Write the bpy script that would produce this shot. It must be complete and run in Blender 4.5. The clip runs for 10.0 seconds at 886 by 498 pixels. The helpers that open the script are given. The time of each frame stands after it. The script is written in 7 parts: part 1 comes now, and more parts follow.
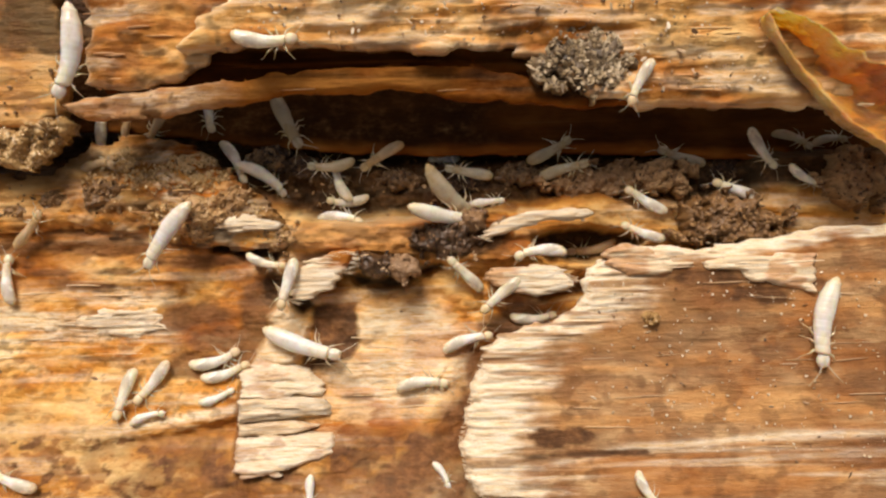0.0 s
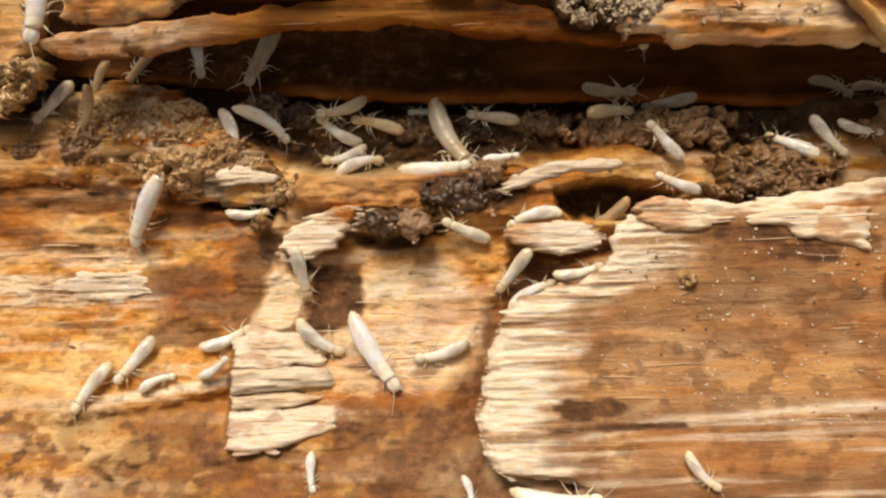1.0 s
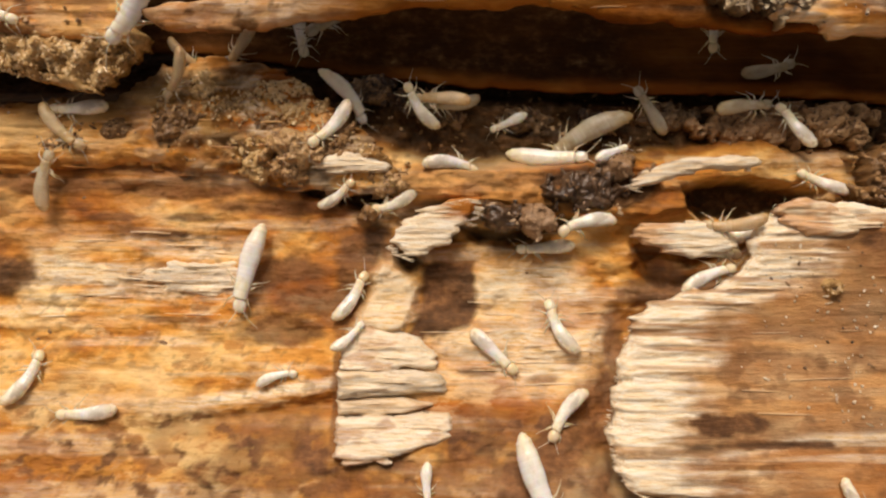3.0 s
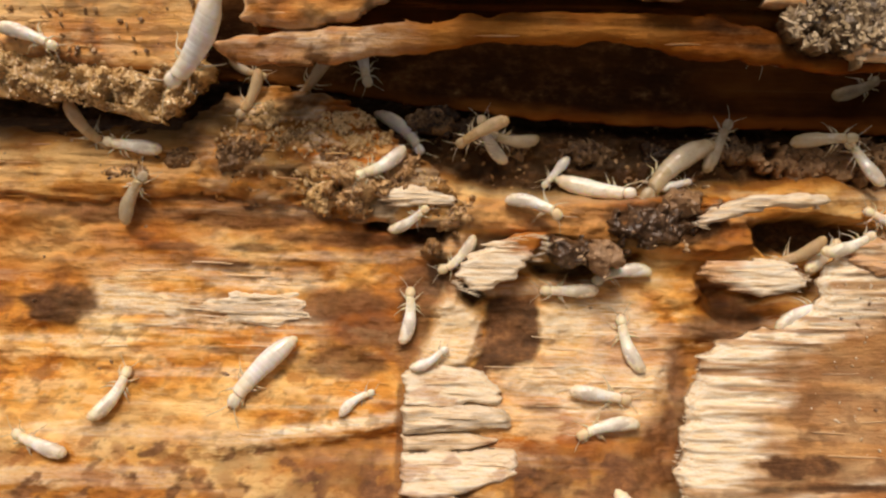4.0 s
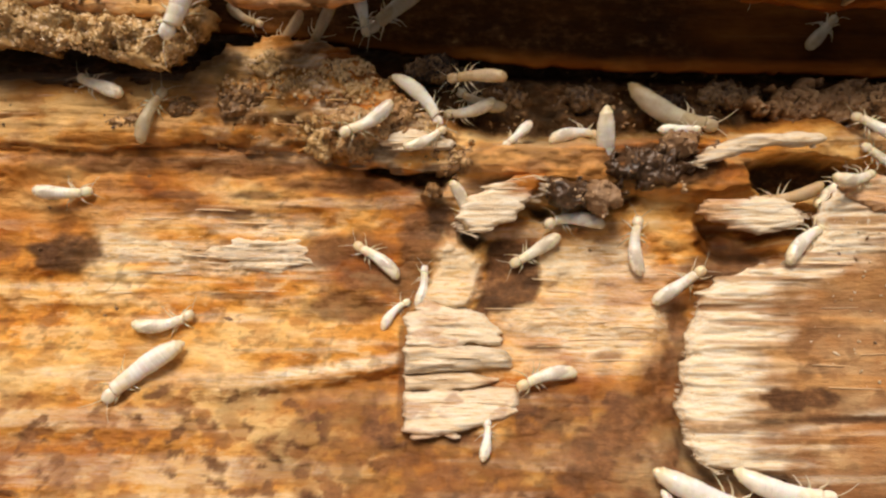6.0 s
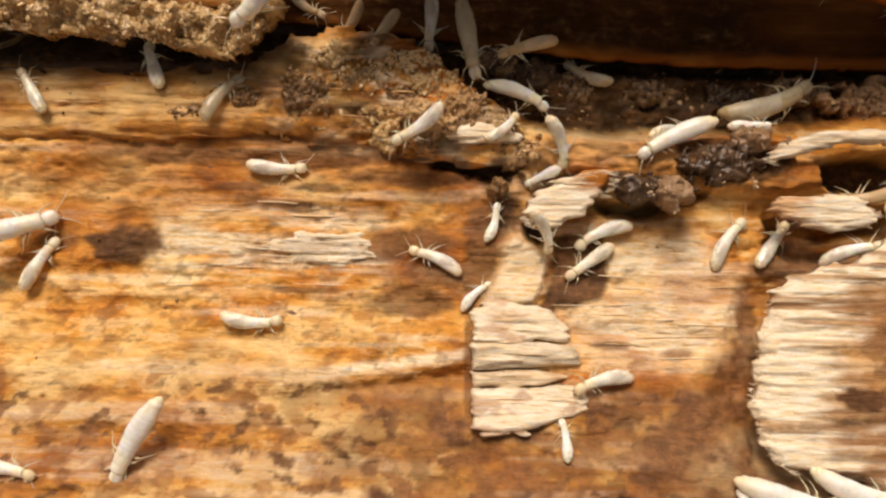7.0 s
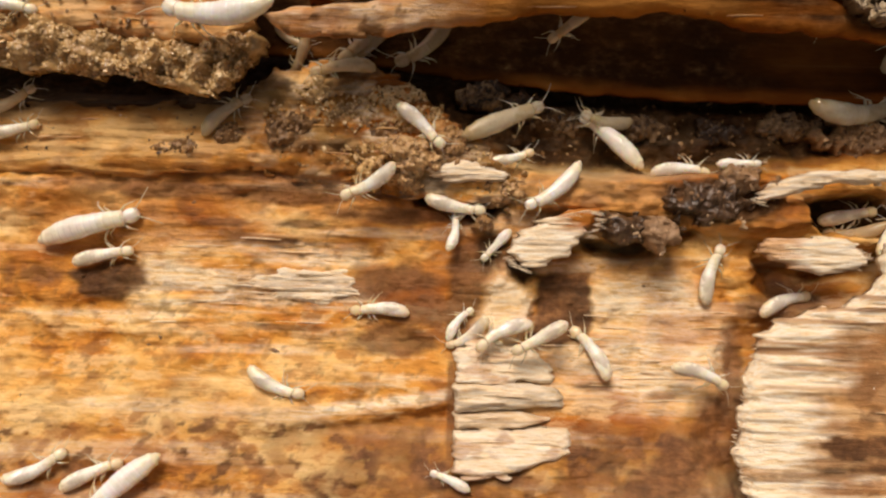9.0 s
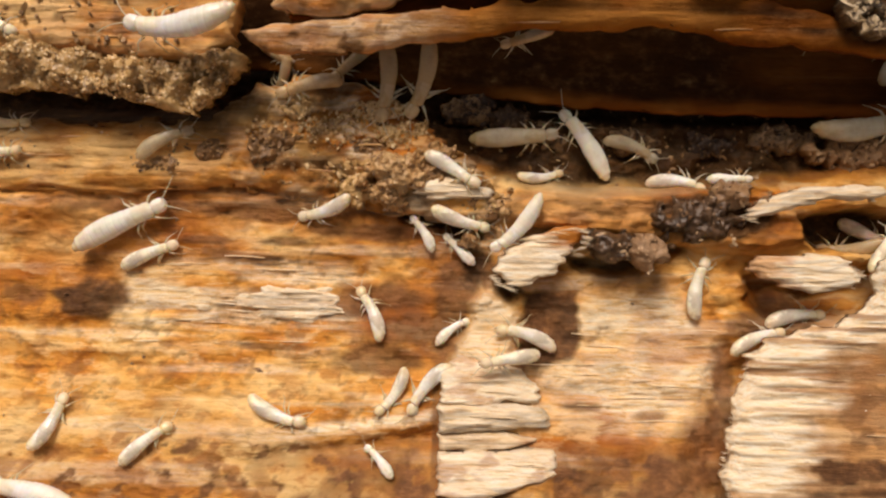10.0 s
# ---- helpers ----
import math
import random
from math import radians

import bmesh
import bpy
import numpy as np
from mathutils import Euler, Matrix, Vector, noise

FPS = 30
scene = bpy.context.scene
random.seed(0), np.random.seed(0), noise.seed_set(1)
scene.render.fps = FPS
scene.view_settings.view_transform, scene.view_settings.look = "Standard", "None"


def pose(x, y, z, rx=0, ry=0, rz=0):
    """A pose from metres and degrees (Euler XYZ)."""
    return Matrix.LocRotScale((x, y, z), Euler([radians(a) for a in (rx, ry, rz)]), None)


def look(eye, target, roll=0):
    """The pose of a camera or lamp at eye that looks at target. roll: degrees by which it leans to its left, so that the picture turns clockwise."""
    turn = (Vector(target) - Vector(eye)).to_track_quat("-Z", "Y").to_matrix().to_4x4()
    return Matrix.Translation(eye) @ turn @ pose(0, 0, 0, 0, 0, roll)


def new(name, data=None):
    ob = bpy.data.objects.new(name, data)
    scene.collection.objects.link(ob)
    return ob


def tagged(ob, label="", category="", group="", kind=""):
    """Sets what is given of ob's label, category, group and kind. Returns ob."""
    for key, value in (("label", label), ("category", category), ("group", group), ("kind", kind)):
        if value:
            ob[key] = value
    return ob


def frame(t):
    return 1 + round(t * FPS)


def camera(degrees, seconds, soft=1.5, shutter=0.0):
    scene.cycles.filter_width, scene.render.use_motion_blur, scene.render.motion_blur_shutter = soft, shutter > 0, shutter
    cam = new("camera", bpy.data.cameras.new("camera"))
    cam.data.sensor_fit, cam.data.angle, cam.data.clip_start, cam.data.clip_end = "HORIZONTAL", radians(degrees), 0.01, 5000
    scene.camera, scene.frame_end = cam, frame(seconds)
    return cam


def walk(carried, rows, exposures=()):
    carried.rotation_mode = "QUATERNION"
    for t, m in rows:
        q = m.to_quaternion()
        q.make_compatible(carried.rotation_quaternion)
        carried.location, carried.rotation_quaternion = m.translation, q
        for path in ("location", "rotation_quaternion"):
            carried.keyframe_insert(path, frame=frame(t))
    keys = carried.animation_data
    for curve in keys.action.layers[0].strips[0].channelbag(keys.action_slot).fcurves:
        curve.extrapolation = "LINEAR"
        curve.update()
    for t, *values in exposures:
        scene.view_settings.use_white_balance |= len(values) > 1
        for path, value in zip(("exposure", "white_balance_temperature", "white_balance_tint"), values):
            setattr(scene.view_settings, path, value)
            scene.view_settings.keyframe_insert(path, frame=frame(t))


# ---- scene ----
cam = camera(59.6, 10.0, soft=2.3)
METRES, EYE, TILT, LEAN, TURN = 0.068, 0.088, -90.0, 0.0, 0.0
ROWS = [
    (0.0, 0.0, 0.0, 0.0, -0.0, -0.07, 1.29),
    (0.5, -0.0052, 0.0549, -0.0227, -0.23, -0.4, 1.45),
    (1.0, -0.0274, 0.1215, -0.0631, -0.23, -0.33, 1.32),
    (1.5, -0.0494, 0.1914, -0.0827, -0.19, -0.49, 1.05),
    (2.0, -0.1056, 0.2131, -0.1019, -0.51, -0.59, 0.66),
    (2.2, -0.136, 0.213, -0.111, -0.58, -0.62, 0.55),
    (3.3, -0.231, 0.193, -0.0301, -0.9, -1.08, -0.5),
    (3.5, -0.2454, 0.1871, -0.0214, -0.94, -1.1, -0.58),
    (4.0, -0.3035, 0.2116, -0.003, -0.69, -1.14, -0.95),
    (4.5, -0.3211, 0.2187, -0.0108, -0.5, -1.02, -0.93),
    (5.0, -0.2718, 0.2115, -0.0968, 0.02, -0.51, -0.29),
    (5.2, -0.269, 0.2045, -0.107, 0.0, -0.51, -0.29),
    (6.3, -0.3, 0.199, -0.0925, -0.28, -0.48, -0.27),
    (6.5, -0.3047, 0.1986, -0.0914, -0.31, -0.48, -0.29),
    (7.0, -0.3916, 0.2154, -0.1074, -0.41, -0.38, -0.9),
    (7.5, -0.396, 0.2401, -0.1138, -0.14, -0.56, -0.78),
    (8.0, -0.4048, 0.2452, -0.1098, -0.07, -0.77, -0.93),
    (8.5, -0.3799, 0.2418, -0.0751, 0.34, -1.17, -1.08),
    (9.0, -0.3551, 0.2257, -0.027, 0.38, -1.71, -1.17),
    (9.5, -0.3226, 0.2463, 0.0116, 1.01, -2.6, -0.93),
    (10.0, -0.3203, 0.2434, 0.0126, 1.14, -2.49, -0.92),
]
walk(cam, [(t, pose(0, 0, EYE, TILT, LEAN, TURN) @ pose(METRES * x, METRES * y, METRES * z, 90 + pitch, roll, yaw)) for t, x, y, z, yaw, pitch, roll in ROWS],
     exposures=[(0.0, 0.15, 7200, 17), (2.0, 0.10, 7250, 17), (3.5, 0.0, 7450, 19), (4.6, 0.0, 7500, 20), (5.5, 0.07, 7400, 18), (8.2, 0.07, 7400, 18), (9.2, -0.02, 7480, 20), (10.0, -0.02, 7480, 20)])

# ---- light: a bright overcast sky with a soft sun from beyond the top of the log ----
SUN_EL, SUN_AZ = radians(42), radians(-12)
world = bpy.data.worlds.new("sky")
scene.world = world
world.use_nodes = True
wn = world.node_tree.nodes
sky = wn.new("ShaderNodeTexSky")
sky.sky_type = "NISHITA"
sky.sun_disc = False
sky.sun_elevation, sky.sun_rotation = SUN_EL, SUN_AZ
sky.dust_density, sky.air_density = 4.0, 0.6
wn["Background"].inputs["Strength"].default_value = 0.066
haze = wn.new("ShaderNodeHueSaturation")
haze.inputs["Saturation"].default_value = 0.10
world.node_tree.links.new(sky.outputs[0], haze.inputs["Color"])
world.node_tree.links.new(haze.outputs[0], wn["Background"].inputs["Color"])
sun_data = bpy.data.lights.new("sun", "SUN")
sun_data.energy, sun_data.angle, sun_data.color = 2.3, radians(24), (1.0, 0.94, 0.84)
sun = new("sun", sun_data)
sun_dir = Vector((math.sin(SUN_AZ) * math.cos(SUN_EL), math.cos(SUN_AZ) * math.cos(SUN_EL), math.sin(SUN_EL)))
sun.matrix_world = look(sun_dir, (0, 0, 0))

MM = 0.001  # all plan numbers below are in millimetres


# ---- noise and distance on arrays ----
def hashed(i, j, seed):
    n = (i.astype(np.int64) * 374761393 + j.astype(np.int64) * 668265263 + seed * 974634541) & 0x7FFFFFFF
    n = ((n ^ (n >> 13)) * 1274126177) & 0x7FFFFFFF
    return ((n ^ (n >> 16)) & 0xFFFF) / 65535.0


def vnoise(x, y, seed=0):
    i, j = np.floor(x), np.floor(y)
    u, v = x - i, y - j
    u, v = u * u * (3 - 2 * u), v * v * (3 - 2 * v)
    i, j = i.astype(np.int64), j.astype(np.int64)
    a, b = hashed(i, j, seed), hashed(i + 1, j, seed)
    c, d = hashed(i, j + 1, seed), hashed(i + 1, j + 1, seed)
    return (a + (b - a) * u) * (1 - v) + (c + (d - c) * u) * v


def fbm(x, y, seed=0, octaves=4):
    total, amp, norm = 0, 1.0, 0
    for k in range(octaves):
        c, s = math.cos(0.6 + 1.1 * k), math.sin(0.6 + 1.1 * k)
        total = total + amp * vnoise((x * c - y * s) * 2**k, (x * s + y * c) * 2**k, seed + 17 * k)
        norm += amp
        amp *= 0.5
    return total / norm


def inside(x, y, poly):
    """Signed distance to a closed outline, positive within."""
    d2 = np.full(x.shape, 1e9)
    odd = np.zeros(x.shape, bool)
    for (ax, ay), (bx, by) in zip(poly, poly[1:] + poly[:1]):
        ex, ey = bx - ax, by - ay
        h = np.clip(((x - ax) * ex + (y - ay) * ey) / (ex * ex + ey * ey + 1e-12), 0, 1)
        d2 = np.minimum(d2, (x - ax - h * ex) ** 2 + (y - ay - h * ey) ** 2)
        if ay != by:
            odd ^= ((ay > y) != (by > y)) & (x < ex * (y - ay) / (by - ay) + ax)
    return np.where(odd, 1, -1) * np.sqrt(d2)


def soft(d, w):
    return np.clip(0.5 + d / w, 0, 1)


# ---- materials ----
def nodes_of(name):
    m = bpy.data.materials.new(name)
    m.use_nodes = True
    return m, m.node_tree.nodes, m.node_tree.links


def socket(nt, target, value):
    if hasattr(value, "links") or hasattr(value, "is_linked"):
        nt.links.new(value, target)
    else:
        target.default_value = value


def noise_node(nt, scale, detail=4, rough=0.6, stretch=(1, 1, 1), shift=0.0):
    tc = nt.nodes.new("ShaderNodeTexCoord")
    mp = nt.nodes.new("ShaderNodeMapping")
    mp.inputs["Scale"].default_value = stretch
    mp.inputs["Location"].default_value = (shift, shift * 0.7, 0)
    nt.links.new(tc.outputs["Object"], mp.inputs["Vector"])
    n = nt.nodes.new("ShaderNodeTexNoise")
    n.inputs["Scale"].default_value, n.inputs["Detail"].default_value, n.inputs["Roughness"].default_value = scale, detail, rough
    nt.links.new(mp.outputs[0], n.inputs["Vector"])
    return n.outputs["Fac"]


def ramp(nt, fac, stops):
    r = nt.nodes.new("ShaderNodeValToRGB")
    el = r.color_ramp.elements
    while len(el) < len(stops):
        el.new(0.5)
    for e, (p, c) in zip(el, stops):
        e.position = p
        e.color = (*c, 1) if len(c) == 3 else c
    nt.links.new(fac, r.inputs["Fac"])
    return r.outputs["Color"]


def grey(nt, fac, lo, hi, a=0.0, b=1.0):
    r = nt.nodes.new("ShaderNodeMapRange")
    for k, v in (("From Min", lo), ("From Max", hi), ("To Min", a), ("To Max", b)):
        r.inputs[k].default_value = v
    nt.links.new(fac, r.inputs["Value"])
    return r.outputs["Result"]


def mix(nt, fac, a, b, mode="MIX"):
    m = nt.nodes.new("ShaderNodeMix")
    m.data_type, m.blend_type = "RGBA", mode
    socket(nt, m.inputs["Factor"], fac)
    socket(nt, m.inputs["A"], a if not isinstance(a, tuple) else (*a, 1)[:4])
    socket(nt, m.inputs["B"], b if not isinstance(b, tuple) else (*b, 1)[:4])
    return m.outputs["Result"]


def maths(nt, op, a, b):
    m = nt.nodes.new("ShaderNodeMath")
    m.operation = op
    socket(nt, m.inputs[0], a)
    socket(nt, m.inputs[1], b)
    return m.outputs[0]


def attr(nt, name):
    a = nt.nodes.new("ShaderNodeAttribute")
    a.attribute_name = name
    return a.outputs["Fac"]


def bump(nt, height, strength, distance):
    b = nt.nodes.new("ShaderNodeBump")
    b.inputs["Strength"].default_value, b.inputs["Distance"].default_value = strength, distance
    nt.links.new(height, b.inputs["Height"])
    return b.outputs["Normal"]


def wood_material(name, base_stops, seed=0.0, spots=0.5, gloss=0.45, sheen=0.15, white=0.0, bleach=0.0):
    """Damp rotten wood: broad tones, soft round blotches of rot and long grain lines; the larger stains' shapes and
    some painted shade come from the mesh's own layers.
    """
    m, n, l = nodes_of(name)
    nt = m.node_tree
    p = n["Principled BSDF"]
    broad = noise_node(nt, 120, 4, 0.6, (0.55, 1, 1), seed)
    long_grain = noise_node(nt, 1.0, 3, 0.55, (60, 900, 900), seed + 2)
    fine = noise_node(nt, 1.0, 4, 0.7, (420, 4200, 4200), seed + 3)
    blot = noise_node(nt, 520, 3, 0.5, (0.75, 1, 1), seed + 5)
    speck = noise_node(nt, 1500, 3, 0.6, (0.8, 1, 1), seed + 9)
    line = noise_node(nt, 1.0, 2, 0.5, (38, 1300, 1300), seed + 12)
    tone = maths(nt, "ADD", maths(nt, "MULTIPLY", broad, 0.86), maths(nt, "MULTIPLY", long_grain, 0.14))
    col = ramp(nt, tone, base_stops)
    # cream islands where the wood has bleached, with fairly sharp rims
    isle = noise_node(nt, 430, 5, 0.62, (0.42, 1, 1), seed + 15)
    col = mix(nt, maths(nt, "MULTIPLY", grey(nt, isle, 0.53, 0.58), bleach), col, (0.95, 0.66, 0.33))
    col = mix(nt, maths(nt, "MULTIPLY", grey(nt, isle, 0.44, 0.39), bleach), col, (0.50, 0.19, 0.040))
    # soft brown blotches of rot
    rot = maths(nt, "MULTIPLY", grey(nt, blot, 0.52, 0.60), maths(nt, "MAXIMUM", grey(nt, broad, 0.44, 0.58, 0.9, 0.2), attr(nt, "mottle")))
    rot_c = ramp(nt, blot, [(0.50, (0.56, 0.215, 0.042)), (0.60, (0.38, 0.125, 0.022)), (0.70, (0.20, 0.068, 0.016))])
    col = mix(nt, maths(nt, "MULTIPLY", rot, spots), col, rot_c)
    fleck = maths(nt, "MULTIPLY", grey(nt, speck, 0.585, 0.66), maths(nt, "MULTIPLY", attr(nt, "mottle"), 0.25))
    col = mix(nt, fleck, col, (0.21, 0.072, 0.020))
    # dark grain lines and fibres
    col = mix(nt, maths(nt, "MULTIPLY", grey(nt, line, 0.66, 0.74), 0.4), col, (0.20, 0.085, 0.03))
    col = mix(nt, maths(nt, "MULTIPLY", grey(nt, fine, 0.58, 0.78), 0.11), col, (0.30, 0.14, 0.05))
    pale_c = ramp(nt, fine, [(0.29, (0.56, 0.33, 0.12)), (0.37, (0.89, 0.61, 0.28)), (0.47, (0.955, 0.765, 0.48)), (0.61, (0.985, 0.90, 0.73))])
    if white:
        pale_c = mix(nt, white, pale_c, ramp(nt, fine, [(0.29, (0.52, 0.36, 0.22)), (0.38, (0.93, 0.79, 0.58)), (0.56, (0.99, 0.95, 0.85))]))
    col = mix(nt, attr(nt, "pale"), col, pale_c)
    rust_c = ramp(nt, broad, [(0.38, (0.36, 0.10, 0.015)), (0.50, (0.54, 0.19, 0.034)), (0.62, (0.68, 0.31, 0.08))])
    rust_c = mix(nt, maths(nt, "MULTIPLY", grey(nt, blot, 0.55, 0.66), min(0.6, spots)), rust_c, (0.20, 0.075, 0.025))
    col = mix(nt, attr(nt, "rust"), col, rust_c)
    brown_c = ramp(nt, maths(nt, "ADD", maths(nt, "MULTIPLY", speck, 0.4), maths(nt, "MULTIPLY", blot, 0.6)), [(0.36, (0.090, 0.038, 0.017)), (0.52, (0.195, 0.084, 0.035)), (0.68, (0.37, 0.165, 0.066))])
    col = mix(nt, attr(nt, "brown"), col, brown_c)
    # one dark layer for soil and for shade painted into recesses
    dirt_shade_c = ramp(nt, maths(nt, "ADD", maths(nt, "MULTIPLY", speck, 0.45), maths(nt, "MULTIPLY", blot, 0.55)), [(0.34, (0.013, 0.006, 0.003)), (0.50, (0.046, 0.021, 0.008)), (0.61, (0.13, 0.064, 0.025)), (0.72, (0.36, 0.21, 0.085))])
    col = mix(nt, attr(nt, "dirt"), col, dirt_shade_c)
    l.new(col, p.inputs["Base Color"])
    l.new(grey(nt, broad, 0.35, 0.65, gloss - 0.1, gloss + 0.2), p.inputs["Roughness"])
    p.inputs["Specular IOR Level"].default_value = sheen
    h = maths(nt, "ADD", maths(nt, "MULTIPLY", fine, 0.5), maths(nt, "ADD", maths(nt, "MULTIPLY", speck, 0.35), maths(nt, "MULTIPLY", long_grain, 0.35)))
    l.new(bump(nt, maths(nt, "ADD", h, maths(nt, "ADD", maths(nt, "MULTIPLY", blot, 1.2), maths(nt, "MULTIPLY", isle, 1.6))), 0.6, 0.0006), p.inputs["Normal"])
    return m


HONEY = [(0.37, (0.47, 0.138, 0.018)), (0.43, (0.69, 0.265, 0.041)), (0.48, (0.79, 0.360, 0.070)), (0.53, (0.88, 0.49, 0.148)), (0.60, (0.93, 0.63, 0.27))]
TAN = [(0.38, (0.25, 0.115, 0.047)), (0.46, (0.36, 0.178, 0.074)), (0.53, (0.45, 0.24, 0.105)), (0.62, (0.58, 0.35, 0.17))]
RIND = [(0.38, (0.48, 0.165, 0.028)), (0.46, (0.70, 0.30, 0.066)), (0.53, (0.83, 0.44, 0.13)), (0.62, (0.90, 0.60, 0.25))]
# brown inner wood, darkened further to carry the gallery's shade
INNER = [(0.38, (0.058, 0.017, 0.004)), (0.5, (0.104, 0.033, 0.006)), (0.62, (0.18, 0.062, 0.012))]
# lip tones lowered to hold the shade of the bark above
AMBER = [(0.38, (0.105, 0.026, 0.003)), (0.46, (0.19, 0.052, 0.006)), (0.53, (0.29, 0.092, 0.012)), (0.62, (0.42, 0.165, 0.030))]
STRAW = [(0.38, (0.68, 0.42, 0.18)), (0.50, (0.87, 0.64, 0.36)), (0.62, (0.90, 0.75, 0.52))]
honey_wood = wood_material("honey_wood", HONEY, 0.0, 0.75, bleach=0.55)
tan_wood = wood_material("tan_wood", TAN, 4.0, 0.45, white=0.3, bleach=0.22)
rind_wood = wood_material("rind_wood", RIND, 8.0, 0.5, bleach=0.4)
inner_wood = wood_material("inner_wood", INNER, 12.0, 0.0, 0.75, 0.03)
lip_wood = wood_material("lip_wood", AMBER, 24.0, 0.3, 0.55, 0.05)
straw_wood = wood_material("straw_wood", STRAW, 16.0, 0.2, sheen=0.08, white=0.45)


def grit_material(name, stops, rough=0.7, spec=0.4):
    """Soil and frass: each grain takes its own tone."""
    m, n, l = nodes_of(name)
    nt = m.node_tree
    p = n["Principled BSDF"]
    geo = n.new("ShaderNodeNewGeometry")
    fine = noise_node(nt, 1700, 4, 0.7)
    tone = maths(nt, "ADD", maths(nt, "MULTIPLY", geo.outputs["Random Per Island"], 0.40), maths(nt, "ADD", maths(nt, "MULTIPLY", fine, 0.30), maths(nt, "MULTIPLY", noise_node(nt, 420, 3, 0.6), 0.38)))
    col = ramp(nt, tone, stops)
    l.new(col, p.inputs["Base Color"])
    p.inputs["Roughness"].default_value = rough
    p.inputs["Specular IOR Level"].default_value = spec
    l.new(bump(nt, fine, 0.5, 0.0003), p.inputs["Normal"])
    return m


soil = grit_material("soil", [(0.22, (0.055, 0.028, 0.011)), (0.38, (0.30, 0.168, 0.060)), (0.55, (0.66, 0.425, 0.175)), (0.80, (0.91, 0.71, 0.42))], 0.2, 0.7)
humus = grit_material("humus", [(0.25, (0.075, 0.036, 0.013)), (0.48, (0.26, 0.135, 0.050)), (0.66, (0.48, 0.275, 0.11)), (0.86, (0.72, 0.50, 0.26))], 0.36, 0.6)
char = grit_material("char", [(0.25, (0.036, 0.019, 0.010)), (0.42, (0.125, 0.068, 0.034)), (0.58, (0.31, 0.175, 0.085)), (0.78, (0.66, 0.47, 0.28))], 0.3, 0.6)
clay = grit_material("clay", [(0.25, (0.16, 0.085, 0.042)), (0.48, (0.42, 0.26, 0.145)), (0.72, (0.68, 0.48, 0.30))], 0.5)
# darker copy of clod_earth with the gallery's shade in its colour
shaded_earth = grit_material("shaded_earth", [(0.28, (0.018, 0.008, 0.004)), (0.44, (0.060, 0.029, 0.013)), (0.60, (0.13, 0.068, 0.030)), (0.82, (0.40, 0.25, 0.12))], 0.35, 0.5)
clod_earth = grit_material("clod_earth", [(0.28, (0.042, 0.019, 0.008)), (0.44, (0.145, 0.072, 0.030)), (0.58, (0.29, 0.155, 0.068)), (0.80, (0.56, 0.35, 0.17))], 0.4)
grey_grit = grit_material("grey_grit", [(0.28, (0.045, 0.028, 0.015)), (0.44, (0.19, 0.125, 0.065)), (0.62, (0.46, 0.34, 0.19)), (0.82, (0.78, 0.66, 0.48))], 0.45, 0.6)


# ---- building meshes from arrays ----
def mesh_of(name, verts, faces, material, layers=None, smooth=True):
    me = bpy.data.meshes.new(name)
    v, f = np.asarray(verts, np.float32), np.asarray(faces, np.int32)
    me.vertices.add(len(v))
    me.vertices.foreach_set("co", (v * MM).ravel())
    me.loops.add(f.size)
    me.loops.foreach_set("vertex_index", f.ravel())
    me.polygons.add(len(f))
    me.polygons.foreach_set("loop_start", np.arange(0, f.size, f.shape[1], dtype=np.int32))
    me.polygons.foreach_set("use_smooth", np.broadcast_to(smooth, (len(f),)).copy())
    for key, val in (layers or {}).items():
        a = me.attributes.new(key, "FLOAT", "POINT")
        a.data.foreach_set("value", np.asarray(val, np.float32).ravel())
    me.materials.append(material)
    me.update(calc_edges=True)
    me.validate()
    return me


def solid(name, x, y, keep, top, bottom, material, layers):
    """A closed body over the kept cells of a grid: top sheet, bottom sheet and the sides between."""
    ny, nx = x.shape
    idx = np.arange(ny * nx).reshape(ny, nx)
    a, b, c, d = idx[:-1, :-1], idx[:-1, 1:], idx[1:, 1:], idx[1:, :-1]
    quads = np.stack([a, b, c, d], -1)[keep]
    n = ny * nx
    faces = [quads, quads[:, ::-1] + n]
    kp = np.pad(keep, 1)
    core = kp[1:-1, 1:-1]
    for dj, di, p, q in ((0, -1, a, d), (0, 1, c, b), (-1, 0, b, a), (1, 0, d, c)):
        open_side = core & ~kp[1 + dj:1 + dj + keep.shape[0], 1 + di:1 + di + keep.shape[1]]
        p, q = p[open_side], q[open_side]
        faces.append(np.stack([p, q, q + n, p + n], -1))
    faces = np.concatenate(faces)
    verts = np.concatenate([np.stack([x, y, top], -1).reshape(-1, 3), np.stack([x, y, bottom], -1).reshape(-1, 3)])
    lay = {k: np.tile(np.broadcast_to(v, x.shape).ravel(), 2) for k, v in layers.items()}
    used = np.unique(faces)
    remap = np.zeros(2 * n, np.int64)
    remap[used] = np.arange(len(used))
    return mesh_of(name, verts[used], remap[faces], material, {k: v[used] for k, v in lay.items()})


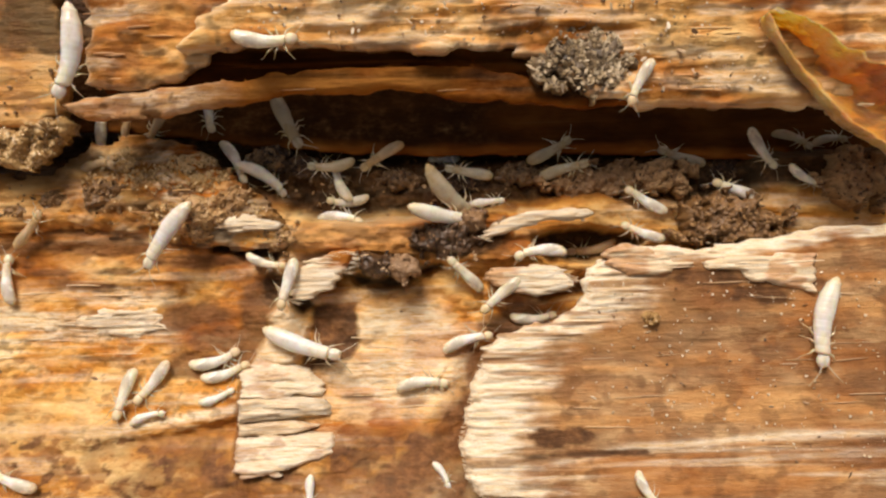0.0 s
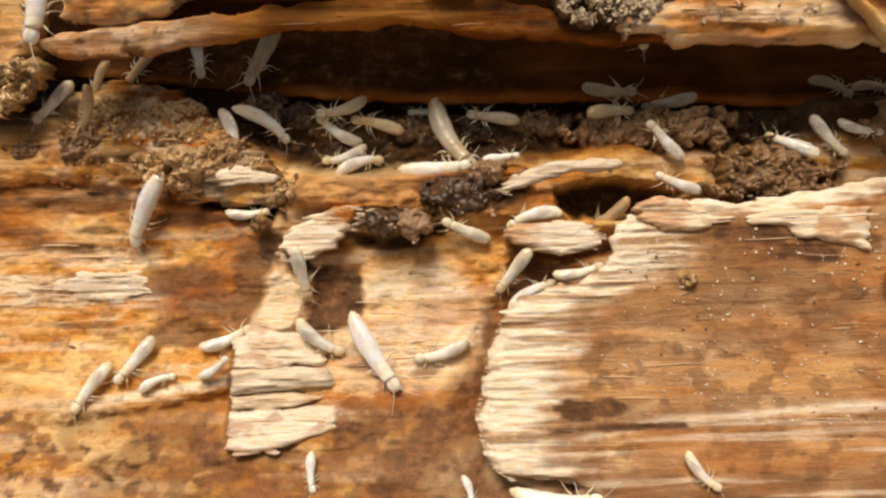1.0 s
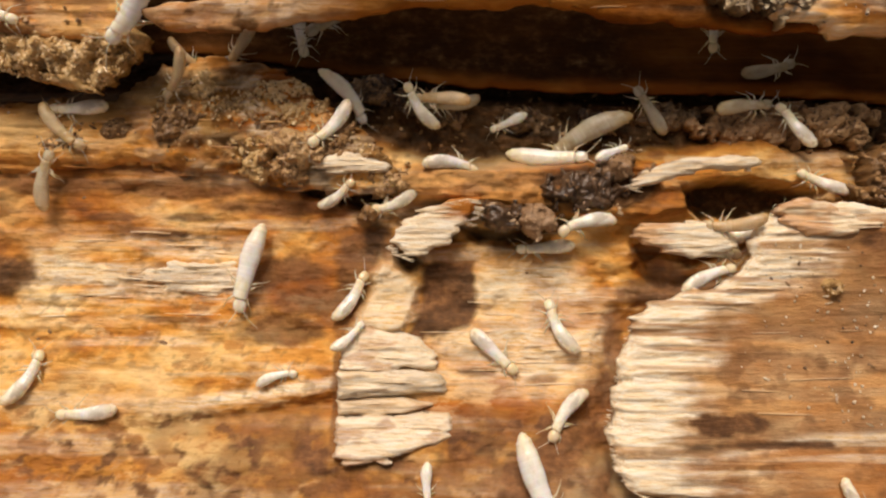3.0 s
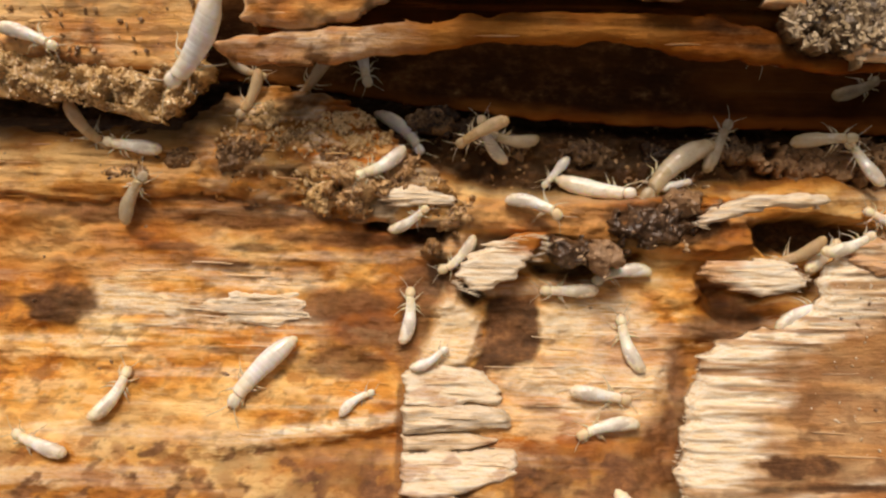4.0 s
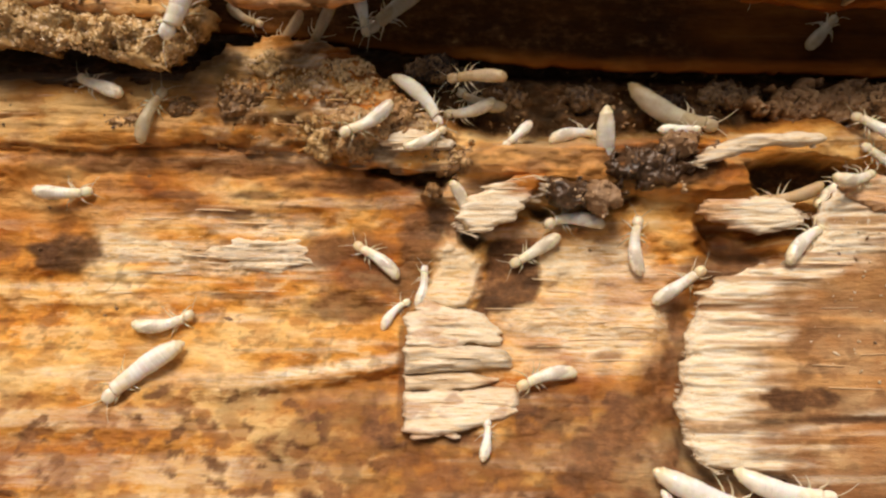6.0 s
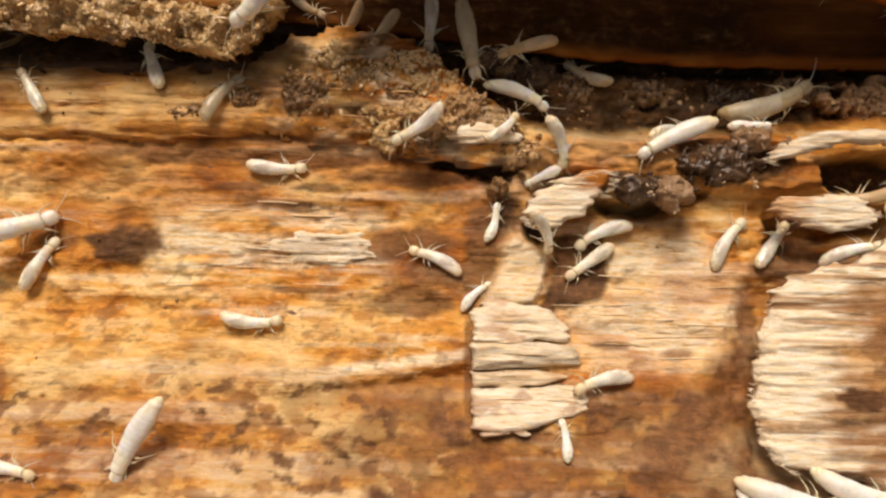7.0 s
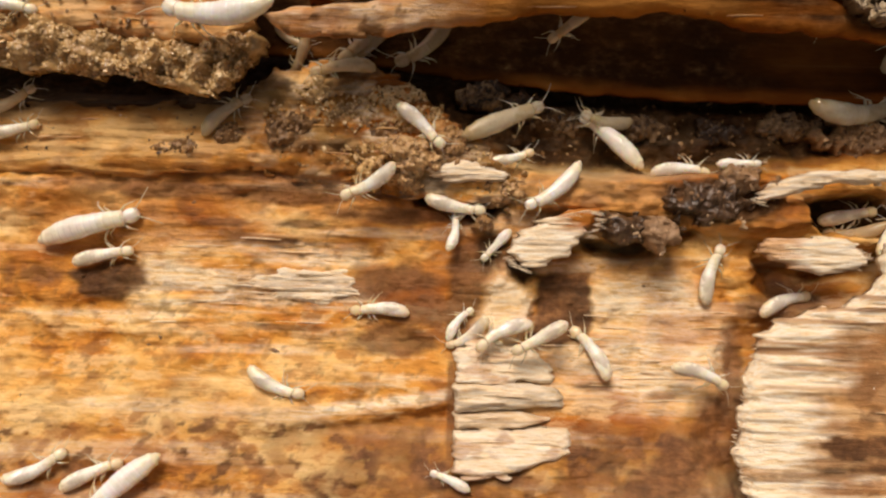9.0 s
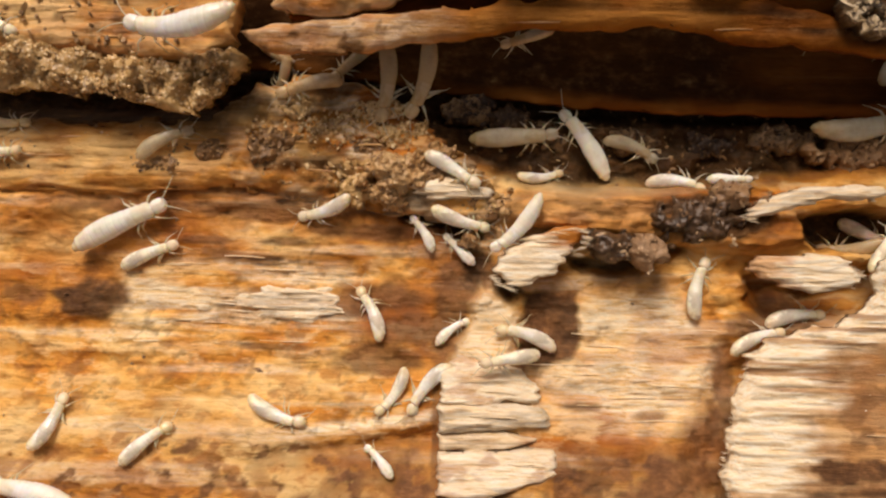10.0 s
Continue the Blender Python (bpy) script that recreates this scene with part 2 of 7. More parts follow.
def board(name, outline, top, thick, material, paint=None, res=0.25, ragged=0.5, bevel=0.5, relief=0.25, seed=0, fray=0.25, fibres=0.8, rim=0.0):
    """A torn piece of wood: an outline with ragged, fibrous ends, a grained top and a rounded edge."""
    px, py = [p[0] for p in outline], [p[1] for p in outline]
    gx = np.arange(min(px) - 1.5, max(px) + 1.5, res)
    gy = np.arange(min(py) - 1.5, max(py) + 1.5, res)
    x, y = np.meshgrid(gx, gy)
    wob = lambda x, y: (fbm(x * 0.35, y * 0.9, seed, 4) - 0.5) * 2 * ragged + (vnoise(x * 0.5, y / fray, seed + 5) - 0.5) * ragged * 1.2
    dist = lambda x, y: inside(x, y, outline) + wob(x, y)
    d = dist(x, y)
    keep = np.maximum.reduce([d[:-1, :-1], d[1:, :-1], d[:-1, 1:], d[1:, 1:]]) > 0
    e = 0.05
    for _ in range(2):
        dd = dist(x, y)
        sx, sy = (dist(x + e, y) - dd) / e, (dist(x, y + e) - dd) / e
        g = np.maximum(np.hypot(sx, sy), 0.5)
        move = np.where(dd < 0, np.clip(-dd, 0, 1.2 * res), 0)
        x, y = x + sx / g**2 * move, y + sy / g**2 * move
    d = np.maximum(dist(x, y), 0)
    z = top(x, y)
    z = z + relief * ((fbm(x * 0.12, y * 1.1, seed + 2, 4) - 0.5) * 2 + (fbm(x * 0.22, y * 2.6, seed + 3, 3) - 0.5) * fibres)
    edge = np.clip(1 - d / bevel, 0, 1)
    z = z - bevel * edge**2 * 0.8
    low = z - np.maximum(thick - bevel * edge * 0.5, 0.15)
    if rim:  # hollowed out below, so that only a thin rim stands free
        low = z - np.minimum(z - low, rim + (thick - rim) * np.clip((d - 0.3) / 2.2, 0, 1))
    lay = dict(pale=0 * x, brown=0 * x, dirt=0 * x, rust=0 * x, mottle=0 * x)
    if paint:
        lay.update(paint(x, y, d))
    lay = {k: np.clip(v, 0, 1) for k, v in lay.items()}
    ob = new(name, solid(name, x, y, keep, z, low, material, lay))
    return ob


def spot_mask(x, y, spots, wobble=0.8, freq=0.5, seed=50):
    """Stains and painted shade: (x, y, half length, half width, strength) with uneven rims."""
    total = 0 * x
    for k, (cx, cy, rx, ry, s) in enumerate(spots):
        w = (fbm(x * freq, y * freq * 1.6, seed + k, 4) - 0.5) * 2 * wobble
        r = np.hypot((x - cx) / rx, (y - cy) / ry) + w
        total = np.maximum(total, s * np.clip((1.15 - r) / 0.45, 0, 1))
    return total


def scatter_in(outline, n, dice):
    xs, ys = [p[0] for p in outline], [p[1] for p in outline]
    pts = dice.uniform((min(xs), min(ys)), (max(xs), max(ys)), (n * 4, 2))
    return pts[inside(pts[:, 0], pts[:, 1], outline) > 0][:n]


def at(p, *rest):
    return [(*q, *rest) for q in p]


def bed(x, y):
    """The log's general lie: hollow along the gallery and swelling towards its flank."""
    return -4 + 0.0125 * np.maximum(0, -y - 1) ** 2 + 0.025 * (x + 50)


# ---- the log itself ----
RES = 0.2
lx, ly = np.meshgrid(np.arange(-84, 70, RES), np.arange(-44, 46, RES))
lz = bed(lx, ly)
coarse = spot_mask(lx, ly, at([(-40.8, -7.9), (-38.7, -4.0), (-46.2, -10.7)], 7, 1.6, 1.0) + at([(-4.0, -16.7)], 7, 1.2, 0.8), 0.5)
grain = (fbm(lx * 0.05, ly * 0.45, 1, 3) - 0.5) * 1.1 + (fbm(lx * 0.12, ly * 1.5, 2, 4) - 0.5) * (0.2 + 0.9 * coarse) + (fbm(lx * 0.8, ly * 0.9, 3, 3) - 0.5) * 0.3 + (fbm(lx * 0.28, ly * 0.42, 4, 4) - 0.5) * 1.3
lz = lz + grain
GALLERY = [(-26.7, 10.6), (-22.7, 11.8), (-14.8, 12.6), (-3.3, 12.2), (8.1, 11.8), (25.4, 11.0), (36.9, 10.9), (37.1, 5.2), (23.2, 4.9), (18.6, 6.6), (8.3, 4.7), (2.6, 4.0), (-8.9, 3.6), (-14.6, 4.0), (-18.0, 4.8), (-22.7, 7.6)]
g_mask = soft(inside(lx, ly, GALLERY) + (fbm(lx * 0.4, ly * 0.4, 9) - 0.5) * 1.5, 2.0)
lz = lz - 2.8 * g_mask + g_mask * (fbm(lx * 0.7, ly * 0.7, 10, 4) - 0.5) * 2.2
RIDGE = [(-17.7, 2.1), (-16.1, 3.5), (-9.5, 3.2), (-4.1, 3.2), (2.4, 3.9), (7.3, 3.6), (8.4, 1.2), (12.3, 1.0), (12.9, -0.9), (6.9, -2.1), (1.4, -1.6), (-2.4, -1.2), (-9.5, -0.7), (-14.9, -0.0), (-17.1, 0.2)]
r_mask = soft(inside(lx, ly, RIDGE) + (fbm(lx * 0.3, ly * 0.9, 11) - 0.5) * 0.8, 1.2)
lz = lz + r_mask * (1.8 + 1.2 * np.abs(fbm(lx * 0.28, ly * 0.5, 17, 4) - 0.5) * 2)
HOLLOW = [(6.0, -4.8), (8.7, -4.7), (12.0, -5.2), (15.7, -4.1), (19.5, -2.9), (17.9, -5.9), (14.2, -7.2), (10.4, -7.8), (7.7, -7.7), (6.3, -6.4)]
h_mask = soft(inside(lx, ly, HOLLOW) + (fbm(lx * 0.5, ly * 0.8, 14) - 0.5), 1.8)
lz = lz - 3.2 * h_mask
PIT = [(10.5, 0.9), (13.9, 1.9), (18.2, 1.9), (24.7, 0.9), (22.6, -1.3), (17.3, -1.8), (12.9, -1.7), (11.0, -0.7)]
p_mask = soft(inside(lx, ly, PIT) + (fbm(lx * 0.6, ly * 0.8, 16) - 0.5), 1.0)
lz = lz - 4.5 * p_mask
lz = lz - 3.5 * np.clip((ly - 9.6) / 1.6, 0, 1) - np.clip(0.9 * (ly - 11.2), 0, 13)
PORE = [(-18.0, -5.3), (-16.1, -5.3), (-15.3, -6.5), (-16.6, -7.3), (-17.9, -6.6)]
lz = lz - 1.6 * soft(inside(lx, ly, PORE), 0.8)
PLATE = [(4.2, -11.3), (6.2, -10.2), (8.7, -9.3), (10.9, -8.7), (13.3, -7.6), (15.6, -5.8), (15.5, -3.6), (18.4, -1.4), (23.1, -0.2), (31.7, -0.3), (37.2, 0.1), (42.7, 1.3), (50.1, 1.6)] + [(66, 4), (66, -31)] + [(16.3, -32.3), (12.8, -29.6), (10.0, -27.3), (7.3, -26.7), (5.0, -26.7), (3.5, -26.3), (2.7, -25.7), (2.0, -24.5), (1.7, -23.1), (1.3, -21.0), (2.1, -19.0), (2.5, -17.1), (3.0, -15.2), (3.9, -12.7)]
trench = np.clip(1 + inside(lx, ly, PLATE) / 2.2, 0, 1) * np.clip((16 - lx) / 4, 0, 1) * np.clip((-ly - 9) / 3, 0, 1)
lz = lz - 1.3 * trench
CAVITIES = [[(-27.3, 1.5), (-24.1, 1.4), (-19.9, 1.8), (-18.6, 0.7), (-19.6, -1.2), (-21.4, -0.9), (-24.6, -0.4), (-27.2, 0.3)], [(-11.8, -2.7), (-7.4, -3.5), (-3.3, -2.6), (-0.3, -2.0), (-5.0, -4.6), (-9.8, -4.4)]]
v_mask = np.maximum.reduce([soft(inside(lx, ly, hole) + (fbm(lx * 0.6, ly * 0.9, 20) - 0.5), 0.9) for hole in CAVITIES])
lz = lz - 2.2 * v_mask
neck = [(-19.6, -5.7), (-17.4, -7.1), (-16.0, -8.9), (-16.0, -11.1), (-17.2, -12.9), (-22.4, -12.9), (-20.9, -10.6), (-20.3, -8.4)]
n_mask = soft(inside(lx, ly, neck) + (fbm(lx * 0.6, ly, 12) - 0.5) * 1.2, 1.0)
lz = lz + 1.2 * n_mask
CREST = [(-44.6, -19.9), (-37.2, -19.6), (-30.8, -18.9), (-23.8, -17.8), (-23.5, -18.7), (-28.1, -19.5), (-32.9, -20.5), (-41.4, -20.7)]
c_mask = soft(inside(lx, ly, CREST) + 0.3 + (fbm(lx * 0.4, ly, 13) - 0.5) * 0.8, 0.9)
lz = lz + 0.25 * c_mask
CREST_LINE = sorted([(-46, -20.9), (-39.7, -20.3), (-36.0, -19.8), (-30.7, -19.0), (-25.9, -18.4), (-23.5, -17.9)])
under = np.interp(lx, [p[0] for p in CREST_LINE], [p[1] for p in CREST_LINE]) - ly + (fbm(lx * 0.5, ly * 0.2, 19, 3) - 0.5) * 0.8
scarp = np.clip((under - 0.3) / 1.3, 0, 1) * np.clip(1 - (under - 1.4) / 4.0, 0, 1) * np.clip((lx + 46) / 6, 0, 1) * np.clip((-23 - lx) / 1.0, 0, 1)
lz = lz - 0.9 * scarp
lz = lz - 0.25 * np.clip(1 - np.abs(fbm(lx * 0.05, ly * 0.7, 15, 3) - 0.5) / 0.012, 0, 1)

def patch(outline, width, rough=1.2, freq=0.5, seed=70):
    """A coloured patch within an outline, with an uneven soft rim."""
    return soft(inside(lx, ly, outline) + (fbm(lx * freq, ly * freq * 1.5, seed, 4) - 0.5) * 2 * rough, width)


streaky = fbm(lx * 0.06, ly * 0.9, 21, 4)
PALE_A = [(-9.7, -6.3), (-1.9, -5.3), (3.0, -10.4), (3.3, -15.6), (0.5, -17.6), (-4.2, -18.9), (-12.1, -18.1), (-15.2, -15.4), (-14.7, -13.6), (-10.3, -11.7)]
PALE_B = [(-53.9, -4.8), (-42.7, -2.4), (-33.6, -3.9), (-30.7, -8.8), (-33.4, -11.3), (-42.2, -12.0), (-54.4, -11.7)]
pale = np.clip((streaky - 0.55) / 0.1, 0, 1) * 0.42
pale = np.maximum(pale, patch(PALE_A, 2.5, 1.2, 0.4, 71) * (0.44 + 0.36 * np.clip((fbm(lx * 0.1, ly * 1.0, 22, 3) - 0.42) / 0.16, 0, 1)))
pale = np.maximum(pale, patch(PALE_B, 3.0, 1.5, 0.4, 72) * np.clip((fbm(lx * 0.09, ly * 0.9, 23, 4) - 0.42) / 0.12, 0, 1) * 0.75)
pale = np.maximum(pale, 0.75 * n_mask)
pale = pale * (1 - 0.7 * scarp)
pale = np.maximum(pale, 0.95 * np.clip(1.3 - np.abs(under + 0.25) / 0.6, 0, 1) * np.clip((lx + 43) / 6, 0, 1) * np.clip((-23 - lx) / 1.0, 0, 1))
rot_zone = np.clip((-ly - 18.6 + (fbm(lx * 0.15, ly * 0.3, 26) - 0.5) * 7 - 2.0 * np.clip((lx + 16) / 3, 0, 1)) / 3, 0, 1) * np.clip((-lx + 4) / 4, 0, 1)
rot_spots = np.clip((fbm(lx * 0.50, ly * 0.80, 27, 5) - 0.50) / 0.15, 0, 1)
rot_cores = np.clip((fbm(lx * 0.62, ly * 1.0, 36, 5) - 0.56) / 0.12, 0, 1)
small_spots = np.clip((fbm(lx * 1.3, ly * 1.5, 28, 3) - 0.60) / 0.09, 0, 1) * np.clip((fbm(lx * 0.1, ly * 0.2, 29, 3) - 0.40) / 0.12, 0.15, 1)
lz = lz - 0.15 * rot_spots * rot_zone - 0.08 * small_spots
STAIN_A = [(-15.6, -6.4), (-10.5, -6.4), (-9.7, -10.6), (-11.3, -12.8), (-14.9, -13.4), (-16.2, -15.4), (-16.8, -13.4), (-15.5, -10.7)]
STAIN_B = [(-13.3, -20.8), (-6.1, -20.1), (2.7, -20.0), (1.7, -28.6), (0.8, -33.1), (-29.0, -33.4), (-34.7, -27.2), (-36.5, -25.0), (-32.2, -21.0), (-24.8, -20.3), (-23.5, -24.1), (-15.3, -24.0)]
STAIN_C = [(-23.6, -3.8), (-18.6, -2.0), (-17.4, -5.3), (-20.2, -7.0), (-20.7, -12.9), (-23.1, -13.5), (-25.6, -10.9), (-23.8, -8.7)]
STAIN_D = [(0.3, -17.7), (3.0, -16.2), (3.4, -20.2), (2.4, -26.6), (10.4, -27.5), (22.1, -28.5), (21.5, -30.5), (-10.7, -30.2), (-7.8, -24.8), (-3.1, -21.1)]
KNOT = [(-61.6, -7.2), (-58.3, -6.0), (-54.4, -6.2), (-53.4, -8.1), (-56.3, -9.8), (-59.7, -9.4)]
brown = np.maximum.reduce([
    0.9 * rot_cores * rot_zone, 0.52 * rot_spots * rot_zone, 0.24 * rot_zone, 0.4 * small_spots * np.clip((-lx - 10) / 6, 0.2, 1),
    # the trench term paints the plate's shade beside its edge
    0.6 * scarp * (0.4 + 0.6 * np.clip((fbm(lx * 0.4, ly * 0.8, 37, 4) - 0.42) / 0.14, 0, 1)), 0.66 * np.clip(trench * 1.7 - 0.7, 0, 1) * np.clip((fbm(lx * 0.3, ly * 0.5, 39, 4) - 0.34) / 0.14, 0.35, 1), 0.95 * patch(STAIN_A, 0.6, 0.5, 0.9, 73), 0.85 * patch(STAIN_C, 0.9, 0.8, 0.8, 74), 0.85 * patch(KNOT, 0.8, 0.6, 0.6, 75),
    0.95 * patch(STAIN_D, 2.0, 1.5, 0.4, 78) * (0.7 + 0.3 * np.clip((fbm(lx * 0.3, ly * 0.5, 34, 4) - 0.36) / 0.16, 0, 1)), (0.62 + 0.38 * np.clip((fbm(lx * 0.8, ly * 1.2, 35, 4) - 0.40) / 0.12, 0, 1)) * patch(STAIN_B, 2.0, 1.4, 0.35, 76) * (0.75 + 0.25 * np.clip((fbm(lx * 0.22, ly * 0.4, 24, 4) - 0.40) / 0.18, 0, 1)),
    # the long spots along the plate and below the shelf are painted shadow
    spot_mask(lx, ly, at([(-26.2, -10.4), (-28.9, -12.9), (-29.5, -7.4)], 4.8, 1.6, 0.8) + at([(-63.9, -7.5)], 2.5, 1.0, 0.7) + at([(3.4, -17.6)], 1.3, 7, 0.85) + at([(-52.0, 1.3), (-39.0, 1.0), (-29.0, -0.9)], 9, 0.9, 0.75)
              + at([(-38.2, -1.9), (-43.8, -3.3), (-46.6, -1.9), (-41.0, -3.5)], 2.6, 0.45, 0.75) + at([(-39.4, -12.0), (-33.5, -8.9)], 3.4, 0.4, 0.7) + at([(-23.5, -19.0)], 0.5, 6, 0.75)
              + at([(9.0, -8.1), (10.5, -10.8), (6.8, -9.5)], 4, 1.4, 0.85) + at([(-10.4, -16.7), (-3.5, -17.4)], 1.8, 0.5, 0.7), 0.6)])
mottle = np.clip((-ly - 17) / 4, 0.12, 1) * np.clip((-lx - 18) / 4, 0.25, 1)
rust = spot_mask(lx, ly, at([(-25.8, -6.6), (-29.1, -7.7)], 4.5, 2.2, 0.7) + at([(-30.3, -0.5), (-48.3, 0.3)], 11, 1.5, 0.75) + at([(-57.9, -4.3), (-63.1, -0.5)], 8, 2.2, 0.7) + at([(-6.4, -20.1)], 9, 0.8, 0.7), 0.6)
rust = np.maximum.reduce([rust, 0.8 * r_mask, 0.42 * rot_spots * rot_zone, 0.75 * np.clip((ly + 5.5) / 4, 0, 1) * np.clip((-lx - 17) / 3, 0, 1) * np.clip((fbm(lx * 0.08, ly * 0.35, 38, 4) - 0.36) / 0.14, 0, 1),  0.28 * np.clip((fbm(lx * 0.3, ly * 0.6, 30, 4) - 0.56) / 0.1, 0, 1)])
# besides real soil, paints shade into gallery, hollow, pit, pore and cavities
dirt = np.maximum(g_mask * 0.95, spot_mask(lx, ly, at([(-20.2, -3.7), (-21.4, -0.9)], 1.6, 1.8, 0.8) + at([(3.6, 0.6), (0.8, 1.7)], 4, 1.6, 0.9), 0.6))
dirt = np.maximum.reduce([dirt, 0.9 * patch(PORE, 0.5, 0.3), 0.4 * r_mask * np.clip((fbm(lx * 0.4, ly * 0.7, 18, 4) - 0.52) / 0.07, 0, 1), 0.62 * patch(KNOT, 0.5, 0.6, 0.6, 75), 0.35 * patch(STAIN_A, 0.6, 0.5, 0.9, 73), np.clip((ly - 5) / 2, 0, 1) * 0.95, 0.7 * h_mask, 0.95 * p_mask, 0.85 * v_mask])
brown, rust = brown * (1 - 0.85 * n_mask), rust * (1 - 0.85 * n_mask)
whole = np.ones((lx.shape[0] - 1, lx.shape[1] - 1), bool)
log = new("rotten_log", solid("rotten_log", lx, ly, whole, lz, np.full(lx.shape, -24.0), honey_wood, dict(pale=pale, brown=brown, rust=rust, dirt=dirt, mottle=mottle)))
tagged(log, "rotten honey-coloured log with termite gallery and brown stains", "rotten log", kind="structure")


def on_log(x, y):
    """The height of the log's surface at a place of the plan."""
    i = int(np.clip(round((x + 84) / RES), 0, lx.shape[1] - 1))
    j = int(np.clip(round((y + 44) / RES), 0, lx.shape[0] - 1))
    return float(lz[j, i])


def log_height(x, y):
    """The same over whole arrays of places."""
    i = np.clip(np.round((x + 84) / RES), 0, lx.shape[1] - 1).astype(int)
    j = np.clip(np.round((y + 44) / RES), 0, lx.shape[0] - 1).astype(int)
    return lz[j, i]


# ---- layers of torn wood round the gallery ----
def layer_thing(name, label, category, *args, **kw):
    return tagged(board(name, *args, **kw), label, category)


SHELF = [(-87.2, 2.4), (-75.2, 2.3), (-64.3, 2.5), (-53.3, 2.5), (-46.2, 3.1), (-39.6, 2.7), (-33.6, 2.6), (-29.1, 1.0), (-22.5, 0.3), (-18.6, 0.1), (-17.6, 1.3), (-18.2, 3.5), (-21.0, 6.3), (-23.7, 8.1), (-26.0, 10.6), (-30.5, 13.0), (-36.0, 13.9), (-41.6, 13.2), (-44.5, 11.0), (-46.3, 9.6), (-53.4, 9.3), (-64.3, 9.6), (-87.2, 9.8)]


def shelf_top(x, y):
    rubble = soft(x + 46 + (fbm(x * 0.2, y * 0.3, 64, 2) - 0.5) * 10, 5) * soft(y - 1.5, 1.5)
    lumps = np.abs(fbm(x * 0.45, y * 0.55, 65, 4) - 0.5) * 2.4 + (fbm(x * 0.25, y * 0.3, 66, 3) - 0.5) * 1.6
    return -3.3 + 0.045 * (x + 60) - 0.012 * (y - 5) ** 2 + rubble * (lumps - 0.3)


def shelf_paint(x, y, d):
    m = fbm(x * 0.35, y * 0.6, 61, 4)
    right = np.clip((x + 46) / 8, 0, 1)
    # the shelf is darker towards its back, least at the right end
    return dict(dirt=np.clip((m - 0.50 + 0.01 * right) / 0.08, 0, 1) * (0.02 + 0.52 * right) + 0.6 * soft(y - 8.6, 2.0) * (1 - 0.85 * right), brown=np.clip((fbm(x * 0.2, y * 0.7, 62) - 0.5) / 0.1, 0, 1) * (0.15 + 0.45 * right),
                rust=np.maximum(0.5 * soft(1.2 - d, 1.0), 0.28 * (1 - right) + 0.12 * right), pale=np.clip((fbm(x * 0.3, y * 0.6, 63) - 0.52) / 0.08, 0, 1) * (0.12 + 0.62 * right))


shelf = layer_thing("wood_shelf", "dirty orange wood shelf along the edge of the gallery", "wood layer", SHELF, shelf_top, 2.0,
            honey_wood, shelf_paint, res=0.2, ragged=0.7, bevel=1.0, relief=0.5, seed=3)

WALL = [(-100.4, 17.5), (-73.3, 16.6), (-52.9, 15.8), (-39.3, 15.0), (-31.2, 14.0), (-23.8, 13.1), (-17.7, 12.4), (-12.2, 11.8), (-5.4, 11.4), (1.3, 11.1), (10.2, 11.1), (19.0, 10.9), (31.9, 10.1), (48.9, 9.0), (62.4, 8.1), (62.8, 24.4), (-39.1, 26.6), (-100.2, 28.0)]
# orange lower rim paints light on the edge; darker left part paints shade
layer_thing("gallery_wall", "dark brown smooth wood wall inside the termite gallery, shade in its colour", "wood layer", WALL, lambda x, y: -4.8 - 0.42 * (y - 12), 1.2,
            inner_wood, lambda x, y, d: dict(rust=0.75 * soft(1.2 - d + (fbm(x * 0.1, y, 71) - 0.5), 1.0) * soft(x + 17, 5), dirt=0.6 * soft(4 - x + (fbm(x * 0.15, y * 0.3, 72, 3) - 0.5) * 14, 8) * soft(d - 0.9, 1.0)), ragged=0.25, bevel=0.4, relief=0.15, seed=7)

def lip_paint(x, y, d):
    left = soft(-25 - x, 8)
    streak = np.clip((fbm(x * 0.05, y * 1.1, 83, 3) - 0.56) / 0.08, 0, 1)
    spotty = np.clip((fbm(x * 0.7, y * 0.9, 84, 4) - 0.58) / 0.06, 0, 1)
    dark_end = soft(x - 2, 8)
    # right part darkened away from its rim as painted shade; left spots are dirt
    return dict(pale=left * (0.36 + 0.34 * np.clip((fbm(x * 0.6, y * 1.2, 81) - 0.45) / 0.1, 0, 1)), rust=left * (0.25 + 0.35 * np.clip((fbm(x * 0.25, y * 0.7, 87, 4) - 0.45) / 0.1, 0, 1)) + 0.25 * (1 - left) * streak * (1 - dark_end),
                brown=0.55 * left * spotty, dirt=np.maximum((1 - left) * (0.55 + 0.2 * soft(x + 25, 5) + 0.15 * dark_end) * (1 - 0.65 * streak) * soft(d - 0.7 + (fbm(x * 0.1, y, 85, 3) - 0.5) * 1.5, 1.2), left * 0.45 * spotty))


LIP = [(-41.0, 16.4), (-38.6, 14.6), (-34.6, 14.3), (-29.1, 15.3), (-23.4, 16.2), (-18.9, 16.6), (-12.4, 17.1), (-5.3, 17.2), (-1.6, 17.1), (0.8, 16.1), (4.4, 15.7), (9.6, 15.6), (14.0, 15.3), (17.2, 15.0), (28.7, 15.1), (40.9, 15.1), (56.1, 14.5), (56.3, 18.1), (20.7, 18.4), (13.5, 17.6), (8.7, 18.6), (4.4, 19.6), (-1.0, 19.6), (-10.5, 19.6), (-17.5, 19.1), (-23.0, 18.6), (-28.6, 18.0), (-33.8, 17.4), (-38.4, 17.1)]
